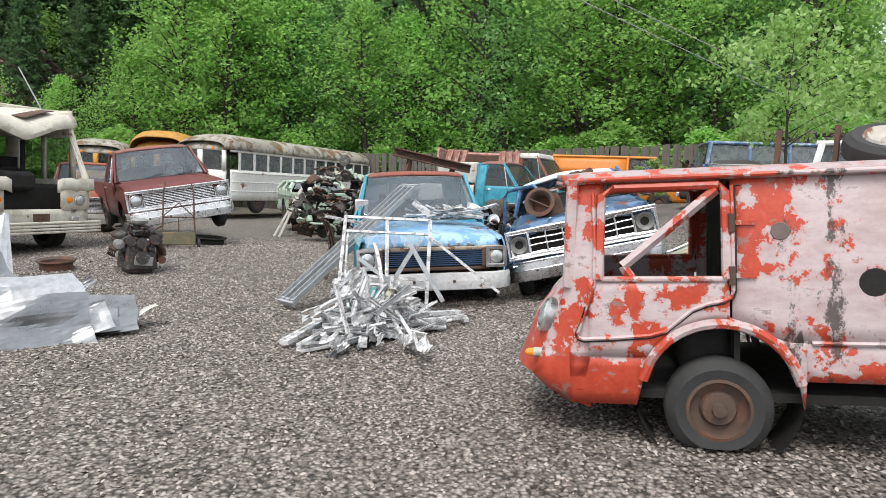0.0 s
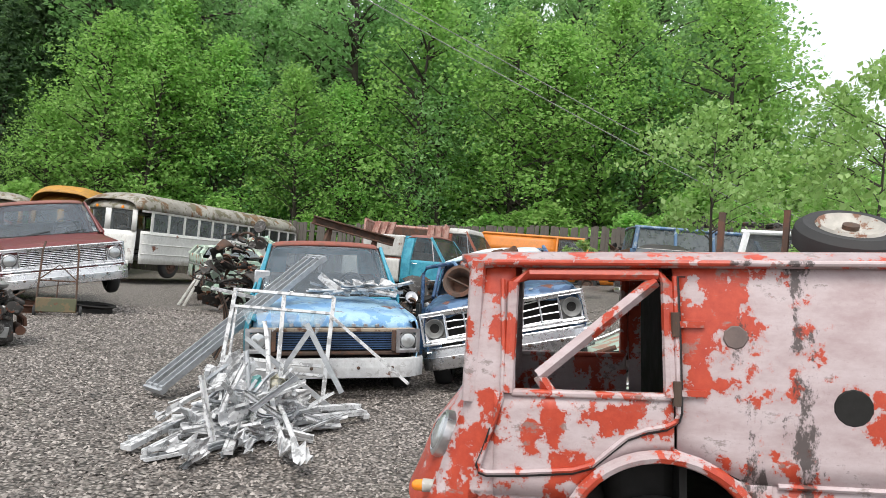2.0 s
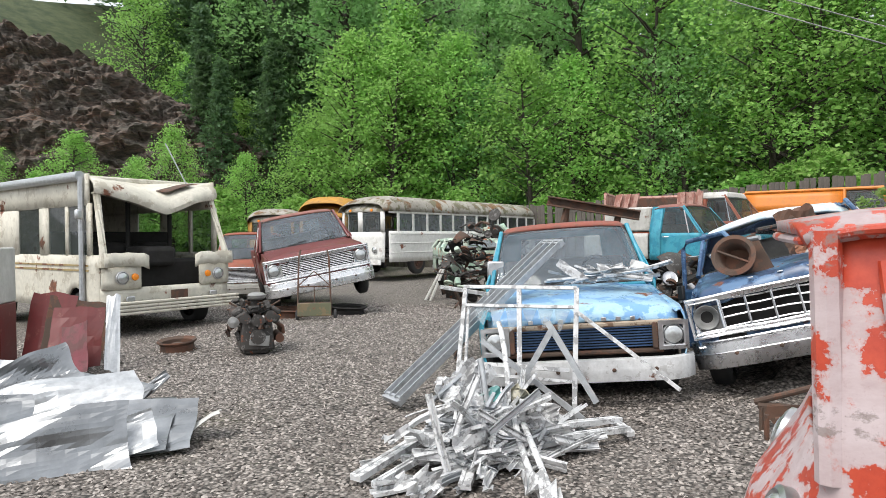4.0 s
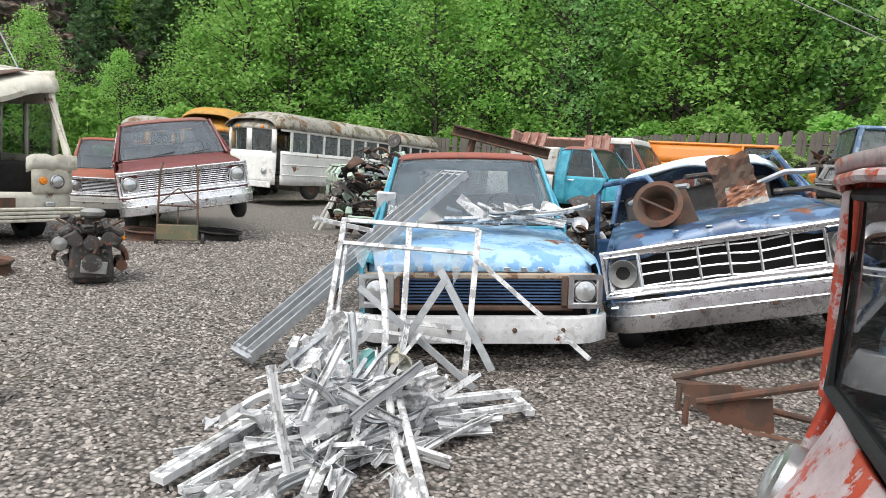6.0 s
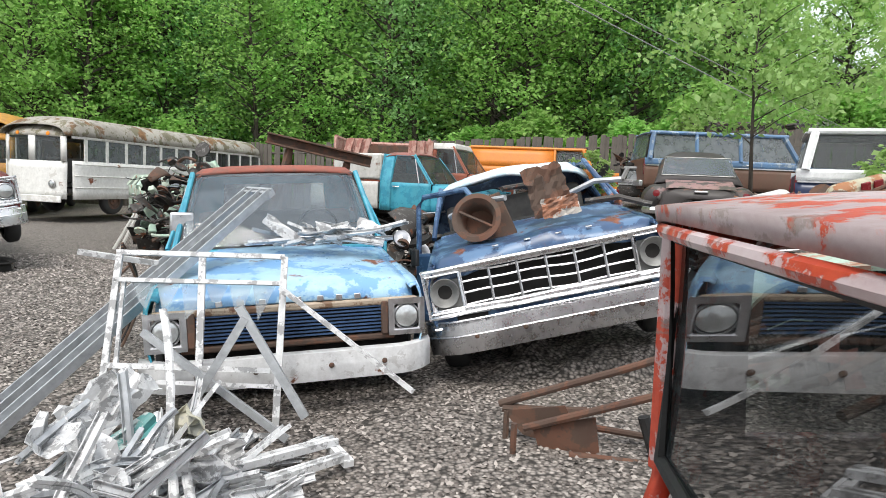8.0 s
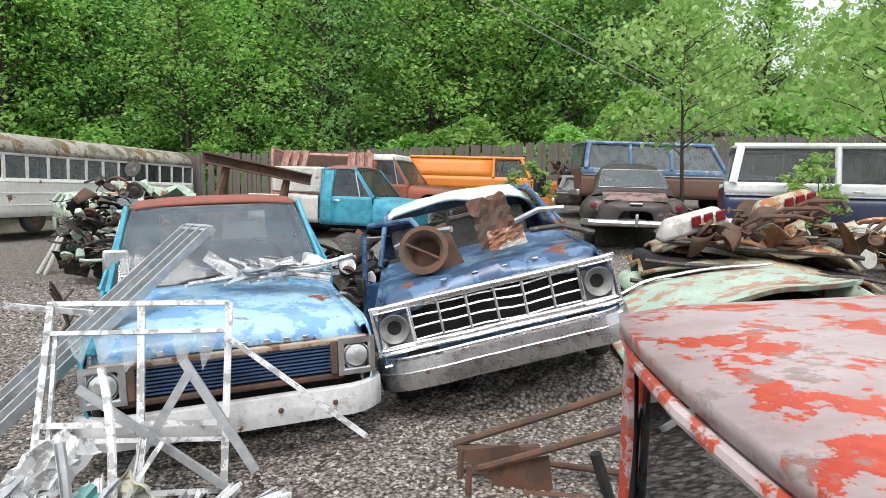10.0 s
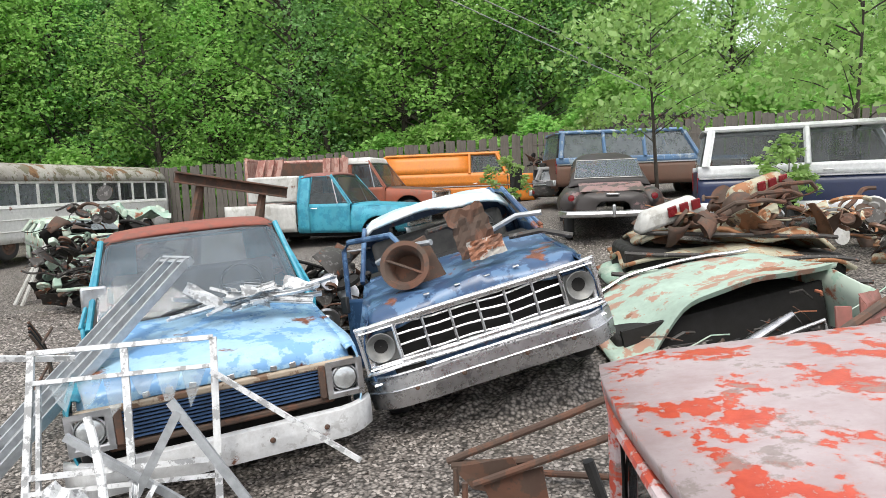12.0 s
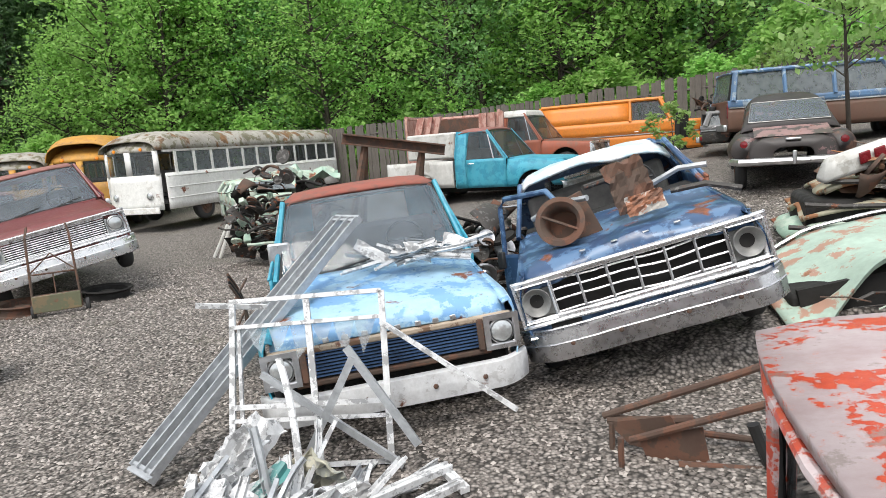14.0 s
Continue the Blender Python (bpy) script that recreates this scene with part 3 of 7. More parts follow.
def rv(name, m, label):
    """A wrecked cream motorhome whose front is torn open, front towards -y."""
    t = thing(name, m, label, "motorhome")
    W, H, L = 2.3, 2.75, 6.0
    h = W / 2
    part("lower_front", grid([[(x, 0.02 + 0.1 * (abs(x) / h) ** 6, z) for x in frange(-h, h, 12)] for z in frange(0.5, 0.82, 3)]), CREAM, t, "", True, 0.04)
    for s in (-1, 1):
        x0 = 0.52 if s > 0 else 0.55
        part("lamp_panel", grid([[(s * x, 0.0 + 0.08 * ((x - x0) / (h - x0)) ** 3, z) for x in frange(x0, h, 5)] for z in frange(0.8, 1.17, 3)]), CREAM, t, "cream headlamp panel", True, 0.05)
        rows = [[(s * (x0 - 0.12 + 0.72 * u * (h - x0 + 0.12) / 0.72), -0.03 + 0.03 * noise.noise(Vector((u * 5, z * 4, s))), z + 0.03 * noise.noise(Vector((u * 7, s, 2))) - (0.05 if u < 0.1 else 0)) for u in frange(0, 1, 8)] for z in (1.16, 1.25, 1.38)]
        part("torn_ledge", grid(rows), CREAM, t, "crumpled torn body edge", True, 0.03)
        headlamp(t, s * 0.87, -0.01, 0.98, 0.095)
        part("turn_lamp", lathe([(0.06, 0), (0.05, 0.03), (0.001, 0.04)], pose(s * 0.66, -0.01, 0.99, 90, 0, 0), n=14), AMBER, t, "round amber turn lamp")
        part("fog_lamp", box((s * 0.75, -0.03, 0.64), (0.14, 0.05, 0.09)), LENS, t, "", True, 0, 0.015)
        part("corner_post", tube([(s * (h - 0.03), 0.1, 1.15), (s * (h - 0.05), 0.12, 1.4), (s * (h - 0.12), 0.45, 2.35)], [0.07, 0.06, 0.06], n=8), CREAM, t)
    for k in range(4):
        part("bumper_rib", box((0, -0.14, 0.42 + 0.055 * k), (W + 0.1, 0.07, 0.045)), CREAM, t, "", True, 0, 0.015)
    part("licence_plate", box((0.12, 0.0, 0.67), (0.3, 0.02, 0.14)), RUST, t, "", False)
    # caved brow
    rows = []
    for u in frange(-1, 1, 24):
        sag = 0.33 * (1 - (0.12 - u) / 1.12 if u < 0.12 else 1 - (u - 0.12) / 0.88) ** 1.4 + 0.03 * noise.noise(Vector((u * 4, 1, 1)))
        x = u * (h - 0.04)
        rows.append([(x, 0.45, 2.33 - sag), (x, 0.36, 2.34 - sag), (x, 0.34, 2.42 - sag), (x, 0.38, 2.52 - sag), (x, 0.5, 2.6 - sag * 0.9), (x, 0.8, 2.66 - sag * 0.75), (x, 1.1, 2.68 - sag * 0.45), (x, 1.45, 2.68)])
    part("brow", grid(rows), CREAM, t, "caved-in dented roof brow", True, 0.03)
    part("rust_patch", grid([[(x, y, 2.69 - 0.32 * (1 - abs(x - 0.13) / 1.0) ** 1.4 * (0.95 - 0.25 * (y - 0.45) / 0.5)) for x in frange(0.2, 0.75, 5)] for y in frange(0.5, 0.85, 3)]), RUST, t, "rust-brown burnt patch", True, 0.01)
    part("roof", box((0, 3.6, 2.66), (W, 4.6, 0.1)), CREAM, t, "", True, 0, 0.03)
    for s in (-1, 1):
        x = s * h
        part("lower_side", panel(frange(0.15, L, 30), arch(0.95, 0.42, 0.45, 0.4), lambda y: 1.35, lambda y, z, x=x: x, 5), CREAM, t, "", True, 0.04)
        part("upper_side", panel(frange(0.5, L, 12), lambda y: 2.1 + 0.05, lambda y: 2.66, lambda y, z, x=x: x, 2), CREAM, t, "", True, 0.04)
        for a, b in ((0.42, 0.55), (1.2, 1.3), (1.95, 2.3), (3.2, 6.0)):
            part("side_post", panel(frange(a, b, 2), lambda y: 1.33, lambda y: 2.18, lambda y, z, x=x: x, 2), CREAM, t, "", True, 0.04)
        for a, b in ((0.55, 1.2), (1.3, 1.95), (2.3, 3.2)):
            part("side_window", sheet([(x * 0.985, a, 1.35), (x * 0.985, b, 1.35), (x * 0.985, b, 2.16), (x * 0.985, a, 2.16)], 1), GLASS, t)
        for z, mt in ((1.18, paint("tan_stripe", (0.45, 0.33, 0.13), None)), (1.1, paint("tan_stripe", (0.45, 0.33, 0.13), None))):
            part("stripe", box((x * 1.006, 3.2, z), (0.012, 5.4, 0.03)), mt, t, "faded tan stripe", False)
    part("awning_post", tube([(-h - 0.05, 0.62, 0.55), (-h - 0.05, 0.62, 2.6)], 0.045, n=8), ALU, t)
    part("awning_roll", tube([(-h - 0.06, 0.6, 2.62), (-h - 0.06, 5.5, 2.62)], 0.08, n=10), ALU, t)
    part("mirror", box((-h - 0.14, 0.5, 2.0), (0.12, 0.08, 0.16)), CHROME, t, "", True, 0, 0.03)
    # Dash, cover and seats are near-black: the cab's shade as colour.
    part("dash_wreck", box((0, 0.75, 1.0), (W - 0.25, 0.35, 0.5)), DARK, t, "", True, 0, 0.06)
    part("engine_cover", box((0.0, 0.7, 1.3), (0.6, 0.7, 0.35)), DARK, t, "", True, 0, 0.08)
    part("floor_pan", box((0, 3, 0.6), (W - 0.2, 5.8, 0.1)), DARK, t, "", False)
    part("rear_wall", box((0, L, 1.55), (W, 0.05, 2.2)), CREAM, t, "", False)
    # Added near-black board, stands in for the shade deep inside the cab.
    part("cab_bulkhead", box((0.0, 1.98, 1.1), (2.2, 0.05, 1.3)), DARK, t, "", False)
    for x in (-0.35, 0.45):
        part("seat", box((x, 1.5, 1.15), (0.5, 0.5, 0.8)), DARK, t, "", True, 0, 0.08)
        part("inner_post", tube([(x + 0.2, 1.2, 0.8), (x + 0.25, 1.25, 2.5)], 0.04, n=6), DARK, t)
    part("antenna", tube([(0.85, 0.9, 2.6), (0.6, 1.2, 3.4)], 0.012, n=5), ALU, t)
    for s in (-1, 1):
        wheel(t, s * (h - 0.17), 0.95, 0.38, 0.38, 0.22, None, s)
        wheel(t, s * (h - 0.17), 4.4, 0.38, 0.38, 0.22, None, s)
    return t


def micro_van(name, m, label, red, white, side, top):
    """A small forward-control van, front towards -y: raked nose, rear-hinged door with an empty window, blank panel behind."""
    t = thing(name, m, label, "van")
    h, L, roof = 0.73, 3.9, 1.63
    # plan: nose line at height z
    def nose(z):
        if z < 0.42:
            return -0.02 + 0.26 * (0.42 - z) / 0.2
        if z < 0.95:
            return -0.03 + 0.21 * ((z - 0.42) / 0.53) ** 0.9
        return 0.18 + 0.03 * (z - 0.95) / 0.55
    def hx(z):
        return h - 0.015 - (0.08 * ((z - 0.9) / 0.66) ** 2 if z > 0.9 else 0) - (0.05 * (0.42 - z) / 0.2 if z < 0.42 else 0)
    wy0, wy1 = 0.41, 1.0          # window opening
    wz0, wz1 = 1.0, 1.47
    for s in (-1, 1):
        X = lambda y, z, s=s: s * (hx(z) - 0.05 * max(0, 1 - (y - nose(z)) / 0.12) ** 2)
        # front pillar strip, sloping with the nose
        rows = []
        for z in frange(0.28, roof - 0.06, 16):
            a, b = nose(z), (0.4 if z > 0.9 else 0.4 - 0.12 * (0.9 - z) / 0.5)
            rows.append([(X(a + (b - a) * k / 4, z), a + (b - a) * k / 4, z) for k in range(5)])
        part("front_corner", grid(rows), red, t, "red and bare pink peeling front corner", True, 0.025)
        wa = arch(1.0, 0.41, 0.28, 0.33)
        dlow = lambda y: max(0.57, wa(y) + 0.04)
        d = part("door", panel(frange(0.31, 1.05, 24), dlow, lambda y: wz0, lambda y, z, X=X: X(1, z) + s * 0.012, 6), white, t, "rear-hinged peeling door with no glass", True, 0.025)
        seam = [(0.345, 1.48), (0.35, 1.2), (0.345, 0.98), (0.31, 0.86), (0.25, 0.7), (0.25, 0.672), (0.28, 0.662), (0.45, 0.672), (0.64, 0.69), (0.72, 0.715), (0.79, 0.775), (0.86, 0.835), (0.94, 0.868), (1.02, 0.885), (1.055, 0.905), (1.066, 0.94), (1.066, 1.2), (1.066, 1.5)]
        part("door_lip", tube([(X(y, z) + s * 0.019, y, z) for y, z in seam], 0.011, n=6), red, d, "rolled red door edge")
        part("door_gap", tube([(X(y, z) + s * 0.015, y + (0.012 if y > 0.9 and z > 0.9 else -0.012 if z > 0.69 and y < 0.4 else 0), z - (0.013 if z < 0.9 else 0)) for y, z in seam[3:]], 0.008, n=5), SEAL, d)
        fr = [(X(1, z) + s * 0.012, y, z) for y, z in ((wy0 - 0.04, wz0), (wy0 - 0.02, wz1), (wy0 + 0.05, wz1 + 0.035), (wy1, wz1 + 0.035), (wy1 + 0.035, wz1), (wy1 + 0.035, wz0))]
        part("window_frame", tube(fr, 0.026, n=8), red, d)
        part("window_ledge", box((X(1, wz0), 0.71, wz0), (0.05, 0.66, 0.03)), white, d, "", True, 0, 0.01)
        part("lower_body", panel(frange(0.2, 1.43, 30), wa, lambda y: max(0.58 if y < 1.06 else 0.67, wa(y) + 0.05), lambda y, z, X=X: X(1, z), 4), red, t, "", True, 0.025)
        lip = [(X(1, 0.6) + s * 0.02, y, wa(y) + 0.02) for y in frange(0.6, 1.4, 18)]
        part("arch_lip", tube(lip, 0.028, n=8), white, t)
        # Near-black well: its shade is put into the colour.
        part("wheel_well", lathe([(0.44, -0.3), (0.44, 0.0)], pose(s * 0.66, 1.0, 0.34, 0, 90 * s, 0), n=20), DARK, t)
        # panel behind the door
        def bz(y):
            return 0.47 if y < 1.5 else 0.42
        part("side_panel", panel(frange(1.065, L - 0.05, 30), lambda y: max(0.66, wa(y) + 0.05) if y < 1.45 else 0.66, lambda y: roof - 0.05, lambda y, z, X=X: X(1, z), 10), side, t, "pale pink panel with red and black peeling stains", True, 0.025)
        wr = arch(3.25, 0.41, 0.28, 0.33)
        part("sill", panel(frange(1.42, L - 0.05, 26), lambda y: max(0.45, wr(y)), lambda y: max(0.66, wr(y) + 0.03), lambda y, z, X=X: X(1, z) - s * 0.004, 3), red, t, "", True, 0.025)
        part("sill_bead", tube([(X(1, 0.66) + s * 0.004, y, 0.66) for y in frange(1.45, L - 0.1, 8)], 0.012, n=6), white, t)
        for z in (1.3, 1.02):
            hg = part("door_hinge", tube([(X(1, z) + s * 0.025, 1.06, z - 0.05), (X(1, z) + s * 0.025, 1.06, z + 0.05)], 0.018, n=8), RUST, t, "rusty door hinge")
            part("hinge_leaf", box((X(1, z) + s * 0.012, 1.125, z), (0.012, 0.11, 0.025)), white, hg, "", False)
        # Flat near-black disc draws the shade inside the hole.
        part("patch_hole", lathe([(0.075, 0.0), (0.07, 0.004), (0.001, 0.004)], pose(X(1, 1.1) + s * 0.006, 1.74, 0.98, 0, 90 * s, 0), n=14), DARK, t, "round dark filler cap hole")
        part("patch_scar", lathe([(0.05, 0.0), (0.045, 0.004), (0.001, 0.004)], pose(X(1, 1.25) + s * 0.006, 1.3, 1.25, 0, 90 * s, 0), n=9), plain("brown_scar", (0.16, 0.12, 0.11), 0.8), t, "round brown bare patch")
        wheel(t, s * 0.63, 1.0, 0.275, 0.285, 0.16, None, s, True)
        wheel(t, s * 0.63, 3.25, 0.1, 0.285, 0.16, None, s, False)
    part("window_brace", tube([(0.69, 0.5, 1.07), (0.665, 0.99, 1.48)], 0.028, n=4), red, t, "red diagonal bar across the empty window")
    part("window_brace_foot", tube([(0.69, 0.5, 1.07), (0.69, 0.57, 0.97)], 0.026, n=4), white, t)
    # roof: crowned, with a rolled rim overhanging the windscreen
    rows = []
    for k, y in enumerate(frange(0.16, L - 0.02, 24)):
        e = max(0, 1 - (y - 0.16) / 0.12)
        rows.append([(q * (0.68 - 0.02 * e), y + (0.03 * abs(q) ** 4 - 0.05 * (1 - q * q)) * e, roof - 0.04 - 0.012 * e * e + 0.028 * (1 - abs(q) ** 3.0) - (0.03 if abs(q) > 0.97 else 0)) for q in [j / 10 for j in range(-10, 11)]])
    part("roof", grid(rows), top, t, "pale pink roof with flaking red paint", True, 0.03)
    part("gutter", tube([(-0.68, L - 0.1, roof - 0.075), (-0.685, 0.3, roof - 0.075), (-0.6, 0.185, roof - 0.09), (-0.3, 0.125, roof - 0.075), (0, 0.105, roof - 0.07), (0.3, 0.125, roof - 0.075), (0.6, 0.185, roof - 0.09), (0.685, 0.3, roof - 0.075), (0.68, L - 0.1, roof - 0.075)], 0.013, n=8), red, t)
    # nose and windscreen
    rows = []
    for z in frange(0.24, 0.98, 12):
        rows.append([(q * (hx(z) - 0.03), nose(z) + 0.10 * abs(q) ** 5 - (0.03 + 0.11 * min(1.0, (0.98 - z) / 0.25)) * (1 - q * q), z) for q in [j / 12 for j in range(-12, 13)]])
    part("nose", grid(rows), red, t, "peeling red and bare pink nose", True, 0.025)
    sc = [(-0.63, 0.19, 0.98), (0.63, 0.19, 0.98), (0.6, 0.225, roof - 0.11), (-0.6, 0.225, roof - 0.11)]
    g = part("windscreen", sheet([sc[1], sc[0], sc[3], sc[2]], 8, 0.02), VAN_GLASS, t)
    part("screen_seal", tube(sc + sc[:1], 0.02, n=8), SEAL, g)
    for s in (-1, 1):
        part("screen_pillar", tube([(s * 0.665, 0.2, 0.95), (s * 0.645, 0.235, roof - 0.07)], 0.036, n=8), red, t)
        hl = part("headlamp", lathe([(0.09, 0), (0.08, 0.02), (0.05, 0.035), (0.001, 0.04)], pose(s * 0.48, 0.05, 0.76, 68, 0, s * 14)), LENS, t, "round clear headlamp")
        part("headlamp_ring", lathe([(0.088, 0.0), (0.095, 0.018), (0.11, 0.008), (0.115, -0.04)], pose(s * 0.48, 0.05, 0.76, 68, 0, s * 14)), CHROME, hl)
        tl = part("turn_lamp", lathe([(0.028, 0), (0.03, 0.05), (0.026, 0.05)], pose(s * 0.6, 0.035, 0.55, 90, 0, 0), n=14), OLD_WHITE, t)
        part("turn_lens", lathe([(0.026, 0.05), (0.024, 0.085), (0.012, 0.1), (0.001, 0.102)], pose(s * 0.6, 0.035, 0.55, 90, 0, 0), n=14), AMBER, tl, "amber lens")
    part("rear_wall", box((0, L - 0.04, 0.95), (1.36, 0.04, 1.1)), white, t, "", True, 0, 0.03)
    # Floor, bulkhead, seat and dash are near-black for the shade in the cab.
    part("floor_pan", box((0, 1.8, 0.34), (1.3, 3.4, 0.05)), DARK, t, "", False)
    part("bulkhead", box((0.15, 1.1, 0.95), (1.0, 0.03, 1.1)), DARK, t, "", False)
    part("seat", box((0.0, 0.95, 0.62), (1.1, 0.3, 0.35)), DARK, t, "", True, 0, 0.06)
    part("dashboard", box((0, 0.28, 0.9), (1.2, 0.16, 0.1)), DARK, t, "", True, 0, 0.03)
    return t


def wagon(name, m, label, upper, lower, glass, L=5.2, W=1.95, roof_z=1.85, belt=1.15, mid=0.95, rake=0.35, hood=1.25, category="wagon", wins=3, roof_mat=None, blank=False, sill=None):
    """A boxy estate or van with its side windows, front towards -y."""
    t = thing(name, m, label, category)
    h = W / 2
    yb, yf = L, hood
    X = lambda y, z, s: s * (h - (0.2 * (z - belt) / (roof_z - belt) if z > belt else 0) - 0.05 * (1 - min(1, max(0, z - 0.4) / 0.3)) ** 2)
    for s in (-1, 1):
        low = lambda y: max(arch(0.95, 0.43, 0.4, 0.36)(y), arch(L - 1.1, 0.43, 0.4, 0.36)(y))
        x = lambda y, z, s=s: X(y, z, s)
        part("lower_side", panel(frange(0.05, L, 44), low, lambda y: max(mid, low(y) + 0.02), x, 5), lower, t, "", True, 0.03)
        part("upper_side", panel(frange(0.05, L, 20), lambda y: mid + 0.04 if y > 0.9 else mid + 0.02, lambda y: belt if y >= hood else belt - 0.08, x, 3), upper, t, "", True, 0.03)
        if sill:
            part("sill_band", panel(frange(0.05, L, 40), low, lambda y: max(0.62, low(y) + 0.01), lambda y, z, s=s: x(y, z) + s * 0.006, 2), sill, t, "", True, 0.02)
        part("moulding", tube([(x(y, mid) + s * 0.008, y, mid + 0.02) for y in frange(0.06, L - 0.02, 12)], 0.02, n=5), CHROME, t)
        y0, y1 = yf + rake + 0.15, L - 0.22
        step = (y1 - y0) / wins
        part("roof_rail", tube([(x(y0, roof_z - 0.05), y0 - 0.1, roof_z - 0.04), (x(y1, roof_z - 0.05), L - 0.12, roof_z - 0.04)], 0.05, n=8), upper, t)
        for k in range(wins + 1):
            y = y0 + step * k
            w = 0.05 if 0 < k < wins else 0.07
            sl = -rake if k == 0 else (0.1 if k == wins else 0)
            if not (blank and k > 1):
                part("window_post", tube([(x(y, belt), y + sl, belt - 0.02), (x(y, roof_z - 0.05), y, roof_z - 0.05)], w, n=6), upper, t)
            if k < wins:
                y2 = y + step
                a = y - (rake if k == 0 else 0)
                part("side_window", sheet([(x(y, belt) - s * 0.015, a, belt), (x(y, belt) - s * 0.015, y2, belt), (x(y, roof_z) - s * 0.0, y2, roof_z - 0.06), (x(y, roof_z) - s * 0.0, y, roof_z - 0.06)], 2), glass, t) if not (blank and k > 0) else k == 1 and part("side_blank", panel(frange(y, L - 0.05, 6), lambda y: belt - 0.01, lambda y: roof_z - 0.03, x, 3), upper, t, "", True, 0.03)
        part("door_handle", box((s * (h + 0.01), y0 + step * 0.8, mid + 0.1), (0.03, 0.14, 0.025)), CHROME, t, "", True, 0, 0.008)
        part("tail_lamp", box((s * (h - 0.06), L - 0.02, mid - 0.05), (0.1, 0.06, 0.34)), REDLENS, t, "", True, 0, 0.01)
        headlamp(t, s * (h - 0.25), 0.02, 0.82, 0.09)
        wheel(t, s * (h - 0.13), 0.95, 0.34, 0.35, 0.2, CHROME if lower == SUV_NAVY else None, s)
        wheel(t, s * (h - 0.13), L - 1.1, 0.34, 0.35, 0.2, CHROME if lower == SUV_NAVY else None, s)
    rows = [[(q * (h - 0.2), y, roof_z - (0.05 if k in (0, 10) else 0) + 0.04 * (1 - abs(q) ** 3)) for q in [j / 6 for j in range(-6, 7)]] for k, y in enumerate(frange(yf + rake + 0.1, L - 0.1, 10))]
    part("roof", grid(rows), roof_mat or upper, t, "", True, 0.03)
    part("hood", grid([[(q * (h - 0.05), y, belt - 0.1 + 0.03 * (1 - q * q) - 0.1 * max(0, 1 - y / 0.3) ** 2) for q in [j / 6 for j in range(-6, 7)]] for y in frange(0.03, hood + 0.1, 8)]), upper, t, "", True, 0.02)
    part("windscreen", sheet([(-h + 0.1, yf + 0.05, belt), (h - 0.1, yf + 0.05, belt), (h - 0.25, yf + rake + 0.1, roof_z - 0.04), (-h + 0.25, yf + rake + 0.1, roof_z - 0.04)], 5, 0.04), glass, t)
    part("tailgate", box((0, L - 0.03, 0.75), (W - 0.15, 0.04, 0.8)), lower, t, "", True, 0, 0.02)
    part("rear_glass", sheet([(h - 0.15, L - 0.02, belt), (-h + 0.15, L - 0.02, belt), (-h + 0.27, L - 0.14, roof_z - 0.05), (h - 0.27, L - 0.14, roof_z - 0.05)], 3), glass, t)
    part("nose_panel", box((0, 0.05, 0.8), (W - 0.1, 0.05, 0.5)), upper, t, "", True, 0, 0.02)
    part("bumper", box((0, -0.06, 0.5), (W, 0.1, 0.16)), CHROME, t, "", True, 0, 0.03)
    part("rear_bumper", box((0, L + 0.06, 0.5), (W, 0.1, 0.16)), CHROME, t, "", True, 0, 0.03)
    part("floor_pan", box((0, L / 2, 0.42), (W - 0.2, L - 0.2, 0.08)), DARK, t, "", False)
    for y in (yf + 1.15, yf + 2.0):
        part("seat", box((0, y, 0.95), (W - 0.4, 0.15, 0.75)), DARK, t, "", True, 0, 0.05)
    return t


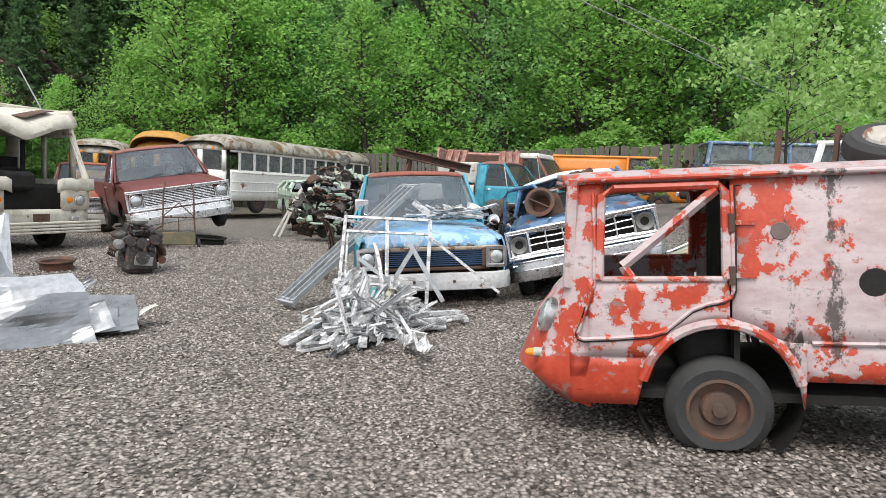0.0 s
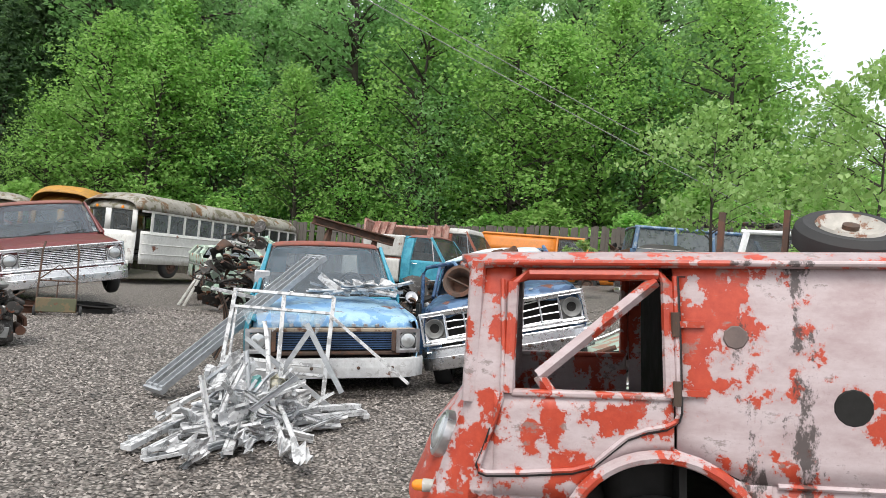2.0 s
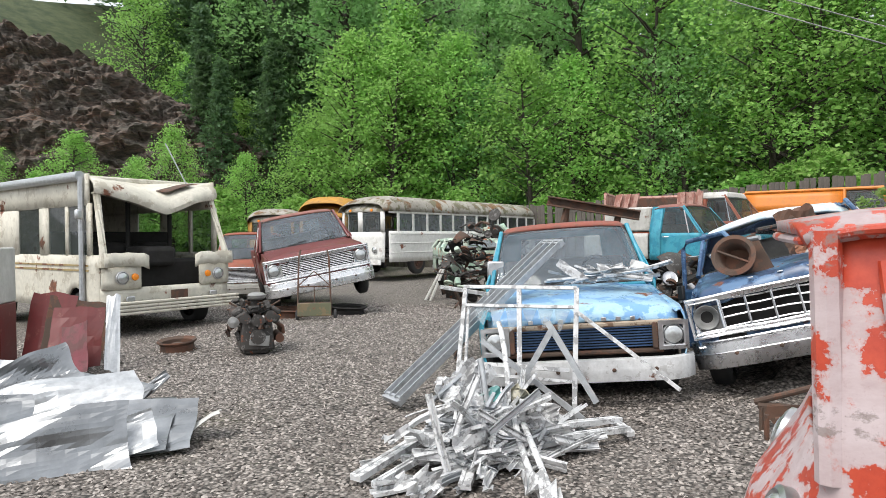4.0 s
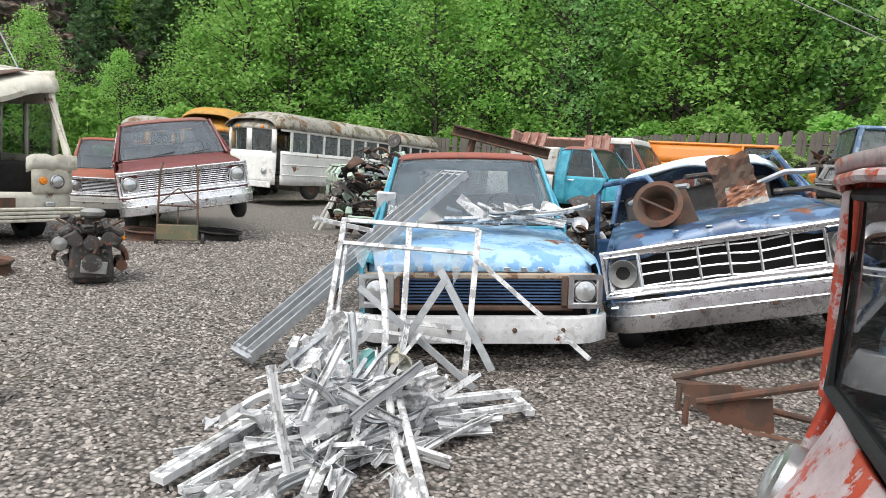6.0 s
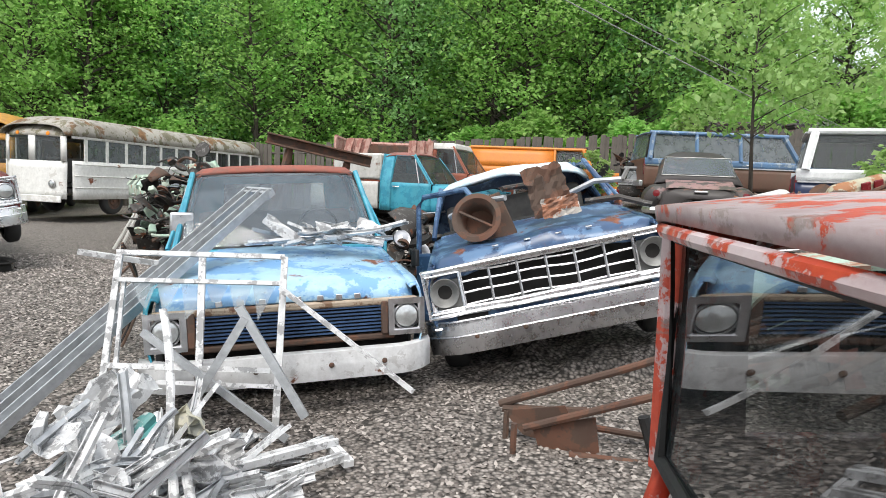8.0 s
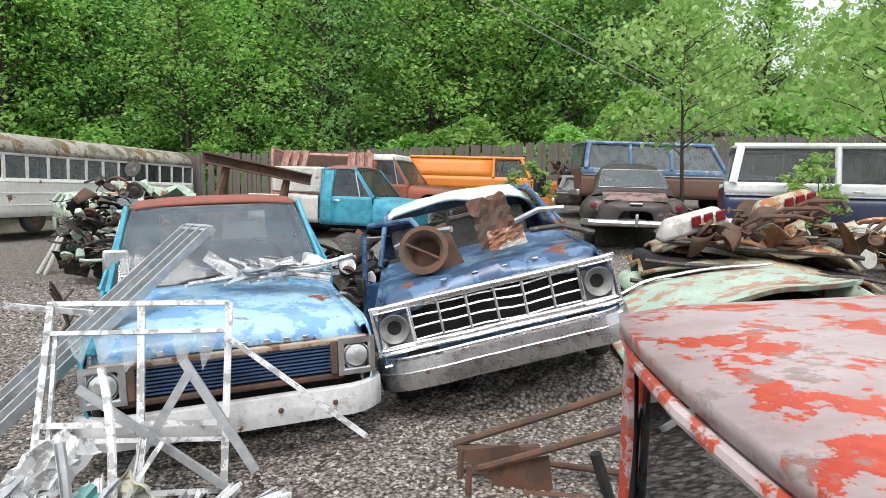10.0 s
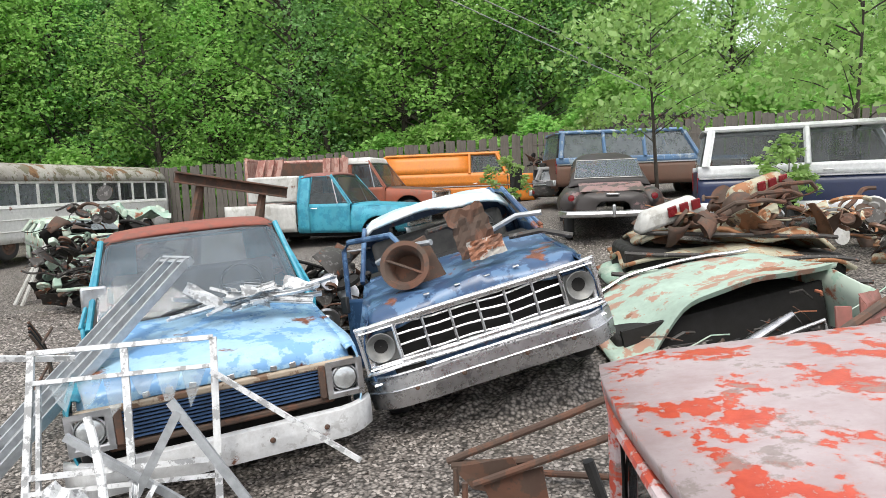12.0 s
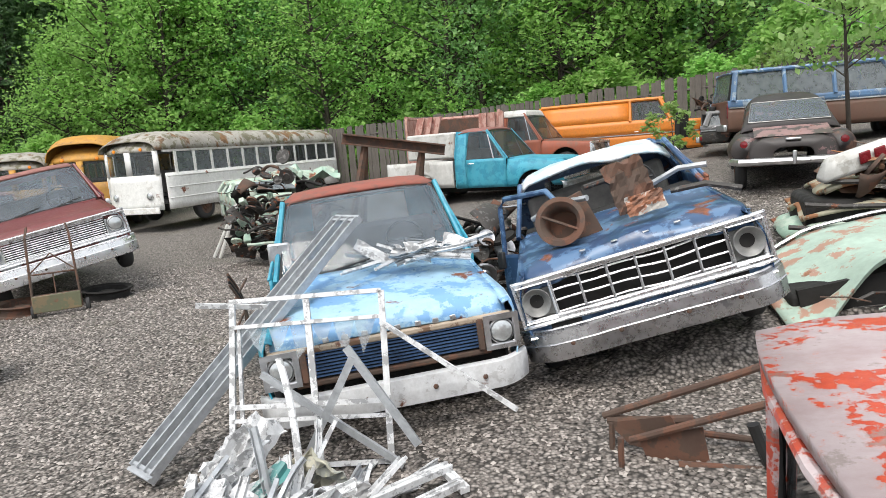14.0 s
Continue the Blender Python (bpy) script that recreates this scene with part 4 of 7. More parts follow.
def sedan(name, m, label, paintwork, L=4.6, W=1.75):
    """A round-backed saloon of about 1950, rear towards -y."""
    t = thing(name, m, label, "car")
    h = W / 2
    prof = [(0.0, 0.72, 0.3), (0.12, 0.86, 0.62), (0.5, 0.97, 0.78), (0.95, 1.02, 0.84), (1.5, 1.04, 0.86), (2.4, 1.04, 0.86), (3.2, 1.0, 0.83), (4.0, 0.95, 0.74), (4.45, 0.85, 0.6), (4.6, 0.7, 0.35)]
    rows = []
    for y, zt, w in prof:
        rows.append([(w * math.copysign(abs(math.cos(a)) ** 0.45, math.cos(a)), y, 0.42 + (zt - 0.42) * math.sin(a) ** 0.5) for a in [math.pi * q / 16 for q in range(17)]])
    part("body", grid(rows), paintwork, t, "", True, 0.03)
    rows = []
    for y, zt, w in [(0.72, 1.0, 0.74), (0.92, 1.22, 0.71), (1.2, 1.44, 0.67), (1.55, 1.58, 0.65), (2.2, 1.62, 0.64), (2.6, 1.55, 0.62)]:
        rows.append([(w * math.copysign(abs(math.cos(a)) ** 0.5, math.cos(a)), y, 0.95 + (zt - 0.95) * math.sin(a) ** 0.6) for a in [math.pi * q / 16 for q in range(17)]])
    part("cabin", grid(rows), paintwork, t, "", True, 0.03)
    part("rear_window", sheet([(-0.6, 0.83, 1.13), (0.6, 0.83, 1.13), (0.54, 1.15, 1.44), (-0.54, 1.15, 1.44)], 6, 0.03), SCREEN, t)
    part("rear_window_trim", tube([(-0.61, 0.81, 1.12), (0.61, 0.81, 1.12), (0.55, 1.14, 1.45), (-0.55, 1.14, 1.45), (-0.61, 0.81, 1.12)], 0.008, n=6), BUCKET, t)
    part("pink_bonnet_patch", grid([[(q * 0.55, y, z + 0.012) for q in frange(-1, 1, 6)] for y, z in ((0.16, 0.87), (0.45, 0.965), (0.72, 1.02))]), paint("pink_primer", (0.38, 0.22, 0.22), (0.06, 0.05, 0.05), 0.46, 0.36), t, "boot lid with faded pink primer")
    for s in (-1, 1):
        part("rear_fender", lathe([(0.001, -0.62), (0.16, -0.55), (0.25, -0.25), (0.27, 0.1), (0.22, 0.45), (0.001, 0.6)], pose(s * (h - 0.2), 0.75, 0.68, 90, 0, 0), n=18), paintwork, t)
        part("tail_lamp", lathe([(0.06, 0), (0.055, 0.03), (0.001, 0.04)], pose(s * (h - 0.17), 0.12, 0.78, 90, 0, 0), n=14), REDLENS, t, "round red tail lamp")
        part("side_window", sheet([(s * 0.66, 1.3, 1.08), (s * 0.66, 2.5, 1.08), (s * 0.6, 2.35, 1.4), (s * 0.6, 1.45, 1.4)], 2), GLASS, t)
        wheel(t, s * (h - 0.15), 0.95, 0.32, 0.33, 0.17, None, s)
        wheel(t, s * (h - 0.15), 3.7, 0.32, 0.33, 0.17, None, s)
    part("bumper", tube([(-h, 0.25, 0.5), (-h + 0.1, -0.05, 0.5), (0, -0.1, 0.5), (h - 0.1, -0.05, 0.5), (h, 0.25, 0.5)], 0.06, n=8), CHROME, t, "tarnished chrome bumper")
    part("bumper_guard", box((0, -0.15, 0.55), (0.06, 0.06, 0.22)), CHROME, t, "", True, 0, 0.02)
    part("boot_handle", box((0, 0.05, 0.83), (0.22, 0.05, 0.04)), CHROME, t, "", True, 0, 0.015)
    return t

# ---- the ground: one sheet, with the hills behind ----


def land_z(x, y):
    z = ground_z(x, y)
    back = max(0.0, y - 40 - 0.25 * max(0, x)) 
    z += 0.16 * back + 0.0022 * back * back if back < 60 else 0.16 * back + 0.0022 * 3600 + 0.3 * (back - 60)
    left = max(0.0, -x - 32 + 0.15 * (y - 20))
    if y > 5:
        z += min(1.0, (y - 5) / 20) * min(22, 0.95 * left)
    return z


ys = sorted(set([round(v, 3) for v in frange(-30, 0, 10) + frange(0, 40, 80) + frange(40, 170, 40)]))
xs = sorted(set([round(v, 3) for v in frange(-160, -40, 24) + frange(-40, 40, 110) + frange(40, 160, 24)]))
rows = [[(x, y, land_z(x, y) + (0.02 * noise.noise(Vector((x * 0.6, y * 0.6, 0))) if y < 38 else 1.5 * noise.noise(Vector((x * 0.07, y * 0.07, 0))))) for x in xs] for y in ys]
m_g, nt, p = nodes_of("gravel_ground")
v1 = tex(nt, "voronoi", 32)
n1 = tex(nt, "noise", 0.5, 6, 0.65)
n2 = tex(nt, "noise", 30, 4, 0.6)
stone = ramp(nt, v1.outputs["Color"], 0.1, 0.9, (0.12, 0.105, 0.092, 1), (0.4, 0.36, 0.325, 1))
# Cell edges go near-black: shade between the stones, painted in.
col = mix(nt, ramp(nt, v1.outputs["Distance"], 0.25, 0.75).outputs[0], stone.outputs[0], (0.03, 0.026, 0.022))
col = mix(nt, ramp(nt, n1.outputs[0], 0.56, 0.76, (0, 0, 0, 1), (0.55, 0.55, 0.55, 1)).outputs[0], col, (0.10, 0.095, 0.05))
# soil and leaf litter take over up the hillsides
sep = nt.nodes.new("ShaderNodeSeparateXYZ")
tc = nt.nodes.new("ShaderNodeTexCoord")
nt.links.new(tc.outputs["Object"], sep.inputs[0])
far = nt.nodes.new("ShaderNodeMapRange")
far.inputs[1].default_value, far.inputs[2].default_value = 36, 42
nt.links.new(sep.outputs[1], far.inputs[0])
lf = nt.nodes.new("ShaderNodeMapRange")
lf.inputs[1].default_value, lf.inputs[2].default_value = -17, -20
nt.links.new(sep.outputs[0], lf.inputs[0])
mxx = nt.nodes.new("ShaderNodeMath")
mxx.operation = "MAXIMUM"
nt.links.new(far.outputs[0], mxx.inputs[0])
nt.links.new(lf.outputs[0], mxx.inputs[1])
rockn = tex(nt, "noise", 0.9, 8, 0.7, (1, 1, 2.5))
soil = mix(nt, ramp(nt, rockn.outputs[0], 0.38, 0.62).outputs[0], (0.025, 0.042, 0.014), (0.07, 0.085, 0.035))
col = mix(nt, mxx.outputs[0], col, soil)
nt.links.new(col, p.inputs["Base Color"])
p.inputs["Roughness"].default_value = 0.8
bump(nt, p, mix(nt, 0.4, v1.outputs["Distance"], n2.outputs[0]), 0.9, 0.02)
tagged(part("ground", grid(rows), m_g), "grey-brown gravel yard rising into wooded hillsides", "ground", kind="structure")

# ---- vehicles in place ----
pickup("blue_pickup_truck", pose(-0.06, 8.6, -0.06, 0, -3.5, 10.2), "faded light blue pickup truck with red roof, scrap on hood", TEAL, REDROOF, BLUE_HOOD, "chevy", WHITE_BUMPER, glass=SCREEN, fender_mats=(TEAL, BLUE_HOOD), head_z=0.69, lens_x=0.81, hood_front=0.93, cowl=1.06, roof_z=1.77, tail=False)
pickup("crushed_blue_pickup_truck", pose(1.94, 8.83, 0.25, 0, -14.5, -8.3), "dark blue crushed pickup truck with caved-in pale roof", NAVY, PALE_ROOF, NAVY, "dodge", BENT_CHROME, head_z=0.8, lens_x=0.8, hood_front=1.02, cowl=1.1, roof_z=1.6, crushed=1.0, lamps_empty=True, screen=False, open_door=True, tail=False)
pickup("maroon_pickup_truck", pose(-5.42, 13.72, 0.3, 0, -10, 36) @ Matrix.Scale(1.06, 4), "maroon pickup truck with a bright grille, raised on loose wheels", MAROON, PINKROOF, MAROON, "dodge_bright", BRIGHT, trim=BRIGHT, glass=SCREEN, head_z=0.8, lens_x=0.79, hood_front=1.0, cowl=1.1, roof_z=1.75)
teal = pickup("teal_pickup_truck", pose(3.47, 19.63, 0.55, 0, 0, 62), "bright teal pickup truck with a white bed behind a faded roof", TEAL, PINKROOF, TEAL, "dodge_bright", CHROME, bed_mat=OLD_WHITE, head_z=0.75, hood_front=1.0, cowl=1.08, roof_z=1.82)
part("bed_canopy", box((0, 3.54, 1.48), (1.7, 1.36, 0.64)), OLD_WHITE, teal, "white box canopy over the bed", True, 0, 0.05)
rw_truck = pickup("red_white_pickup_truck", pose(4.74, 22.64, 0.95, 0, 0, 62), "rusty red pickup truck with a white cab roof", ORANGE_RED, OLD_WHITE, RUST, "dodge_bright", RUST, roof_z=1.85)
part("roof_cap", box((0, 2.4, 1.82), (1.62, 0.98, 0.2), (0, 0, 0), None, 0.86), OLD_WHITE, rw_truck, "thick white painted cab roof", True, 0, 0.06)
pickup("orange_red_pickup_truck", pose(-8.9, 16.6, 0, 0, 0, 36), "faded orange-red pickup truck with a white bumper", ORANGE_RED, ORANGE_RED, ORANGE_RED, "dodge_bright", OLD_WHITE, glass=SCREEN, roof_z=1.75)
bus("white_bus", pose(-9.75, 24.7, 0.22, 0, 0, -20), "old white bus with peeling paint and a mossy roof", BUS_WHITE, MOSSY, 11.2, 2.6, 3.0, 12)
bus("yellow_bus", pose(-11.95, 25.9, 0.1, 0, 0, 10), "faded yellow school bus behind the other vehicles", SCHOOL, SCHOOL, 8.5, 2.35, 3.25)
bus("yellow_bus", pose(-15.4, 27.6, 0.0, 0, 0, 20), "rusty yellow school bus beside the hillside", SCHOOL, MOSSY)
rv("motorhome", pose(-7.22, 11.65, 0, 0, 0, 70.9), "cream motorhome wreck with a torn-open front")
def peeled(name, zones, level, scale, scuff, streaks=(), fade=1.0):
    """Old coachwork: red over pale pink. zones: (y0, y1, z0, z1, bias) in the van's own metres, where more red holds on. streaks: (y, half width, amount) of black mildew."""
    m, nt, p = nodes_of(name)
    tc = nt.nodes.new("ShaderNodeTexCoord")
    sep = nt.nodes.new("ShaderNodeSeparateXYZ")
    nt.links.new(tc.outputs["Object"], sep.inputs[0])

    def calc(op, a, b):
        n = nt.nodes.new("ShaderNodeMath")
        n.operation = op
        for k, v in ((0, a), (1, b)):
            if isinstance(v, (int, float)):
                n.inputs[k].default_value = v
            else:
                nt.links.new(v, n.inputs[k])
        return n.outputs[0]

    def span(axis, lo, hi, soft):
        up, down = nt.nodes.new("ShaderNodeMapRange"), nt.nodes.new("ShaderNodeMapRange")
        up.inputs[1].default_value, up.inputs[2].default_value = lo - soft, lo + soft
        down.inputs[1].default_value, down.inputs[2].default_value = hi + soft, hi - soft
        nt.links.new(sep.outputs[axis], up.inputs[0])
        nt.links.new(sep.outputs[axis], down.inputs[0])
        return calc("MULTIPLY", up.outputs[0], down.outputs[0])

    big = tex(nt, "noise", scale, 9, 0.62)
    chip = tex(nt, "noise", scale * 4.5, 8, 0.7)
    fine = tex(nt, "noise", 55, 6, 0.7)
    wear = tex(nt, "noise", scale * 1.3, 8, 0.68, (1, 0.7, 1.6))
    drip = tex(nt, "noise", 9, 9, 0.7, (1, 1, 0.45))
    v = calc("ADD", big.outputs[0], calc("MULTIPLY", calc("SUBTRACT", chip.outputs[0], 0.5), 0.42))
    for y0, y1, z0, z1, amount in zones:
        v = calc("ADD", v, calc("MULTIPLY", calc("MULTIPLY", span(1, y0, y1, 0.05), span(2, z0, z1, 0.05)), amount))
    bare = mix(nt, ramp(nt, wear.outputs[0], 0.32, 0.66).outputs[0], tuple(fade * c for c in (0.40, 0.30, 0.30)), tuple(fade * c for c in (0.56, 0.475, 0.485)))
    bare = mix(nt, ramp(nt, fine.outputs[0], 0.3, 0.42, (0.3, 0.3, 0.3, 1), (0, 0, 0, 1)).outputs[0], bare, (0.3, 0.2, 0.18))
    coat = mix(nt, ramp(nt, chip.outputs[0], 0.3, 0.7).outputs[0], (0.36, 0.036, 0.018), (0.52, 0.075, 0.035))
    held = ramp(nt, v, level, level + 0.008)
    rim = ramp(nt, v, level - 0.035, level)
    col = mix(nt, rim.outputs[0], bare, mix(nt, 0.45, bare, (0.48, 0.17, 0.13)))
    col = mix(nt, held.outputs[0], col, coat)
    sc = ramp(nt, calc("ADD", wear.outputs[0], calc("MULTIPLY", calc("SUBTRACT", chip.outputs[0], 0.5), 0.4)), scuff, scuff + 0.05)
    col = mix(nt, calc("MULTIPLY", sc.outputs[0], 0.8), col, mix(nt, fine.outputs[0], (0.13, 0.1, 0.09), (0.33, 0.27, 0.25)))
    for y, half, amount in streaks:
        sv = calc("ADD", drip.outputs[0], calc("MULTIPLY", span(1, y - half * 0.4, y + half * 0.4, half * 0.6), amount))
        sk = ramp(nt, calc("ADD", sv, calc("MULTIPLY", calc("SUBTRACT", fine.outputs[0], 0.5), 0.25)), 0.74, 0.8)
        col = mix(nt, calc("MULTIPLY", sk.outputs[0], 0.88), col, (0.045, 0.036, 0.032))
    nt.links.new(col, p.inputs["Base Color"])
    nt.links.new(ramp(nt, held.outputs[0], 0, 1, (0.6, 0.6, 0.6, 1), (0.38, 0.38, 0.38, 1)).outputs[0], p.inputs["Roughness"])
    bump(nt, p, mix(nt, 0.35, held.outputs[0], mix(nt, 0.5, chip.outputs[0], fine.outputs[0])), 0.45, 0.004)
    return m


VAN_SKIN = peeled("peeling_van_skin", ((-0.2, 0.36, 0.2, 1.7, 0.065), (0.3, 1.1, 1.44, 1.75, 0.2), (-0.2, 0.62, 0.1, 0.52, 0.22), (0.45, 1.0, 0.68, 0.84, 0.05), (0.4, 1.06, 0.84, 1.06, 0.05), (1.0, 1.1, 0.85, 1.6, 0.08), (1.14, 1.4, 1.0, 1.56, 0.13), (1.45, 4.0, 0.1, 0.58, 0.12), (0.55, 1.4, 0.3, 0.72, 0.06), (1.5, 4.0, 0.7, 1.5, -0.03)), 0.575, 4.2, 0.6, ((1.56, 0.13, 0.42), (1.34, 0.14, 0.3)))
VAN_ROOF = peeled("peeling_van_roof", ((-0.2, 0.3, 1.0, 2.0, 0.02),), 0.552, 6.2, 0.56, (), 0.76)
micro_van("red_van", pose(0.9, 5.0, 0.0, 0, 0, -102) @ pose(0, 0, 0, 4.6, 0, 0), "small red and pink van with peeling paint and a flat tyre", VAN_SKIN, VAN_SKIN, VAN_SKIN, VAN_ROOF)
wagon("orange_van", pose(8.4, 24.8, ground_z(7, 25) - 0.3, 0, 0, 72), "bright orange panel van with a smashed front", ORANGE, ORANGE, GLASS, 5.0, 2.0, 2.0, 1.35, 0.9, 0.3, 0.8, "van", 4, None, True)
wagon("suburban_wagon", pose(12.5, 20.2, ground_z(10, 21), 0, 0, 80), "blue and white station wagon with a brown lower body", SUB_BLUE, BROWN, DUSTY)
wagon("white_suv", pose(11.45, 12.05, ground_z(9.5, 15) - 0.16, 0, 0, 58), "white and navy two-door utility vehicle in fair condition", SUV_WHITE, SUV_NAVY, GLASS, 4.7, 2.0, 1.85, 1.22, 1.0, 0.35, 1.2, "suv", 2, None, False, SUV_WHITE)
sedan("black_sedan", pose(6.1, 15.0, ground_z(6.3, 16) - 0.02, 0, 0, -22) @ Matrix.Scale(1.06, 4), "rusty black round-backed saloon car with pink primer", BLACKCAR)

# ---- scrap and loose things ----
rnd = random.Random(7)


def strip_mesh(length, w, h, bend, seed):
    """A bent channel-section strip along x."""
    r = random.Random(seed)
    rows = []
    k1, k2 = r.uniform(-1, 1), r.uniform(-1, 1)
    for u in frange(0, 1, 10):
        x = (u - 0.5) * length
        y = bend * length * (k1 * math.sin(u * 3.1) + 0.4 * k2 * math.sin(u * 7))
        z = bend * length * 0.5 * (k2 * math.sin(u * 3.1 + 1) + 0.3 * k1 * math.sin(u * 8))
        tw = k1 * 1.6 * (u - 0.5) * (bend > 0.03)
        row = []
        for a, b in ((-w / 2, h), (-w / 2, 0), (-w * 0.15, 0), (-w * 0.15, h * 0.35), (w * 0.15, h * 0.35), (w * 0.15, 0), (w / 2, 0), (w / 2, h)):
            row.append((x, y + a * math.cos(tw) - b * math.sin(tw), z + a * math.sin(tw) + b * math.cos(tw)))
        rows.append(row)
    return grid(rows)


STRIPS = []
for k in range(9):
    L = (0.5, 0.8, 1.1, 0.6, 0.9, 0.45, 0.7, 1.3, 0.35)[k]
    ob = part("aluminium_strip", strip_mesh(L, (0.045, 0.07, 0.035, 0.028, 0.085)[k % 5], 0.024, (0.02, 0.0, 0.05, 0.12, 0.03)[k % 5], k), (WHITE_ALU, WHITE_ALU, ALU)[k % 3], None, "", False, 0.004)
    tagged(ob, "bent white aluminium window strip in the scrap heap", "scrap metal", "scrap aluminium heap")
    ob.matrix_world = pose(-0.7, 7.2, 0.05 + 0.01 * k, 0, 0, 37 * k)
    STRIPS.append(ob)
for k in range(64):
    # lying along the heap, pointing out over the gravel, or at random
    u, v = rnd.gauss(0, 0.27), rnd.gauss(0, 0.19)
    x, y = -0.52 + 0.6 * u + 0.78 * v, 7.05 + 0.95 * u - 0.5 * v
    hump = max(0.0, 1 - math.hypot((x + 0.85) / 0.7, (y - 7.2) / 0.75))
    z = 0.03 + rnd.random() * (0.07 + 0.3 * hump)
    turn = (rnd.gauss(44, 12), rnd.gauss(72, 18), rnd.gauss(105, 22), rnd.uniform(0, 180))[k % 4]
    copy_thing(STRIPS[k % 9], pose(x, y, z, rnd.uniform(-80, 80), rnd.gauss(0, 9) + 22 * hump * rnd.choice((-1, 1)), turn))
for k in range(14):
    x, y = -0.72 + rnd.gauss(0, 0.2), 7.0 + rnd.gauss(0, 0.26)
    o = copy_thing(STRIPS[(0, 5, 8, 3)[k % 4]], pose(x, y, 0.3 + rnd.uniform(-0.08, 0.14), rnd.uniform(-80, 80), rnd.uniform(-65, 65), rnd.uniform(0, 360)))
for k in range(16):
    x, y = rnd.gauss(0.0, 0.24), rnd.gauss(9.62, 0.13)
    o = copy_thing(STRIPS[(0, 3, 5, 6, 8)[k % 5]], pose(x, y, 1.1 + 0.045 * x + rnd.uniform(0.03, 0.12), rnd.uniform(-60, 60), rnd.uniform(-20, 20), rnd.uniform(-40, 60)))
    tagged(o, "bent white aluminium strip lying on the truck hood", "scrap metal", "scrap on the hood")


def crumpled(name, m, size, amp, seed, mat, label, category="sheet metal", group="", n=14, freq=2.2):
    rows = []
    for i in range(n + 1):
        row = []
        for j in range(n + 1):
            u, v = (i / n - 0.5), (j / n - 0.5)
            q = Vector((u * freq * 2, v * freq * 2, seed * 3.7))
            wv = u * freq * 1.7 + 1.1 * noise.noise(q * 0.6) + v * 0.9 * math.sin(seed * 2.1) + seed * 0.37
            f = abs((wv * 0.42 % 1.0) - 0.5) * 1.6 + 1.0 * abs(noise.noise(q * 0.9)) + 0.35 * abs(noise.noise(q * 2.3))
            row.append((u * size[0] * (1 + 0.1 * noise.noise(q * 1.5)), v * size[1] * (1 + 0.12 * noise.noise(q * 1.9)), amp * f))
        rows.append(row)
    ob = part(name, grid(rows), mat, None, "", False, 0.004)
    ob.matrix_world = m
    return tagged(ob, label, category, group)


for k, (x, y, sx, sy, rz) in enumerate(((0.1, 9.55, 0.3, 0.14, 20), (-0.1, 9.65, 0.22, 0.12, 70), (0.38, 9.6, 0.2, 0.16, -30), (-0.35, 9.6, 0.34, 0.1, 10))):
    crumpled("torn_sheet", pose(x, y, 1.17 + 0.045 * x, 25, 30 * (k % 2), rz), (sx, sy), 0.1, k + 11, WHITE_ALU, "torn white aluminium sheet lying on the truck hood", "scrap metal", "scrap on the hood", 5, 0.6)
for k, (x, y, z, sx, sy, rx, ry, rz) in enumerate(((-0.95, 7.75, 0.3, 0.5, 0.24, 20, -25, 60), (-1.05, 7.35, 0.28, 0.34, 0.2, 50, 10, 110), (-0.55, 7.55, 0.22, 0.42, 0.25, 60, 20, 150), (-0.7, 6.85, 0.15, 0.6, 0.16, 40, 10, 70), (-1.0, 6.75, 0.12, 0.7, 0.14, 10, 12, 60), (-0.92, 7.5, 0.42, 0.34, 0.2, 35, -30, 50), (-1.0, 7.15, 0.34, 0.24, 0.24, 20, 30, 20), (-0.8, 7.05, 0.3, 0.2, 0.3, 60, 30, 80), (-0.35, 7.3, 0.24, 0.3, 0.2, 70, 10, 30), (-0.55, 6.35, 0.08, 0.5, 0.13, 35, 8, 110), (-0.15, 6.2, 0.05, 0.55, 0.1, 20, 5, 120), (-0.85, 6.1, 0.07, 0.4, 0.16, 40, 12, 75))):
    crumpled("torn_sheet", pose(x, y, z, rx, ry, rz), (sx, sy), 0.12, k + 31, WHITE_ALU if k != 2 else paint("cream_sheet", (0.62, 0.6, 0.47), (0.4, 0.42, 0.38), 0.45, 0.3), "torn pale sheet in the aluminium scrap heap", "scrap metal", "scrap aluminium heap", 8)
crumpled("teal_sheet", pose(-0.78, 7.35, 0.3, 60, -20, 50), (0.4, 0.1), 0.05, 77, paint("teal_sheet_paint", (0.05, 0.3, 0.3), (0.5, 0.6, 0.6), 0.45, 0.2), "teal painted strip in the aluminium scrap heap", "scrap metal", "scrap aluminium heap", 6)


def bar(name, a, b, w, d, mat, parent=None, label="", up=(0, 0, 1)):
    """A square-section bar from a to b with a shallow groove along its face."""
    a, b = Vector(a), Vector(b)
    ax = (b - a).normalized()
    u = ax.cross(Vector(up)).normalized()
    v = u.cross(ax)
    prof = [(-w / 2, -d / 2), (w / 2, -d / 2), (w / 2, d / 2), (w * 0.18, d / 2), (w * 0.15, d * 0.3), (-w * 0.15, d * 0.3), (-w * 0.18, d / 2), (-w / 2, d / 2)]
    return part(name, grid([[p + u * q[0] + v * q[1] for q in prof] for p in (a, b)], None, True, True), mat, parent, label, False)


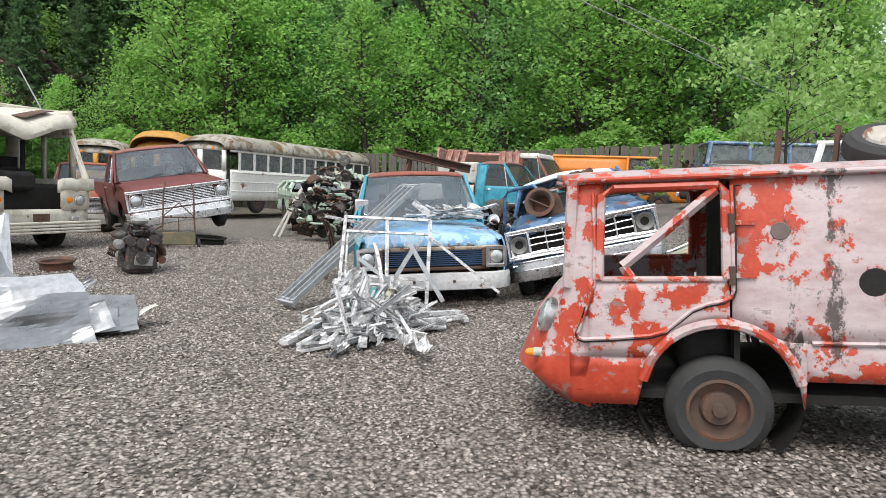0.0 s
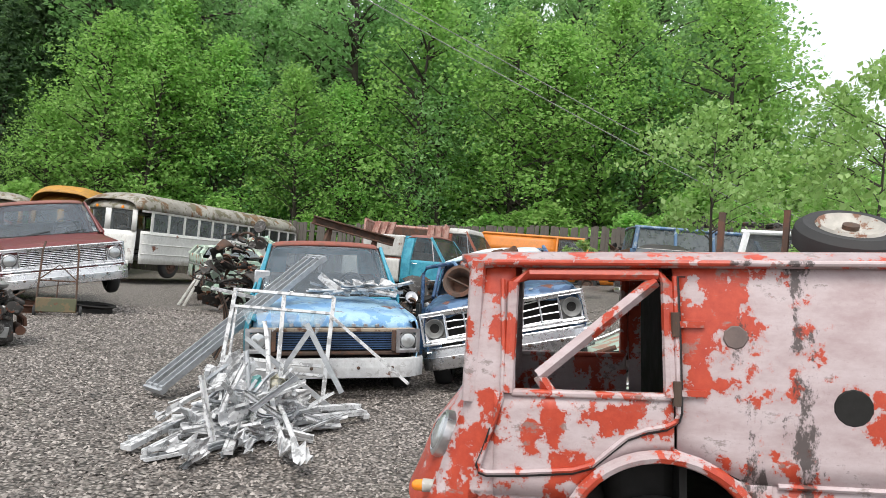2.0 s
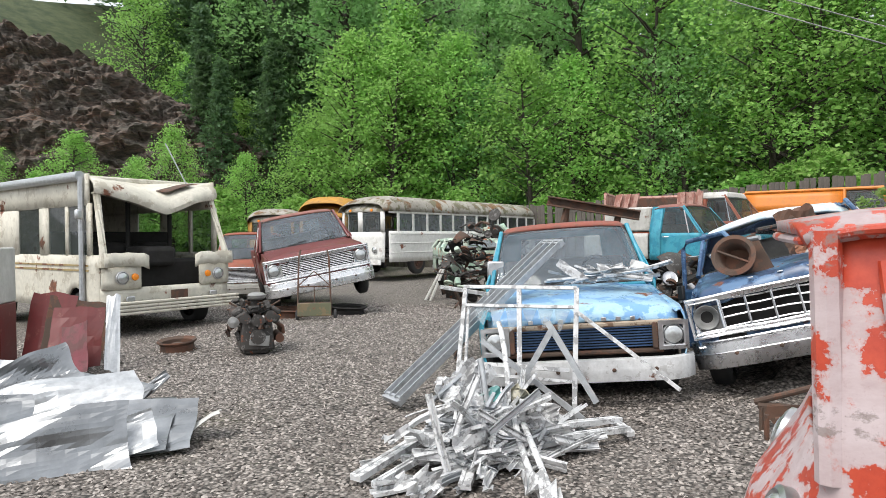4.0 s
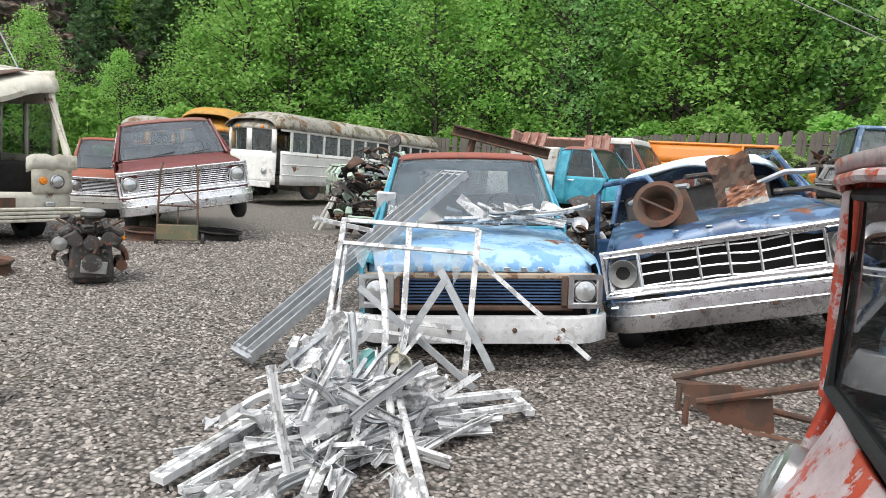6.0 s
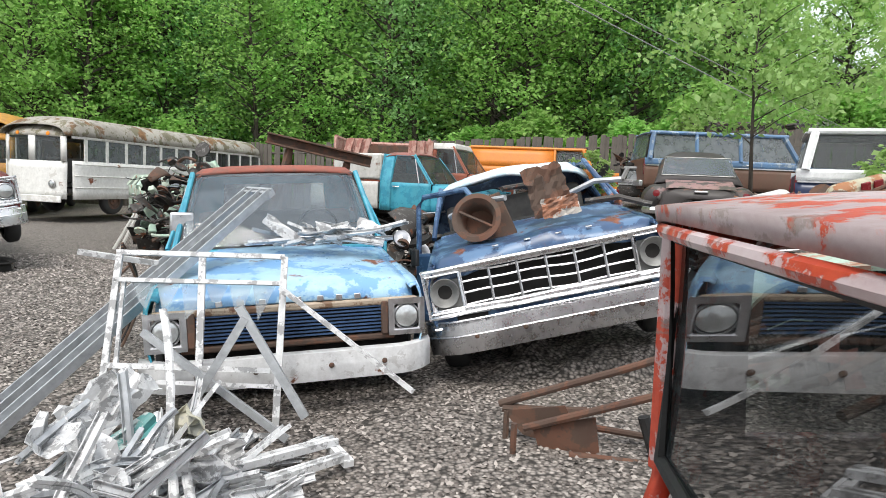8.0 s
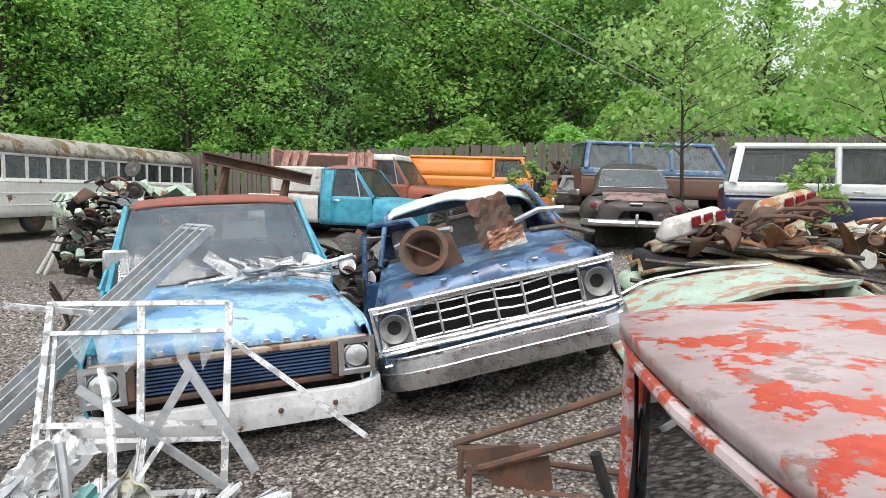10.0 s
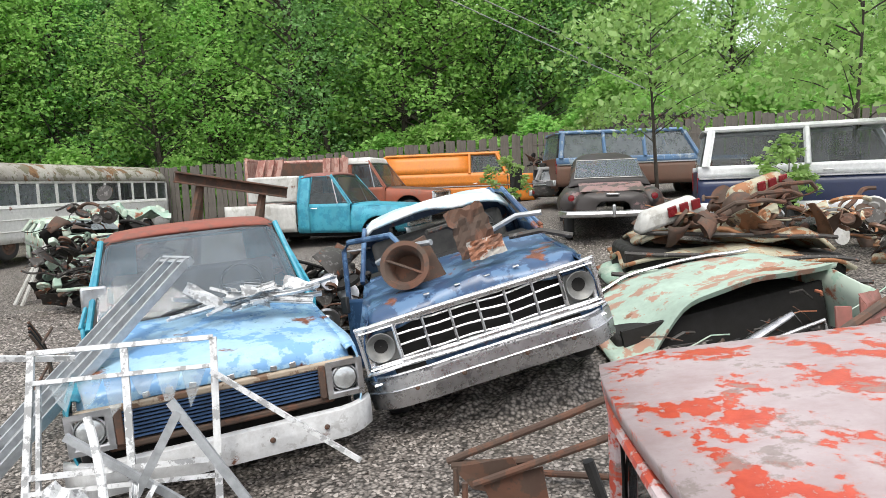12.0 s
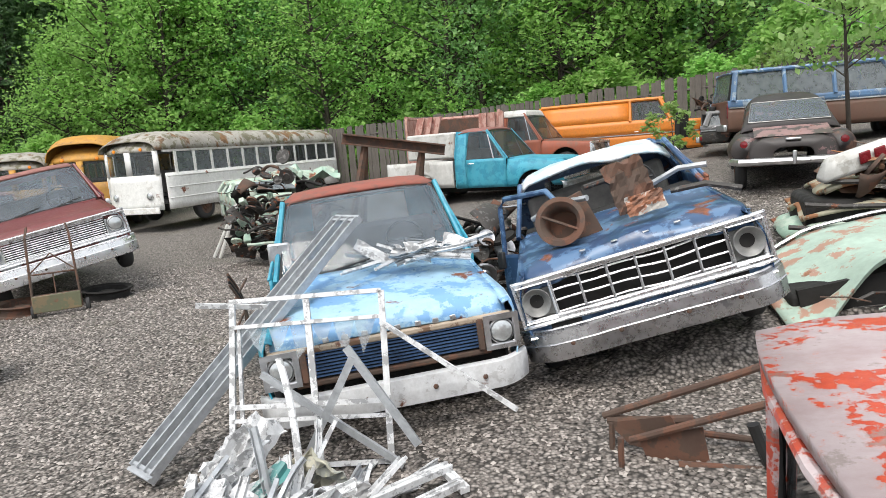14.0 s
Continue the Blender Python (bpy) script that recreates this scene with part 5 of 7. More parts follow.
# long rails lying through the heap
for a, b, w in (((-1.15, 6.75, 0.16), (0.25, 7.85, 0.12), 0.07), ((-1.1, 6.55, 0.1), (0.32, 7.68, 0.1), 0.06), ((0.2, 7.9, 0.09), (0.34, 7.64, 0.07), 0.06), ((-1.3, 6.25, 0.06), (-0.85, 7.5, 0.25), 0.09), ((-1.15, 6.2, 0.05), (-0.75, 7.1, 0.2), 0.05), ((-0.6, 6.3, 0.06), (-0.68, 7.2, 0.22), 0.08)):
    tagged(bar("aluminium_rail", a, b, w, 0.04, WHITE_ALU), "long white aluminium rail lying on the scrap heap", "scrap metal", "scrap aluminium heap")
for k, (a, mid, b) in enumerate((((-0.75, 7.95, 0.85), (-0.6, 7.7, 0.55), (-0.55, 7.35, 0.05)), ((-0.45, 7.3, 0.25), (-0.3, 6.9, 0.2), (-0.1, 6.45, 0.03)), ((-0.5, 7.3, 0.28), (-0.35, 6.8, 0.12), (-0.22, 6.6, 0.03)), ((-1.5, 7.7, 0.05), (-1.2, 7.6, 0.2), (-0.9, 7.6, 0.25)))):
    pts = [Vector(a) * (1 - u) ** 2 + Vector(mid) * 2 * u * (1 - u) + Vector(b) * u * u for u in frange(0, 1, 10)]
    tagged(part("bent_moulding", tube(pts, 0.022, n=6, flat=0.5), WHITE_ALU), "curved white moulding sticking out of the scrap heap", "scrap metal", "scrap aluminium heap")

# standing window frame leaning on the bumper
wf = thing("window_frame", pose(-0.67, 8.14, 0, -19.5, 0, 2), "white aluminium window frame with broken panes leaning on bumper", "window frame")
W2, HH = 0.53, 1.17
for nm, a, b, w in (("side_post", (-W2, 0, 0), (-W2 + 0.02, 0, HH), 0.05), ("side_post", (W2, 0, 0), (W2, 0, HH), 0.055), ("middle_post", (0.06, 0.01, 0), (-0.0, 0.01, HH), 0.055), ("top_rail", (-W2, 0, HH), (W2, 0, HH), 0.04), ("transom", (-W2, 0, 0.99), (W2, 0, 0.99), 0.035), ("cross_rail", (-W2, 0, 0.45), (W2 - 0.05, 0, 0.42), 0.045), ("bottom_rail", (-W2, 0, 0.36), (W2, 0, 0.32), 0.035), ("foot_rail", (0.1, 0, 0.03), (W2, 0, 0.02), 0.04), ("inner_post", (-W2 + 0.07, 0.01, 0.36), (-W2 + 0.06, 0.01, 0.99), 0.03)):
    bar(nm, a, b, w * 0.78, 0.03, WHITE_ALU, wf, "", (0, 1, 0) if "post" in nm else (0, 1, 0))
for k in range(6):
    x0 = -0.42 + 0.15 * k
    part("broken_glass", sheet([(x0, 0.012, 0.98), (x0 + 0.15, 0.012, 0.98), (x0 + 0.1, 0.012, 0.80 + 0.05 * (k % 2)), (x0 + 0.05, 0.012, 0.86 - 0.06 * (k % 3))], 1), pane("shard_glass", (0.6, 0.65, 0.68), 0.3, 0.05), wf, "broken glass shard", False)
for a, b, w in (((-0.72, 8.02, 0.06), (-0.32, 8.1, 0.78), 0.05), ((-0.36, 8.12, 0.84), (0.06, 8.0, 0.2), 0.05), ((-0.16, 8.4, 0.92), (0.72, 8.2, 0.3), 0.03), ((-1.0, 8.35, 0.62), (-0.05, 8.05, 0.04), 0.045), ((-1.45, 8.5, 1.1), (-1.0, 8.65, 1.02), 0.035)):
    tagged(bar("aluminium_brace", a, b, w, 0.03, ALU if w > 0.04 else WHITE_ALU, None, "", (0, 1, 0)), "loose aluminium bar propped against the window frame", "metal bar", "bars by the window frame")

# grey aluminium channel beam leaning on the hood
A, B = Vector((-1.78, 8.1, 0.09)), Vector((-0.52, 9.62, 1.5))
ax = (B - A).normalized()
u = Vector((0.77, -0.63, 0)).normalized()
v = u.cross(ax)
if v.z < 0:
    v = -v
cb = thing("channel_beam", Matrix(), "long grey aluminium channel frame leaning on the blue truck", "metal beam")
w = 0.052
prof = [(-w, 0.045), (-w, -0.02), (w, -0.02), (w, 0.045), (w - 0.012, 0.045), (w - 0.012, 0.0), (0.012, 0.0), (0.012, 0.012), (-0.012, 0.012), (-0.012, 0.0), (-w + 0.012, 0.0), (-w + 0.012, 0.045)]
for s in (-1, 1):
    part("rail", grid([[p + u * (q[0] + s * 0.095) + v * q[1] for q in prof] for p in (A, B)], None, True, True), ALU, cb, "", False)
for p in (A, B):
    bar("end_piece", p - u * 0.15, p + u * 0.15, 0.07, 0.06, ALU, cb, "", v)
part("web_plate", grid([[A + ax * d + u * q for q in (-0.06, 0.06)] for d in (0.75, 1.95)]), ALU, cb, "", False, 0.004)
for s in (-1, 1):
    for d in (0.25, 0.8, 1.5, 2.1):
        part("rivet", lathe([(0.012, 0), (0.008, 0.006), (0.001, 0.007)], Matrix.Translation(A + ax * d + u * s * 0.09 + v * 0.003) @ v.to_track_quat("Z", "Y").to_matrix().to_4x4(), n=8), DARK, cb)


def engine(m, label, mat=None, cluttered=False):
    t = thing("engine", m, label, "engine")
    mat = mat or ENGINE
    part("block", box((0, 0, 0.27), (0.46, 0.6, 0.42), (0, 0, 0), None, 0.85), mat, t, "", True, 0, 0.03)
    part("oil_pan", box((0, 0.02, 0.06), (0.34, 0.5, 0.12)), mat, t, "", True, 0, 0.03)
    for s in (-1, 1):
        part("cylinder_head", box((s * 0.2, 0, 0.5), (0.2, 0.55, 0.13), (0, s * 30, 0)), mat, t, "", True, 0, 0.025)
        part("valve_cover", box((s * 0.25, 0, 0.58), (0.15, 0.52, 0.08), (0, s * 30, 0)), mat, t, "", True, 0, 0.03)
        for k in range(4):
            part("exhaust_stub", tube([(s * 0.25, -0.2 + 0.13 * k, 0.42), (s * 0.34, -0.2 + 0.13 * k, 0.36), (s * 0.36, -0.18 + 0.13 * k, 0.26)], 0.025, n=8), RUST, t)
    part("intake", box((0, 0, 0.6), (0.22, 0.4, 0.1)), mat, t, "", True, 0, 0.03)
    part("carburettor", lathe([(0.06, 0), (0.06, 0.08), (0.1, 0.09), (0.1, 0.12), (0.001, 0.13)], pose(0, 0, 0.64), n=16), mat, t)
    for x, z, r in ((0, 0.25, 0.1), (-0.16, 0.5, 0.07), (0.17, 0.52, 0.075), (0, 0.47, 0.08)):
        part("pulley", lathe([(0.001, 0), (r * 0.4, 0), (r, 0.01), (r * 0.9, 0.025), (r, 0.04), (0.001, 0.045)], pose(x, -0.32, z, 90, 0, 0), n=18), ENGINE, t)
    part("oil_filter", lathe([(0.05, 0), (0.05, 0.12), (0.04, 0.14), (0.001, 0.145)], pose(0.24, 0.2, 0.42, 60, 0, 60), n=14), AMBER if label.startswith("oily") else mat, t)
    r = random.Random(len(label))
    if cluttered:
        for k in range(22):
            a = r.uniform(0, 6.283)
            c = (0.25 * math.cos(a), 0.32 * math.sin(a), r.uniform(0.12, 0.72))
            part("bracket", box(c, (r.uniform(0.04, 0.14), r.uniform(0.04, 0.14), r.uniform(0.04, 0.13)), (r.uniform(-25, 25), r.uniform(-25, 25), r.uniform(0, 90)), None, 0.8), (ENGINE, RUST, ENGINE, BUCKET)[k % 4], t, "", True, 0, 0.012)
        part("rocker_plate", box((0.02, -0.335, 0.2), (0.26, 0.02, 0.14), (0, 6, 0)), BUCKET, t, "grey cover plate", True, 0, 0.008)
        part("air_horn", lathe([(0.07, 0.0), (0.12, 0.03), (0.13, 0.07), (0.09, 0.1), (0.001, 0.11)], pose(0.02, -0.05, 0.72), n=18), BUCKET, t)
        part("starter", tube([(0.3, -0.25, 0.2), (0.3, 0.1, 0.22)], 0.06, n=12), RUST, t)
        part("alternator", lathe([(0.001, -0.07), (0.07, -0.06), (0.08, 0.0), (0.07, 0.06), (0.001, 0.08)], pose(-0.3, -0.22, 0.45, 90, 0, 0), n=14), BUCKET, t)
    for k in range(26 if cluttered else 9):
        p = [Vector((r.uniform(-0.35, 0.35), r.uniform(-0.35, 0.3), r.uniform(0.3, 0.75))) for _ in range(4)]
        pts = [p[0] * (1 - q) ** 3 + p[1] * 3 * q * (1 - q) ** 2 + p[2] * 3 * q * q * (1 - q) + p[3] * q ** 3 for q in frange(0, 1, 8)]
        part("hose", tube(pts, r.uniform(0.008, 0.016), n=5), SEAL if k % 3 else RUST, t)
    return t


engine(pose(-4.72, 10.3, ground_z(-4.7, 10.3), 0, 0, 40), "oily rusted engine block standing on the gravel", None, True)


def loose_wheel(name, m, label, mat=None, r=0.3):
    t = thing(name, m, label, "wheel rim")
    part("rim", lathe([(r, 0), (r * 1.03, 0.02), (r * 0.88, 0.04), (r * 0.86, 0.12), (r * 1.03, 0.16), (r, 0.18), (r * 0.8, 0.15), (r * 0.78, 0.08), (r * 0.3, 0.1), (r * 0.28, 0.13), (0.001, 0.13)], Matrix(), n=28), mat or RUST, t)
    return t


loose_wheel("wheel_rim", pose(-5.85, 10.1, 0, 4, 0, 0), "rusty steel wheel rim lying on the gravel", None, 0.26)
loose_wheel("wheel_rim", pose(-6.0, 13.3, 0.1, 0, 3, 0), "dark steel wheel rim propping up the maroon truck", None, 0.36)
loose_wheel("wheel_rim", pose(-5.1, 14.0, 0.1, 0, 3, 0), "dark steel wheel rim under the maroon truck", DARK, 0.36)

# hand truck
ht = thing("hand_truck", pose(-5.28, 13.0, 0.1, -8, 0, 28), "rusty hand truck with a wooden toe board", "hand truck")
for s in (-1, 1):
    part("upright", tube([(s * 0.3, 0, 0.1), (s * 0.27, 0, 1.15), (s * 0.24, 0.1, 1.3)], 0.018, n=6), RUST, ht)
    part("wheel", lathe([(0.001, 0), (0.05, 0), (0.1, 0.01), (0.1, 0.05), (0.05, 0.06), (0.001, 0.06)], pose(s * 0.34, 0.05, 0.1, 0, 90, 0), n=18), RUBBER, ht)
for z in (0.32, 0.62):
    part("crossbar", tube([(-0.3, 0, z), (0.3, 0, z)], 0.014, n=6), RUST, ht)
part("toe_board", box((0, -0.04, 0.2), (0.6, 0.04, 0.24)), paint("mossy_board", (0.2, 0.14, 0.06), (0.1, 0.11, 0.05), 0.5, 0.4), ht, "weathered mossy wooden board", True, 0, 0.01)
for a, b in (((-0.3, 0, 0.62), (0.0, 0, 0.9)), ((0.3, 0, 0.62), (0.0, 0, 0.9)), ((0, 0, 0.32), (0, 0, 0.62))):
    part("stay", tube([a, b], 0.01, n=5), RUST, ht)

# heap of crumpled aluminium sheet and maroon panels
SHEET = plain("bright_sheet", (0.24, 0.25, 0.26), 0.3, 0.7, 0.4, 2)
for k, (x, y, z, sx, sy, rx, ry, rz) in enumerate(((-3.6, 6.75, 0.06, 1.2, 0.6, 24, -5, 30), (-4.2, 6.75, 0.22, 1.3, 0.55, 42, -10, 35), (-3.75, 6.15, 0.1, 1.3, 0.5, 52, -6, 40), (-4.5, 7.3, 0.2, 1.1, 0.5, 30, 8, 15), (-3.2, 7.05, 0.03, 0.6, 0.25, 8, -10, 40), (-4.5, 6.1, 0.25, 1.1, 0.5, 58, 4, 45), (-5.0, 6.9, 0.3, 1.0, 0.7, 40, 8, 30), (-4.1, 7.6, 0.18, 0.6, 0.12, 60, -35, 40), (-4.0, 6.45, 0.05, 1.8, 0.8, 8, -4, 36), (-3.5, 6.5, 0.12, 0.8, 0.3, 66, -12, 42), (-4.75, 7.0, 0.42, 0.8, 0.4, 50, -20, 60))):
    crumpled("crumpled_sheet", pose(x + 0.2, y - 0.3, z * 0.85, rx, ry, rz), (sx, sy), 0.12, k + 51, (SHEET, ALU, SHEET, SHEET, OLD_WHITE, SHEET, ALU, SHEET, SHEET, ALU, SHEET)[k], "crumpled silver aluminium sheet in a heap", "sheet metal", "crumpled sheet heap", 16, 0.62)
crumpled("bent_car_door", pose(-3.55, 6.9, 0.04, 10, -6, 30), (0.8, 0.4), 0.06, 99, ORANGE_RED, "bent red panel under the aluminium sheets", "car panel", "", 8)
for k, (x, y, z, sx, sy, rx, ry, rz) in enumerate(((-6.2, 8.75, 0.4, 0.6, 0.75, 70, 0, 30), (-6.6, 9.1, 0.45, 0.7, 0.8, 58, 14, 55), (-5.95, 8.5, 0.3, 0.4, 0.6, 72, -14, 5), (-6.9, 9.0, 0.45, 0.6, 0.9, 76, 4, 15), (-5.75, 8.85, 0.45, 0.16, 0.95, 62, 0, 40))):
    crumpled("dented_panel", pose(x, y, z, rx, ry, rz), (sx, sy), 0.04, k + 61, (MAROON, RUST, paint("maroon_panel", (0.2, 0.03, 0.05), (0.12, 0.02, 0.03), 0.5, 0.25), MAROON, ALU)[k], "dented maroon body panel leaning in the heap", "car panel", "maroon panel heap", 6, 0.7)
pn = thing("white_container", pose(-7.6, 8.5, 0, 0, 0, 30), "tall white panel box with a maroon lower half", "container")
part("upper_half", box((0, 0, 1.15), (0.8, 0.5, 0.7)), OLD_WHITE, pn, "", True, 0, 0.02)
part("lower_half", box((0, 0, 0.4), (0.8, 0.5, 0.8)), MAROON, pn, "", True, 0, 0.02)

# rusted tow frame in front of the crushed truck
tf = thing("tow_frame", pose(1.28, 8.02, 0.0, 0, 0, 0), "rusty steel tow frame with plates on the gravel", "steel frame")
for a, b, r in (((-0.02, 0.06, 0.27), (1.35, -0.5, 0.92), 0.024), ((0.1, -0.12, 0.18), (1.5, -0.75, 0.84), 0.024), ((0.55, -0.05, 0.16), (1.4, -0.4, 0.16), 0.022), ((0.35, -0.25, 0.06), (1.6, -0.55, 0.05), 0.03), ((0.0, 0.05, 0.25), (0.5, -0.1, 0.28), 0.03)):
    part("rail", tube([a, Vector(a).lerp(Vector(b), 0.5) + Vector((0, 0, -0.012)), b], r, n=8), RUST, tf)
part("gusset_plate", grid([[(0.0, 0.02, 0.24), (0.35, -0.12, 0.32)], [(0.12, -0.02, 0.1), (0.5, -0.15, 0.03)]]), RUST, tf, "", False, 0.012)
part("gusset_plate", grid([[(0.15, -0.12, 0.2), (0.5, -0.25, 0.3)], [(0.2, -0.12, 0.06), (0.55, -0.25, 0.0)]]), RUST, tf, "", False, 0.012)
part("handle_grip", tube([(0.75, -0.35, 0.34), (0.85, -0.38, 0.04)], 0.035, n=8), SEAL, tf, "black rubber grip")
for y in (0.02, -0.2):
    part("pin", tube([(0.02, y, 0.0), (0.02, y, 0.24)], 0.02, n=6), RUST, tf)

# gravel rubble mounded up, added to give the dark shade under the crushed truck
rows = []
for i in range(28):
    row = []
    for j in range(18):
        x, y = 1.15 + 3.4 * i / 27, 8.8 + 2.0 * j / 17
        e = min(1, i / 5, (27 - i) / 5, j / 4, (17 - j) / 4)
        row.append((x, y, ground_z(x, y) - 0.06 + e * (0.08 + 0.09 * (x - 1)) + e * (0.1 * noise.noise(Vector((x * 4, y * 4, 0))) + 0.07 * noise.noise(Vector((x * 11, y * 11, 0))))))
    rows.append(row)
tagged(part("soil_bank", grid(rows), m_g, None, "", False), "gravel rubble mound added for the shade under the crushed truck", "soil", kind="structure")

# ducts and brackets lying on the crushed truck
du = thing("rusty_duct", pose(1.28, 9.45, 1.36, 72, -10, -18), "rusted bell-shaped duct lying on the crushed truck", "duct")
part("bell", lathe([(0.15, 0.0), (0.19, 0.02), (0.2, 0.06), (0.17, 0.06), (0.14, 0.02), (0.13, -0.25), (0.16, -0.28), (0.16, -0.3)], Matrix(), n=26), RUST, du, "", True, 0.008)
part("flange", box((0.05, 0.02, -0.2), (0.4, 0.42, 0.03), (10, 8, 20)), RUST, du, "", True, 0, 0.01)
part("brace", tube([(-0.16, 0.08, 0.05), (0.15, -0.1, 0.05)], 0.012, n=6), RUST, du)
# Near-black disc closes the duct with its inner shade.
part("throat", lathe([(0.135, -0.22), (0.001, -0.22)], Matrix(), n=20), DARK, du)
crumpled("rusty_bracket", pose(1.85, 9.5, 1.62, 70, -15, 10), (0.34, 0.42), 0.08, 91, RUST, "rusted bent steel bracket lying on the dash", "bracket", "", 8)
crumpled("rusty_bracket", pose(1.9, 9.22, 1.5, 80, -14, 0), (0.3, 0.16), 0.05, 93, paint("white_and_rust", (0.5, 0.47, 0.43), (0.35, 0.12, 0.05), 0.5, 0.42), "white and rust flaking bracket on the dash", "bracket", "", 8)
for k, (a, b) in enumerate((((1.1, 9.9, 1.35), (1.5, 9.45, 1.55)), ((1.5, 9.6, 1.62), (1.9, 9.8, 1.6)), ((2.1, 9.7, 1.6), (2.5, 9.5, 1.75)), ((2.2, 9.5, 1.55), (2.7, 9.3, 1.55)))):
    tagged(part("steel_pipe", tube([a, Vector(a).lerp(Vector(b), 0.5) + Vector((0, 0, 0.05)), b], 0.025, n=7), ENGINE if k % 2 else ALU), "loose pipe lying in the crushed cab", "pipe", "pipes in the crushed cab")
# its open door
od = thing("truck_door", pose(0.92, 10.35, 0.3, 0, -8, -62), "dark blue open truck door with no window glass", "car door")
part("skin", box((0.45, 0, 0.33), (0.95, 0.07, 0.66)), NAVY, od, "", True, 0, 0.03)
part("window_frame", tube([(0.0, 0, 0.66), (0.02, 0, 1.12), (0.12, 0, 1.2), (0.8, 0, 1.2), (0.9, 0, 1.12), (0.92, 0, 0.66)], 0.026, n=8), NAVY, od)
part("door_handle", tube([(0.68, -0.04, 0.5), (0.72, -0.08, 0.5), (0.84, -0.08, 0.48)], 0.012, n=6), CHROME, od)
part("side_mirror", box((0.15, -0.14, 0.62), (0.1, 0.04, 0.16)), SEAL, od, "", True, 0, 0.01)


def junk_heap(name, m, size, n, seed, mats, label, group=""):
    """Tangled engine parts: blocks, pipes, discs and sheets as one heap of separate pieces."""
    r = random.Random(seed)
    t = thing(name, m, label, "scrap heap", group)
    for k in range(n):
        u, v = r.uniform(-0.5, 0.5), r.uniform(-0.5, 0.5)
        z = r.random() * size[2] * max(0.15, 1 - 1.2 * max(abs(u), abs(v)))
        p = (u * size[0], v * size[1], z)
        mt = mats[k % len(mats)]
        q = r.randrange(9)
        if q == 0:
            part("casting", box(p, (r.uniform(0.08, 0.24), r.uniform(0.08, 0.2), r.uniform(0.06, 0.18)), (r.uniform(-40, 40), r.uniform(-40, 40), r.uniform(0, 180)), None, 0.75), mt, t, "", True, 0, 0.02)
        elif q in (1, 2, 3, 4):
            e = Vector(p) + Vector((r.uniform(-0.6, 0.6), r.uniform(-0.5, 0.5), r.uniform(-0.12, 0.25)))
            c1 = Vector(p).lerp(e, 0.3) + Vector((r.uniform(-0.15, 0.15), r.uniform(-0.15, 0.15), r.uniform(0, 0.2)))
            c2 = Vector(p).lerp(e, 0.7) + Vector((r.uniform(-0.15, 0.15), r.uniform(-0.15, 0.15), r.uniform(-0.1, 0.1)))
            pts = [Vector(p) * (1 - h) ** 3 + c1 * 3 * h * (1 - h) ** 2 + c2 * 3 * h * h * (1 - h) + e * h ** 3 for h in frange(0, 1, 8)]
            part("pipe", tube(pts, r.choice((0.008, 0.012, 0.02, 0.03)), n=6), mt, t)
        elif q in (5, 6):
            R = r.uniform(0.04, 0.15)
            part("disc", lathe([(0.001, 0), (R * 0.4, 0.0), (R * 0.5, 0.02), (R, 0.01), (R, 0.05), (R * 0.6, 0.04), (0.001, 0.06)], pose(*p, r.uniform(-80, 80), r.uniform(-60, 60), 0), n=18), mt, t)
        else:
            a, b = r.uniform(0.1, 0.35), r.uniform(0.05, 0.2)
            bm = sheet([(-a, -b, 0), (a, -b * 0.5, 0.05), (a * 0.8, b, -0.03), (-a * 0.7, b, 0.06)], 5, r.uniform(-0.1, 0.1))
            bmesh.ops.transform(bm, matrix=pose(*p, r.uniform(-50, 50), r.uniform(-50, 50), r.uniform(0, 180)), verts=bm.verts)
            part("bent_plate", bm, mt, t, "", True, 0.006)
    return t


# mint crushed car, front towards the camera
mc = thing("crushed_mint_car", pose(4.08, 8.6, 0.18, 0, -11, -8), "crushed mint green and rust car with a buckled hood", "crushed car")
def lid(x, y):
    """Height of the buckled hood: drooped over one lamp, hooked up over the middle."""
    front = max(0.0, 1 - (y - 0.5) / 0.5)
    lift = 0.17 / (1 + math.exp(-(x + 0.42) / 0.07))
    droop = 0.3 / (1 + math.exp((x + 0.62) / 0.13))
    return 0.66 + lift * (0.35 + 0.65 * front) - droop * (0.45 + 0.55 * front) + 0.1 * min(1, y / 1.2) + 0.05 * noise.noise(Vector((x * 1.7, y * 1.7, 4))) - 0.1 * max(0, x - 0.7)


rows = []
for y in frange(0.5, 1.9, 16):
    rows.append([(x, y - (0.1 * math.exp(-((x - 0.3) / 0.6) ** 2) + 0.3 * math.exp(-((x + 1.0) / 0.3) ** 2)) * max(0, 1 - (y - 0.5) / 0.5), lid(x, y)) for x in frange(-1.08, 1.1, 30)])
lip = [(p[0], p[1] + 0.03, p[2] - 0.05) for p in rows[0]]
part("hood", grid([[(q[0], q[1] + 0.05, q[2] - 0.005) for q in lip], lip] + rows), MINT_RUST, mc, "", True, 0.02)
part("screen_trim", tube([(x, 1.93, lid(x, 1.9) + 0.03) for x in frange(-1.0, 1.1, 16)], 0.03, n=7, flat=0.6), BRIGHT, mc, "bent bright trim behind the hood")
# Near-black sheet gives the shade behind the torn front.
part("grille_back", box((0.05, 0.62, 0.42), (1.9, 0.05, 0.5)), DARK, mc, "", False)
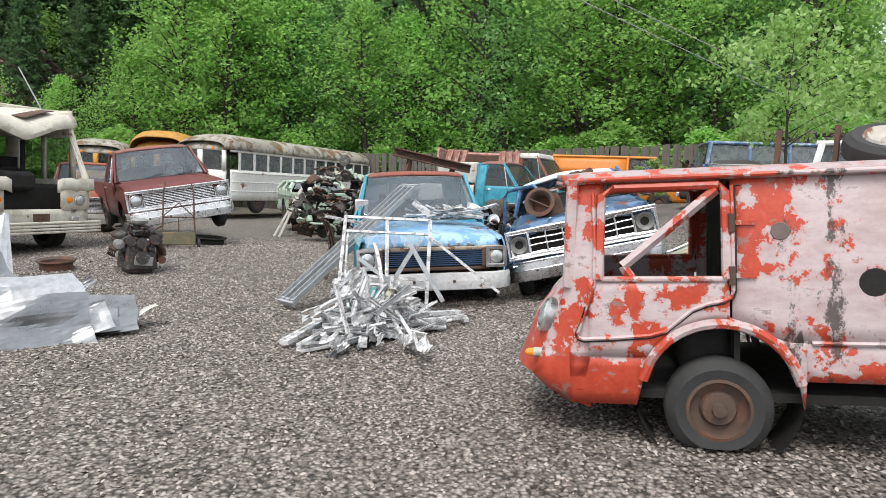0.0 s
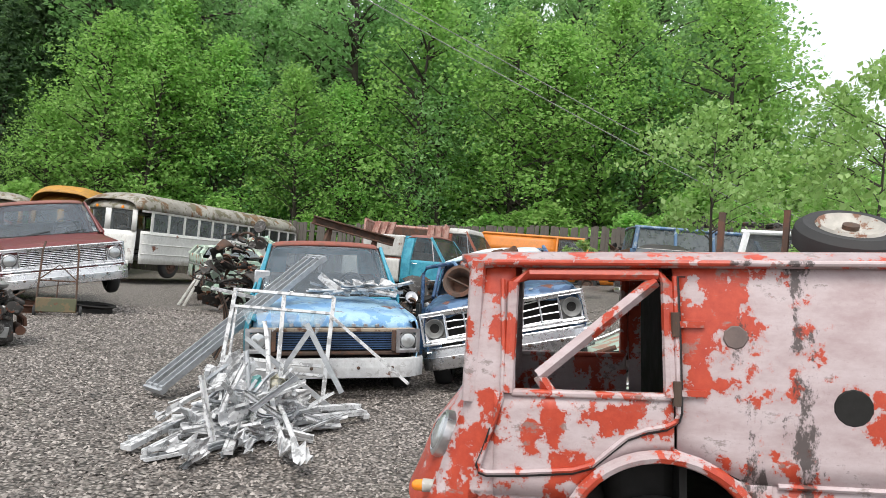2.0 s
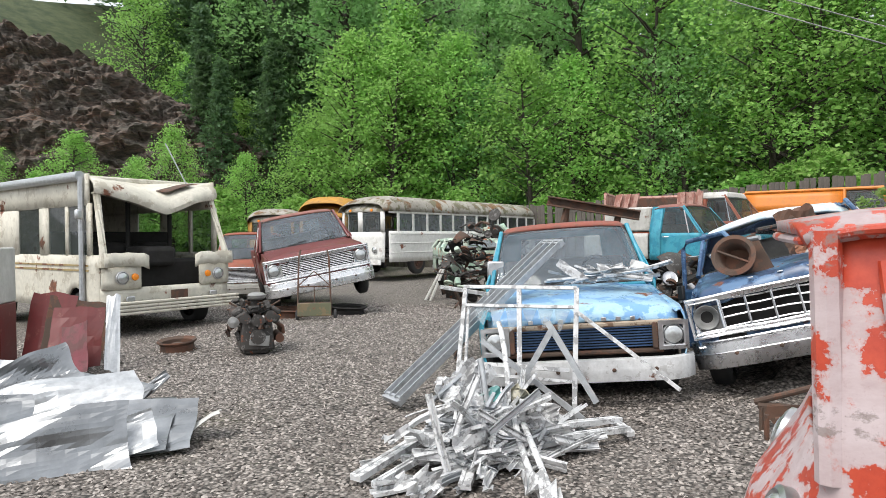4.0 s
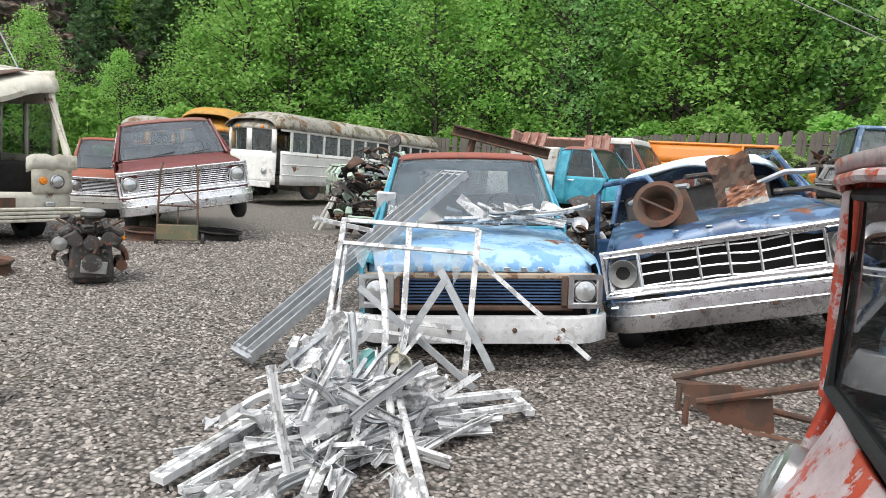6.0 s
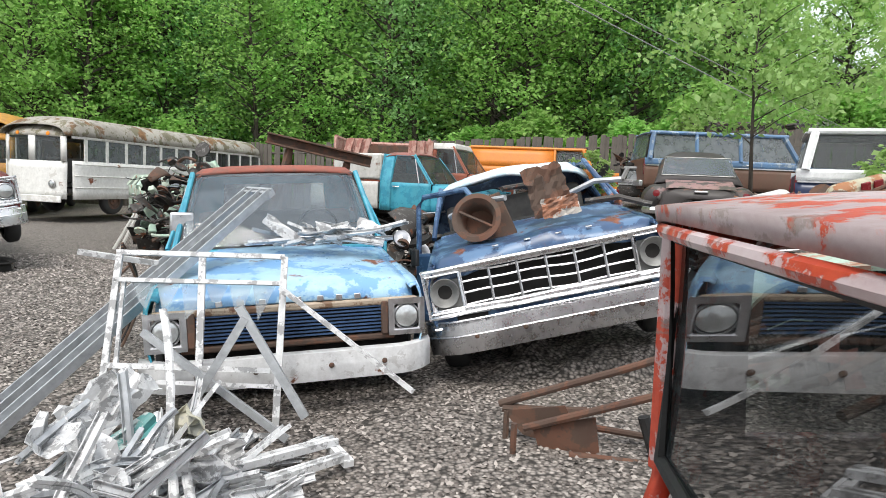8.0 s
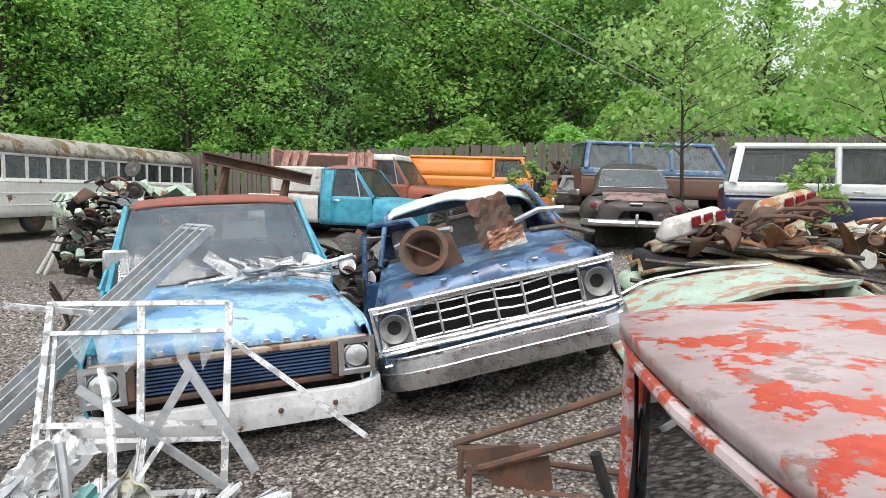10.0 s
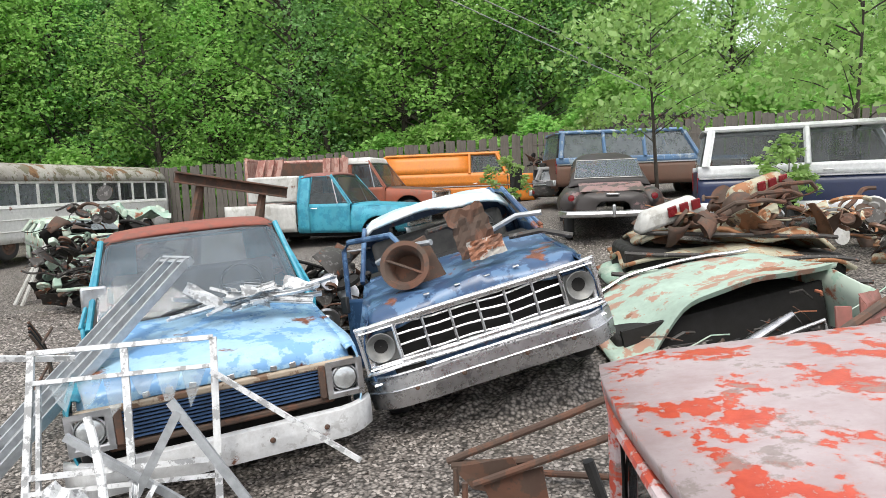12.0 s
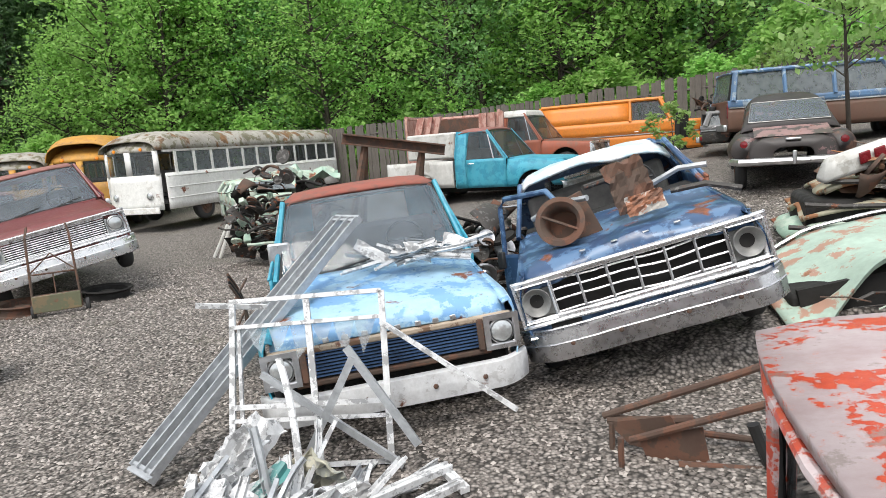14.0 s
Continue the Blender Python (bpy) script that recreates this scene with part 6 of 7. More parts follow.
part("fallen_bar", tube([(-0.92, 0.06, 0.34), (-0.55, -0.02, 0.43), (-0.1, 0.02, 0.5), (0.35, 0.06, 0.63)], [0.03, 0.045, 0.05, 0.03], n=8, flat=0.7), BENT_CHROME, mc, "buckled grey bumper bar")
part("lamp_panel", grid([[(x, -0.02 + 0.05 * (abs(x + 0.75) / 0.3) ** 2 + 0.02 * noise.noise(Vector((x * 4, z * 4, 2))), z) for x in frange(-1.05, -0.42, 8)] for z in frange(0.0, 0.34, 5)]), MINT, mc, "pale green headlamp panel", True, 0.02)
sp = part("slot_panel", grid([[(x, 0.08 + 0.03 * noise.noise(Vector((x * 3, z * 3, 6))), z + 0.1 * (x + 0.2)) for x in frange(-0.42, 0.62, 10)] for z in frange(0.12, 0.42, 4)]), ENGINE, mc, "dark grille panel", True, 0.015)
part("slot_rim", tube([(-0.4, 0.04, 0.42), (0.1, 0.03, 0.47), (0.6, 0.04, 0.52), (0.62, 0.05, 0.34)], 0.014, n=6), BRIGHT, sp)
for k in range(11):
    x = -0.36 + 0.085 * k
    # Near-black blocks draw the shaded slots.
    part("grille_slot", box((x, 0.045, 0.29 + 0.1 * (x + 0.2)), (0.042, 0.05, 0.24), (8, -6, 0)), DARK, sp, "", True, 0, 0.008)
for x, w in ((-0.14, 0.15), (0.72, 0.14), (0.95, 0.16)):
    part("primer_bracket", box((x, -0.02, 0.42 + 0.1 * x), (w, 0.03, 0.24), (-12, 14, 0)), PINKROOF, mc, "faded pink bracket", True, 0, 0.008)
    part("teal_scrape", box((x + 0.02, -0.042, 0.36 + 0.1 * x), (w * 0.6, 0.008, 0.09), (-12, 14, 0)), paint("scraped_teal", (0.16, 0.3, 0.32), (0.4, 0.2, 0.18), 0.5, 0.36), mc, "scraped blue-green paint", False)
headlamp(mc, -0.76, -0.045, 0.17, 0.1, True)
part("headlamp_rim", lathe([(0.1, 0.0), (0.115, 0.025), (0.14, 0.02), (0.145, -0.02)], pose(-0.76, -0.03, 0.17, 90, 0, 0)), MINT, mc)
for s in (-1, 1):
    part("fender", panel(frange(0.0, 1.9, 12), lambda y: 0.0, lambda y, s=s: lid(s * 1.05, max(0.5, y)) - 0.04 - 0.25 * max(0, 0.5 - y), lambda y, z, s=s: s * (1.04 + 0.05 * noise.noise(Vector((y * 2, z * 4, s)))), 4), MINT, mc, "", True, 0.02)
r = random.Random(77)
for k in range(26):
    x0, y0, z0 = r.uniform(-0.6, 0.9), r.uniform(-0.02, 0.55), r.uniform(0.3, 0.6)
    e = (x0 + r.uniform(-0.4, 0.4), y0 + r.uniform(-0.12, 0.1), z0 + r.uniform(-0.25, 0.12))
    part("torn_strip", tube([(x0, y0, z0), ((x0 + e[0]) / 2, (y0 + e[1]) / 2 - 0.04, (z0 + e[2]) / 2 + r.uniform(-0.04, 0.06)), e], r.choice((0.006, 0.009, 0.016)), n=5), (RUST, ENGINE, MINT, SEAL)[k % 4], mc)
# Near-black blocks fill the hollow with shade under the hood.
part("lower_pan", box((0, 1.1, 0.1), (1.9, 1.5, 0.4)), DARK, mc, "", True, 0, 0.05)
part("engine_bay", box((0.02, 1.25, 0.42), (1.96, 1.25, 0.42)), DARK, mc, "near-black block giving the shade under the hood", True, 0, 0.04)
for k, (a, b, mt) in enumerate((((3.0, 7.5, 0.62), (5.3, 8.35, 1.15), RUST), ((3.05, 7.4, 0.45), (5.5, 8.1, 0.98), RUST), ((3.1, 8.0, 0.4), (5.6, 8.3, 0.9), ENGINE))):
    tagged(part("steel_rail", tube([a, Vector(a).lerp(Vector(b), 0.5) + Vector((0, 0, 0.03)), b], 0.035, n=7), mt), "long rusty rail leaning across the crushed car", "steel rail", "rails on the crushed car")
crumpled("pink_plate", pose(3.35, 7.75, 0.62, 70, 0, 20), (0.2, 0.24), 0.02, 5, PINKROOF, "faded pink plate bolted across the rails", "plate", "", 5)
crumpled("pink_plate", pose(4.6, 8.15, 1.0, 60, 0, 20), (0.3, 0.2), 0.02, 6, PINKROOF, "faded pink plate bolted across the rails", "plate", "", 5)

# flattened cars with rusted parts on top
gz = ground_z(6.3, 11.6)
fc = thing("flattened_car", pose(5.85, 11.7, gz - 0.1, 0, 3, -20), "flattened cream and rust car body piled with scrap", "crushed car")
FLAT = paint("cream_rust_flat", (0.55, 0.52, 0.38), (0.4, 0.16, 0.06), 0.47, 0.4, (0.28, 0.11, 0.04), gloss=0.6, scale=1.8)
for k, (z, sx, sy) in enumerate(((0.25, 3.0, 1.7), (0.5, 2.7, 1.6), (0.75, 2.3, 1.35))):
    rows = [[(sx * (a - 0.5) * (1 + 0.06 * noise.noise(Vector((a * 4, b * 4, k)))), sy * (b - 0.5) * (1 + 0.08 * noise.noise(Vector((a * 3, b * 5, k + 5)))), z + 0.16 * noise.noise(Vector((a * 3.5, b * 3, k * 2.2))) - 0.16 * (abs(a - 0.5) * 2) ** 5) for a in frange(0, 1, 22)] for b in frange(0, 1, 14)]
    part("flattened_shell", grid(rows), (MINT, FLAT, FLAT)[k], fc, "", True, 0.05)
    part("folded_edge", tube([(sx * (a - 0.5), -sy * 0.5, z - 0.02 + 0.05 * noise.noise(Vector((a * 4, k, 1)))) for a in frange(0, 1, 14)], 0.03, n=6), ENGINE, fc)
# Near-black core puts shade between the flattened shells.
part("crushed_core", box((0, 0, 0.28), (2.6, 1.4, 0.5)), DARK, fc, "", True, 0, 0.08)
for k, (x, y, z) in enumerate(((-0.8, -0.55, 0.98), (0.45, 0.1, 1.3))):
    pod = part("tail_lamp_pod", box((x, y, z), (1.0, 0.26, 0.26), (8, -18, 20), None, 0.72), FLAT if k else OLD_WHITE, fc, "dented white tail lamp pod", True, 0, 0.07)
    for q in range(3):
        part("lamp_window", box((x + 0.02 + 0.15 * q, y - 0.14 + 0.055 * q, z + 0.02 + 0.048 * q), (0.12, 0.03, 0.13), (8, -18, 20)), REDLENS, pod, "", True, 0, 0.01)
axle = thing("rusty_axle", pose(6.0, 11.35, gz + 0.95, 0, -14, 12), "rust-brown truck axle with its differential on the flattened car", "axle")
part("axle_tube", tube([(-0.75, 0, 0), (-0.2, 0, 0.02), (0.75, 0, 0)], 0.055, n=10), RUST, axle)
part("differential", lathe([(0.001, -0.2), (0.12, -0.17), (0.2, -0.05), (0.2, 0.05), (0.13, 0.17), (0.001, 0.22)], pose(-0.1, 0, 0.02, 90, 0, 0), n=16), RUST, axle)
for a in (-0.75, 0.75):
    part("brake_drum", lathe([(0.001, -0.05), (0.15, -0.05), (0.16, 0.06), (0.06, 0.08), (0.001, 0.09)], pose(a, 0, 0, 0, 90, 0), n=18), RUST, axle)
for k in range(3):
    part("link_arm", tube([(-0.6 + 0.35 * k, -0.1, 0.1), (-0.5 + 0.4 * k, -0.3, 0.2), (-0.1 + 0.4 * k, -0.42, 0.12), (0.15 + 0.3 * k, -0.45, 0.02)], 0.028, n=7), RUST, axle)
junk_heap("scrap_heap", pose(6.2, 11.5, gz + 0.62, 0, 0, -20), (2.5, 1.4, 0.6), 110, 5, [RUST, RUST, paint("brown_iron", (0.12, 0.055, 0.03), (0.2, 0.09, 0.05), 0.5, 0.3), FLAT], "tangled rusted axles and pipes on the flattened car")
junk_heap("scrap_heap", pose(8.4, 11.6, ground_z(8.4, 11.6), 0, 0, 10), (1.4, 1.2, 0.8), 50, 8, [RUST, FLAT, ENGINE, OLD_WHITE], "mixed rusty panels and strips beside the flattened car")
# between the two blue trucks, and the wrecks behind them
junk_heap("scrap_heap", pose(0.75, 11.6, 0.45, 0, 0, 0), (1.1, 1.5, 1.0), 150, 12, [ENGINE, CHROME, DARK, ENGINE, RUST], "dark engine and wiring between the blue trucks")
junk_heap("scrap_heap", pose(-2.9, 16.6, 0.25, 0, 0, 10), (2.0, 1.5, 2.1), 260, 14, [ENGINE, DARK, ENGINE, RUST, MINT, DARK], "dark tangled engine parts behind the blue truck")
gw = wagon("green_wreck", pose(-3.55, 18.6, 0.2, 0, 0, 25), "stripped light green truck wreck behind the scrap", MINT, MINT, DUSTY, 3.6, 1.7, 1.35, 1.1, 0.8, 0.3, 1.2, "wreck", 2)
crumpled("mint_hood", pose(-2.5, 17.0, 1.55, 10, 8, 20), (1.3, 1.0), 0.25, 41, MINT, "dented mint green hood on the scrap", "car hood", "", 10)
for k, (x, y, h) in enumerate(((-4.25, 18.4, 1.6), (-4.45, 18.6, 1.3))):
    tagged(bar("leaning_board", (x - 0.5, y - 0.4, 0.0), (x + 0.1, y, h), 0.14, 0.03, OLD_WHITE), "white board leaning on the green wreck", "board", "leaning boards")
# bent rods beside the blue truck
rk = thing("bent_rod_rack", pose(-1.72, 10.35, 0.0, 0, 0, 60), "rusty rack of curved rods beside the truck", "metal rack")
for k in range(5):
    part("curved_rod", tube([(-0.35 + 0.1 * k + 0.3 * math.sin(a) * 0.6, 0.12 * k - 0.2, 0.1 + 0.85 * (a / 3.1)) for a in frange(0, 3.1, 12)], 0.013, n=6), DARK if k % 2 else RUST, rk)
for z in (0.25, 0.5, 0.75):
    part("cross_rod", tube([(-0.4, -0.25, z), (0.35, 0.35, z + 0.08)], 0.014, n=6), RUST, rk)
tm = thing("wing_mirror", pose(-1.25, 10.05, 1.08, 0, 0, 12), "square chrome mirror on the blue truck's side", "mirror")
part("mirror_head", box((0, 0, 0.1), (0.2, 0.05, 0.22)), CHROME, tm, "", True, 0, 0.02)
part("mirror_arm", tube([(0, 0.02, 0.1), (0.2, 0.1, -0.02)], 0.012, n=6), RUST, tm)

# rusty beam on trestle legs
ib = thing("steel_beam", pose(-0.95, 15.6, -0.02, 0, 10.5, 3), "rusty steel beam resting on trestle legs", "steel beam")
for z, w2 in ((2.28, 0.3), (2.12, 0.3)):
    part("flange", box((0, 0, z), (1.8, w2, 0.03)), RUST, ib, "", True, 0, 0.006)
part("web", box((0, 0, 2.2), (1.8, 0.03, 0.14)), RUST, ib, "", False)
for x in (-0.5, 0.5):
    for s in (-1, 1):
        part("leg", tube([(x, 0, 2.12), (x + 0.12 * s, 0.5 * s, 0.0)], 0.06, n=4), RUST, ib)
# rusty dump body
db = thing("dump_body", pose(0.75, 24.0, ground_z(0.3, 24) + 0.75, 0, 0, -8) @ Matrix.Scale(0.68, 4, (1, 0, 0)), "rusty red steel dump body with ribbed sides", "dump body")
part("floor_plate", box((0, 0, 0.05), (3.9, 2.6, 0.08)), RUST, db, "", False)
part("front_wall", box((0, 1.3, 0.75), (3.9, 0.08, 1.4)), RUST, db, "", True, 0, 0.02)
DUMP = paint("dump_red", (0.4, 0.18, 0.145), (0.5, 0.3, 0.25), 0.5, 0.3, gloss=0.7, dirt=0.2)
for s in (-1, 1):
    part("side_wall", box((s * 1.95, 0, 0.7), (0.1, 2.7, 1.35)), DUMP, db, "", True, 0, 0.02)
    # slanted end plate with upright ribs, leaning in towards the opening
    lean = lambda x, z, s=s: x + (0.55 * (z / 1.4) if s < 0 else 0.12 * (z / 1.4))
    x0 = -2.0 if s < 0 else 1.0
    part("end_plate", grid([[(lean(x, z), -1.32, z) for x in (x0, x0 + 0.95)] for z in (0.0, 1.4)]), DUMP, db, "", False, 0.05)
    for k in range(3):
        c = x0 + 0.12 + 0.35 * k
        part("end_rib", grid([[(lean(c + d, z), -1.34 - q, z) for d, q in ((0, 0), (0.02, 0.1), (0.2, 0.1), (0.22, 0))] for z in (0.02, 1.4)], None, False), DUMP, db, "", False, 0.012)
part("top_rail", tube([(-1.95, -1.3, 1.42), (-1.95, 1.3, 1.42), (1.95, 1.3, 1.42), (1.95, -1.3, 1.42)], 0.07, n=6), DUMP, db)
part("chassis", box((0, 0, -0.5), (1.2, 2.4, 1.0)), DARK, db, "", False)
# grey wreck and drums near the fence
gwk = wagon("grey_wreck", pose(9.6, 20.6, ground_z(8.5, 21.5) - 0.15, 0, 0, 60), "grey wrecked car front with a broken grille", plain("grey_wreck_paint", (0.2, 0.2, 0.2), 0.5), ENGINE, DUSTY, 2.6, 1.7, 1.2, 0.85, 0.7, 0.3, 1.2, "wreck", 1)
junk_heap("scrap_heap", pose(8.6, 23.4, ground_z(8.6, 23.4) + 0.9, 0, 0, 20), (2.6, 0.9, 0.8), 30, 21, [RUST, DARK], "rusty drums and pipes near the fence")
rkb = thing("engine_rack", pose(12.7, 25.2, ground_z(12.7, 25.2), 0, 0, 70), "steel rack holding a row of dark engines", "storage rack")
part("shelf", box((0, 0, 1.75), (0.9, 4.2, 0.08)), DARK, rkb, "", False)
for a in (-0.4, 0.4):
    for b in (-2.0, 2.0):
        part("post", tube([(a, b, 0), (a, b, 1.75)], 0.05, n=6), RUST, rkb)
for k in range(5):
    d = k - 2
    e = engine(pose(12.7 - 0.94 * 0.85 * d, 25.2 + 0.34 * 0.85 * d, ground_z(12.7, 25.2) + 1.79, 0, 0, 40 * k), "dark grimy engine standing on the rack")
    e["group"] = "engines on the rack"
# two steel posts and a wheel on the small van's roof
for x, y, hgt in ((2.4, 5.2, 2.0), (2.75, 5.12, 2.04)):
    tagged(part("steel_post", tube([(x, y, 1.68), (x, y, hgt)], 0.022, n=4), RUST), "short rusty steel post on the van roof", "steel post", "steel posts")
sw = thing("roof_wheel", pose(3.02, 4.98, 1.82, 24, -10, 0) @ Matrix.Scale(0.85, 4), "black tyre on a white rusty rim lying on the van roof", "wheel")
part("tyre", lathe([(0.2, 0), (0.28, -0.01), (0.325, 0.03), (0.335, 0.09), (0.325, 0.15), (0.28, 0.19), (0.2, 0.18)], Matrix(), n=32), RUBBER, sw)
part("rim", lathe([(0.21, 0.18), (0.2, 0.2), (0.17, 0.15), (0.1, 0.12), (0.07, 0.16), (0.05, 0.16)], Matrix(), n=28), paint("white_rust_rim", (0.65, 0.62, 0.56), (0.3, 0.12, 0.06), 0.42, 0.36), sw, "white steel rim with rust stains")
part("hub", lathe([(0.05, 0.1), (0.05, 0.19), (0.001, 0.2)], Matrix(), n=16), RUST, sw)

# ---- fence ----
fpts = [(-16.0, 37.5), (-4.1, 34.8), (3.0, 31.0), (9.2, 27.5), (17.0, 21.5), (24.0, 15.0), (28.0, 9.0)]
fence = tagged(new("fence"), "weathered grey board fence behind the yard", "fence", kind="structure")
PLANKS = [box((0, 0, 0.5), (0.19, 0.025, 1.0)) for _ in range(1)]
me_plank = bpy.data.meshes.new("board")
PLANKS[0].to_mesh(me_plank)
me_plank.materials.append(WOOD)
for (xa, ya), (xb, yb) in zip(fpts, fpts[1:]):
    d = math.hypot(xb - xa, yb - ya)
    n = int(d / 0.21)
    ang = math.degrees(math.atan2(yb - ya, xb - xa))
    for k in range(n):
        u = (k + 0.5) / n
        x, y = xa + (xb - xa) * u, ya + (yb - ya) * u
        zt = 3.35 + 0.045 * max(-3, min(13, x)) + rnd.uniform(-0.05, 0.05)
        zb = land_z(x, y) - 0.1
        o = new("board", me_plank)
        o.parent = fence
        o.matrix_basis = pose(x, y, zb, rnd.uniform(-1, 1), rnd.uniform(-1.5, 1.5), ang) @ Matrix.Diagonal((1, 1, zt - zb, 1))
    part("fence_rail", tube([(xa, ya + 0.06, 2.9 + 0.045 * max(-3, min(13, xa))), (xb, yb + 0.06, 2.9 + 0.045 * max(-3, min(13, xb)))], 0.05, n=4), WOOD, fence)

# ---- woods ----


def leaf_material(name, a, b, through_col):
    m, nt, p = nodes_of(name)
    geo = nt.nodes.new("ShaderNodeNewGeometry")
    oi = nt.nodes.new("ShaderNodeObjectInfo")
    r = ramp(nt, geo.outputs["Random Per Island"], 0.0, 1.0, (*a, 1), (*b, 1))
    hsv = nt.nodes.new("ShaderNodeHueSaturation")
    mr = nt.nodes.new("ShaderNodeMapRange")
    mr.inputs[3].default_value, mr.inputs[4].default_value = 0.7, 1.25
    nt.links.new(oi.outputs["Random"], mr.inputs[0])
    nt.links.new(mr.outputs[0], hsv.inputs["Value"])
    mh = nt.nodes.new("ShaderNodeMapRange")
    mh.inputs[3].default_value, mh.inputs[4].default_value = 0.485, 0.515
    nt.links.new(oi.outputs["Random"], mh.inputs[0])
    nt.links.new(mh.outputs[0], hsv.inputs["Hue"])
    nt.links.new(r.outputs[0], hsv.inputs["Color"])
    nt.links.new(hsv.outputs[0], p.inputs["Base Color"])
    p.inputs["Roughness"].default_value = 0.7
    tl = nt.nodes.new("ShaderNodeBsdfTranslucent")
    tl.inputs[0].default_value = (*through_col, 1)
    mx = nt.nodes.new("ShaderNodeMixShader")
    mx.inputs[0].default_value = 0.44
    nt.links.new(p.outputs[0], mx.inputs[1])
    nt.links.new(tl.outputs[0], mx.inputs[2])
    nt.links.new(mx.outputs[0], nt.nodes["Material Output"].inputs[0])
    return m


LEAF = leaf_material("maple_leaves", (0.08, 0.19, 0.03), (0.32, 0.52, 0.14), (0.4, 0.7, 0.18))
LEAF_DEEP = leaf_material("alder_leaves", (0.06, 0.15, 0.045), (0.26, 0.44, 0.17), (0.34, 0.62, 0.21))
LEAF_PALE = leaf_material("sapling_leaves", (0.16, 0.27, 0.07), (0.34, 0.46, 0.18), (0.35, 0.55, 0.15))
NEEDLE = leaf_material("fir_needles", (0.04, 0.09, 0.045), (0.13, 0.22, 0.1), (0.12, 0.22, 0.08))
BARK = plain("dark_bark", (0.05, 0.04, 0.032), 0.95, 0, 0.4, 5, 0.6)


def leaves_mesh(name, centres, sizes, per, spread, leaf, seed, mat, droop=0.3, long=1.5):
    """Leaf blades, each a folded four-cornered blade, scattered in clumps round the centres."""
    g = np.random.default_rng(seed)
    c = np.repeat(np.array(centres), per, axis=0)
    sz = np.repeat(np.array(sizes), per)
    n = len(c)
    off = g.normal(size=(n, 3))
    off /= np.linalg.norm(off, axis=1)[:, None]
    off *= (g.random(n) ** 0.45 * spread * sz)[:, None]
    off[:, 2] *= 0.6
    c = c + off
    d = g.normal(size=(n, 3))
    d[:, 2] = d[:, 2] * 0.5 - droop
    d /= np.linalg.norm(d, axis=1)[:, None]
    up = g.normal(size=(n, 3)) * 0.55 + np.array([0, 0, 1.0])
    s = np.cross(d, up)
    s /= np.linalg.norm(s, axis=1)[:, None] + 1e-9
    ln = leaf * g.uniform(0.6, 1.35, n)[:, None]
    w = ln / long
    nn = np.cross(s, d)
    v = np.stack([c - d * ln * 0.5, c + s * w * 0.5 + nn * w * 0.15, c + d * ln * 0.5, c - s * w * 0.5 + nn * w * 0.15], axis=1).reshape(-1, 3)
    me = bpy.data.meshes.new(name)
    me.vertices.add(n * 4)
    me.vertices.foreach_set("co", v.ravel())
    me.loops.add(n * 4)
    me.loops.foreach_set("vertex_index", np.arange(n * 4))
    me.polygons.add(n)
    me.polygons.foreach_set("loop_start", np.arange(0, n * 4, 4))
    me.update(calc_edges=True)
    me.materials.append(mat)
    return me


def tree(name, height, radius, leaf, clumps, per, mat, seed, label, low=0.25, droop=0.3, lean=0.0, trunk_r=None):
    r = random.Random(seed)
    t = thing(name, Matrix(), label, "tree", "trees of the wood" if height > 6 else "")
    tr = trunk_r or height * 0.013
    wig = lambda z: (0.02 * height * math.sin(z / height * 4 + seed), 0.02 * height * math.cos(z / height * 3 + seed))
    pts = [(*wig(z), z) for z in frange(0, height * 0.92, 10)]
    bm = tube([(p[0] + lean * p[2], p[1], p[2]) for p in pts], [tr * (1.15 - q / 10) for q in range(11)], n=8)
    centres, sizes = [], []
    for k in range(clumps):
        u = low + (1 - low) * (k + r.random()) / clumps
        a = r.uniform(0, 6.283)
        prof = math.sin(min(1.0, (u - low) / (1 - low) * 0.92 + 0.12) * math.pi) ** 0.7
        R = radius * prof * r.uniform(0.35, 1.05)
        z = height * u
        bx, by = wig(z)
        e = (bx + R * math.cos(a) + lean * z, by + R * math.sin(a), z + 0.12 * R)
        centres.append(e)
        sizes.append(r.uniform(0.7, 1.3))
        if k % 3 == 0:
            z0 = max(0.1 * height, z - 0.35 * R)
            b0 = wig(z0)
            tube([(b0[0] + lean * z0, b0[1], z0), ((b0[0] + e[0]) / 2 + lean * z0 * 0.5, (b0[1] + e[1]) / 2, (z0 + e[2]) / 2 + 0.05 * R), e], [tr * 0.35, tr * 0.22, tr * 0.06], bm, 5)
    part("trunk", bm, BARK, t)
    o = new("crown", leaves_mesh("crown", centres, sizes, per, radius * 0.3, leaf, seed, mat, droop))
    o.parent = t
    return t


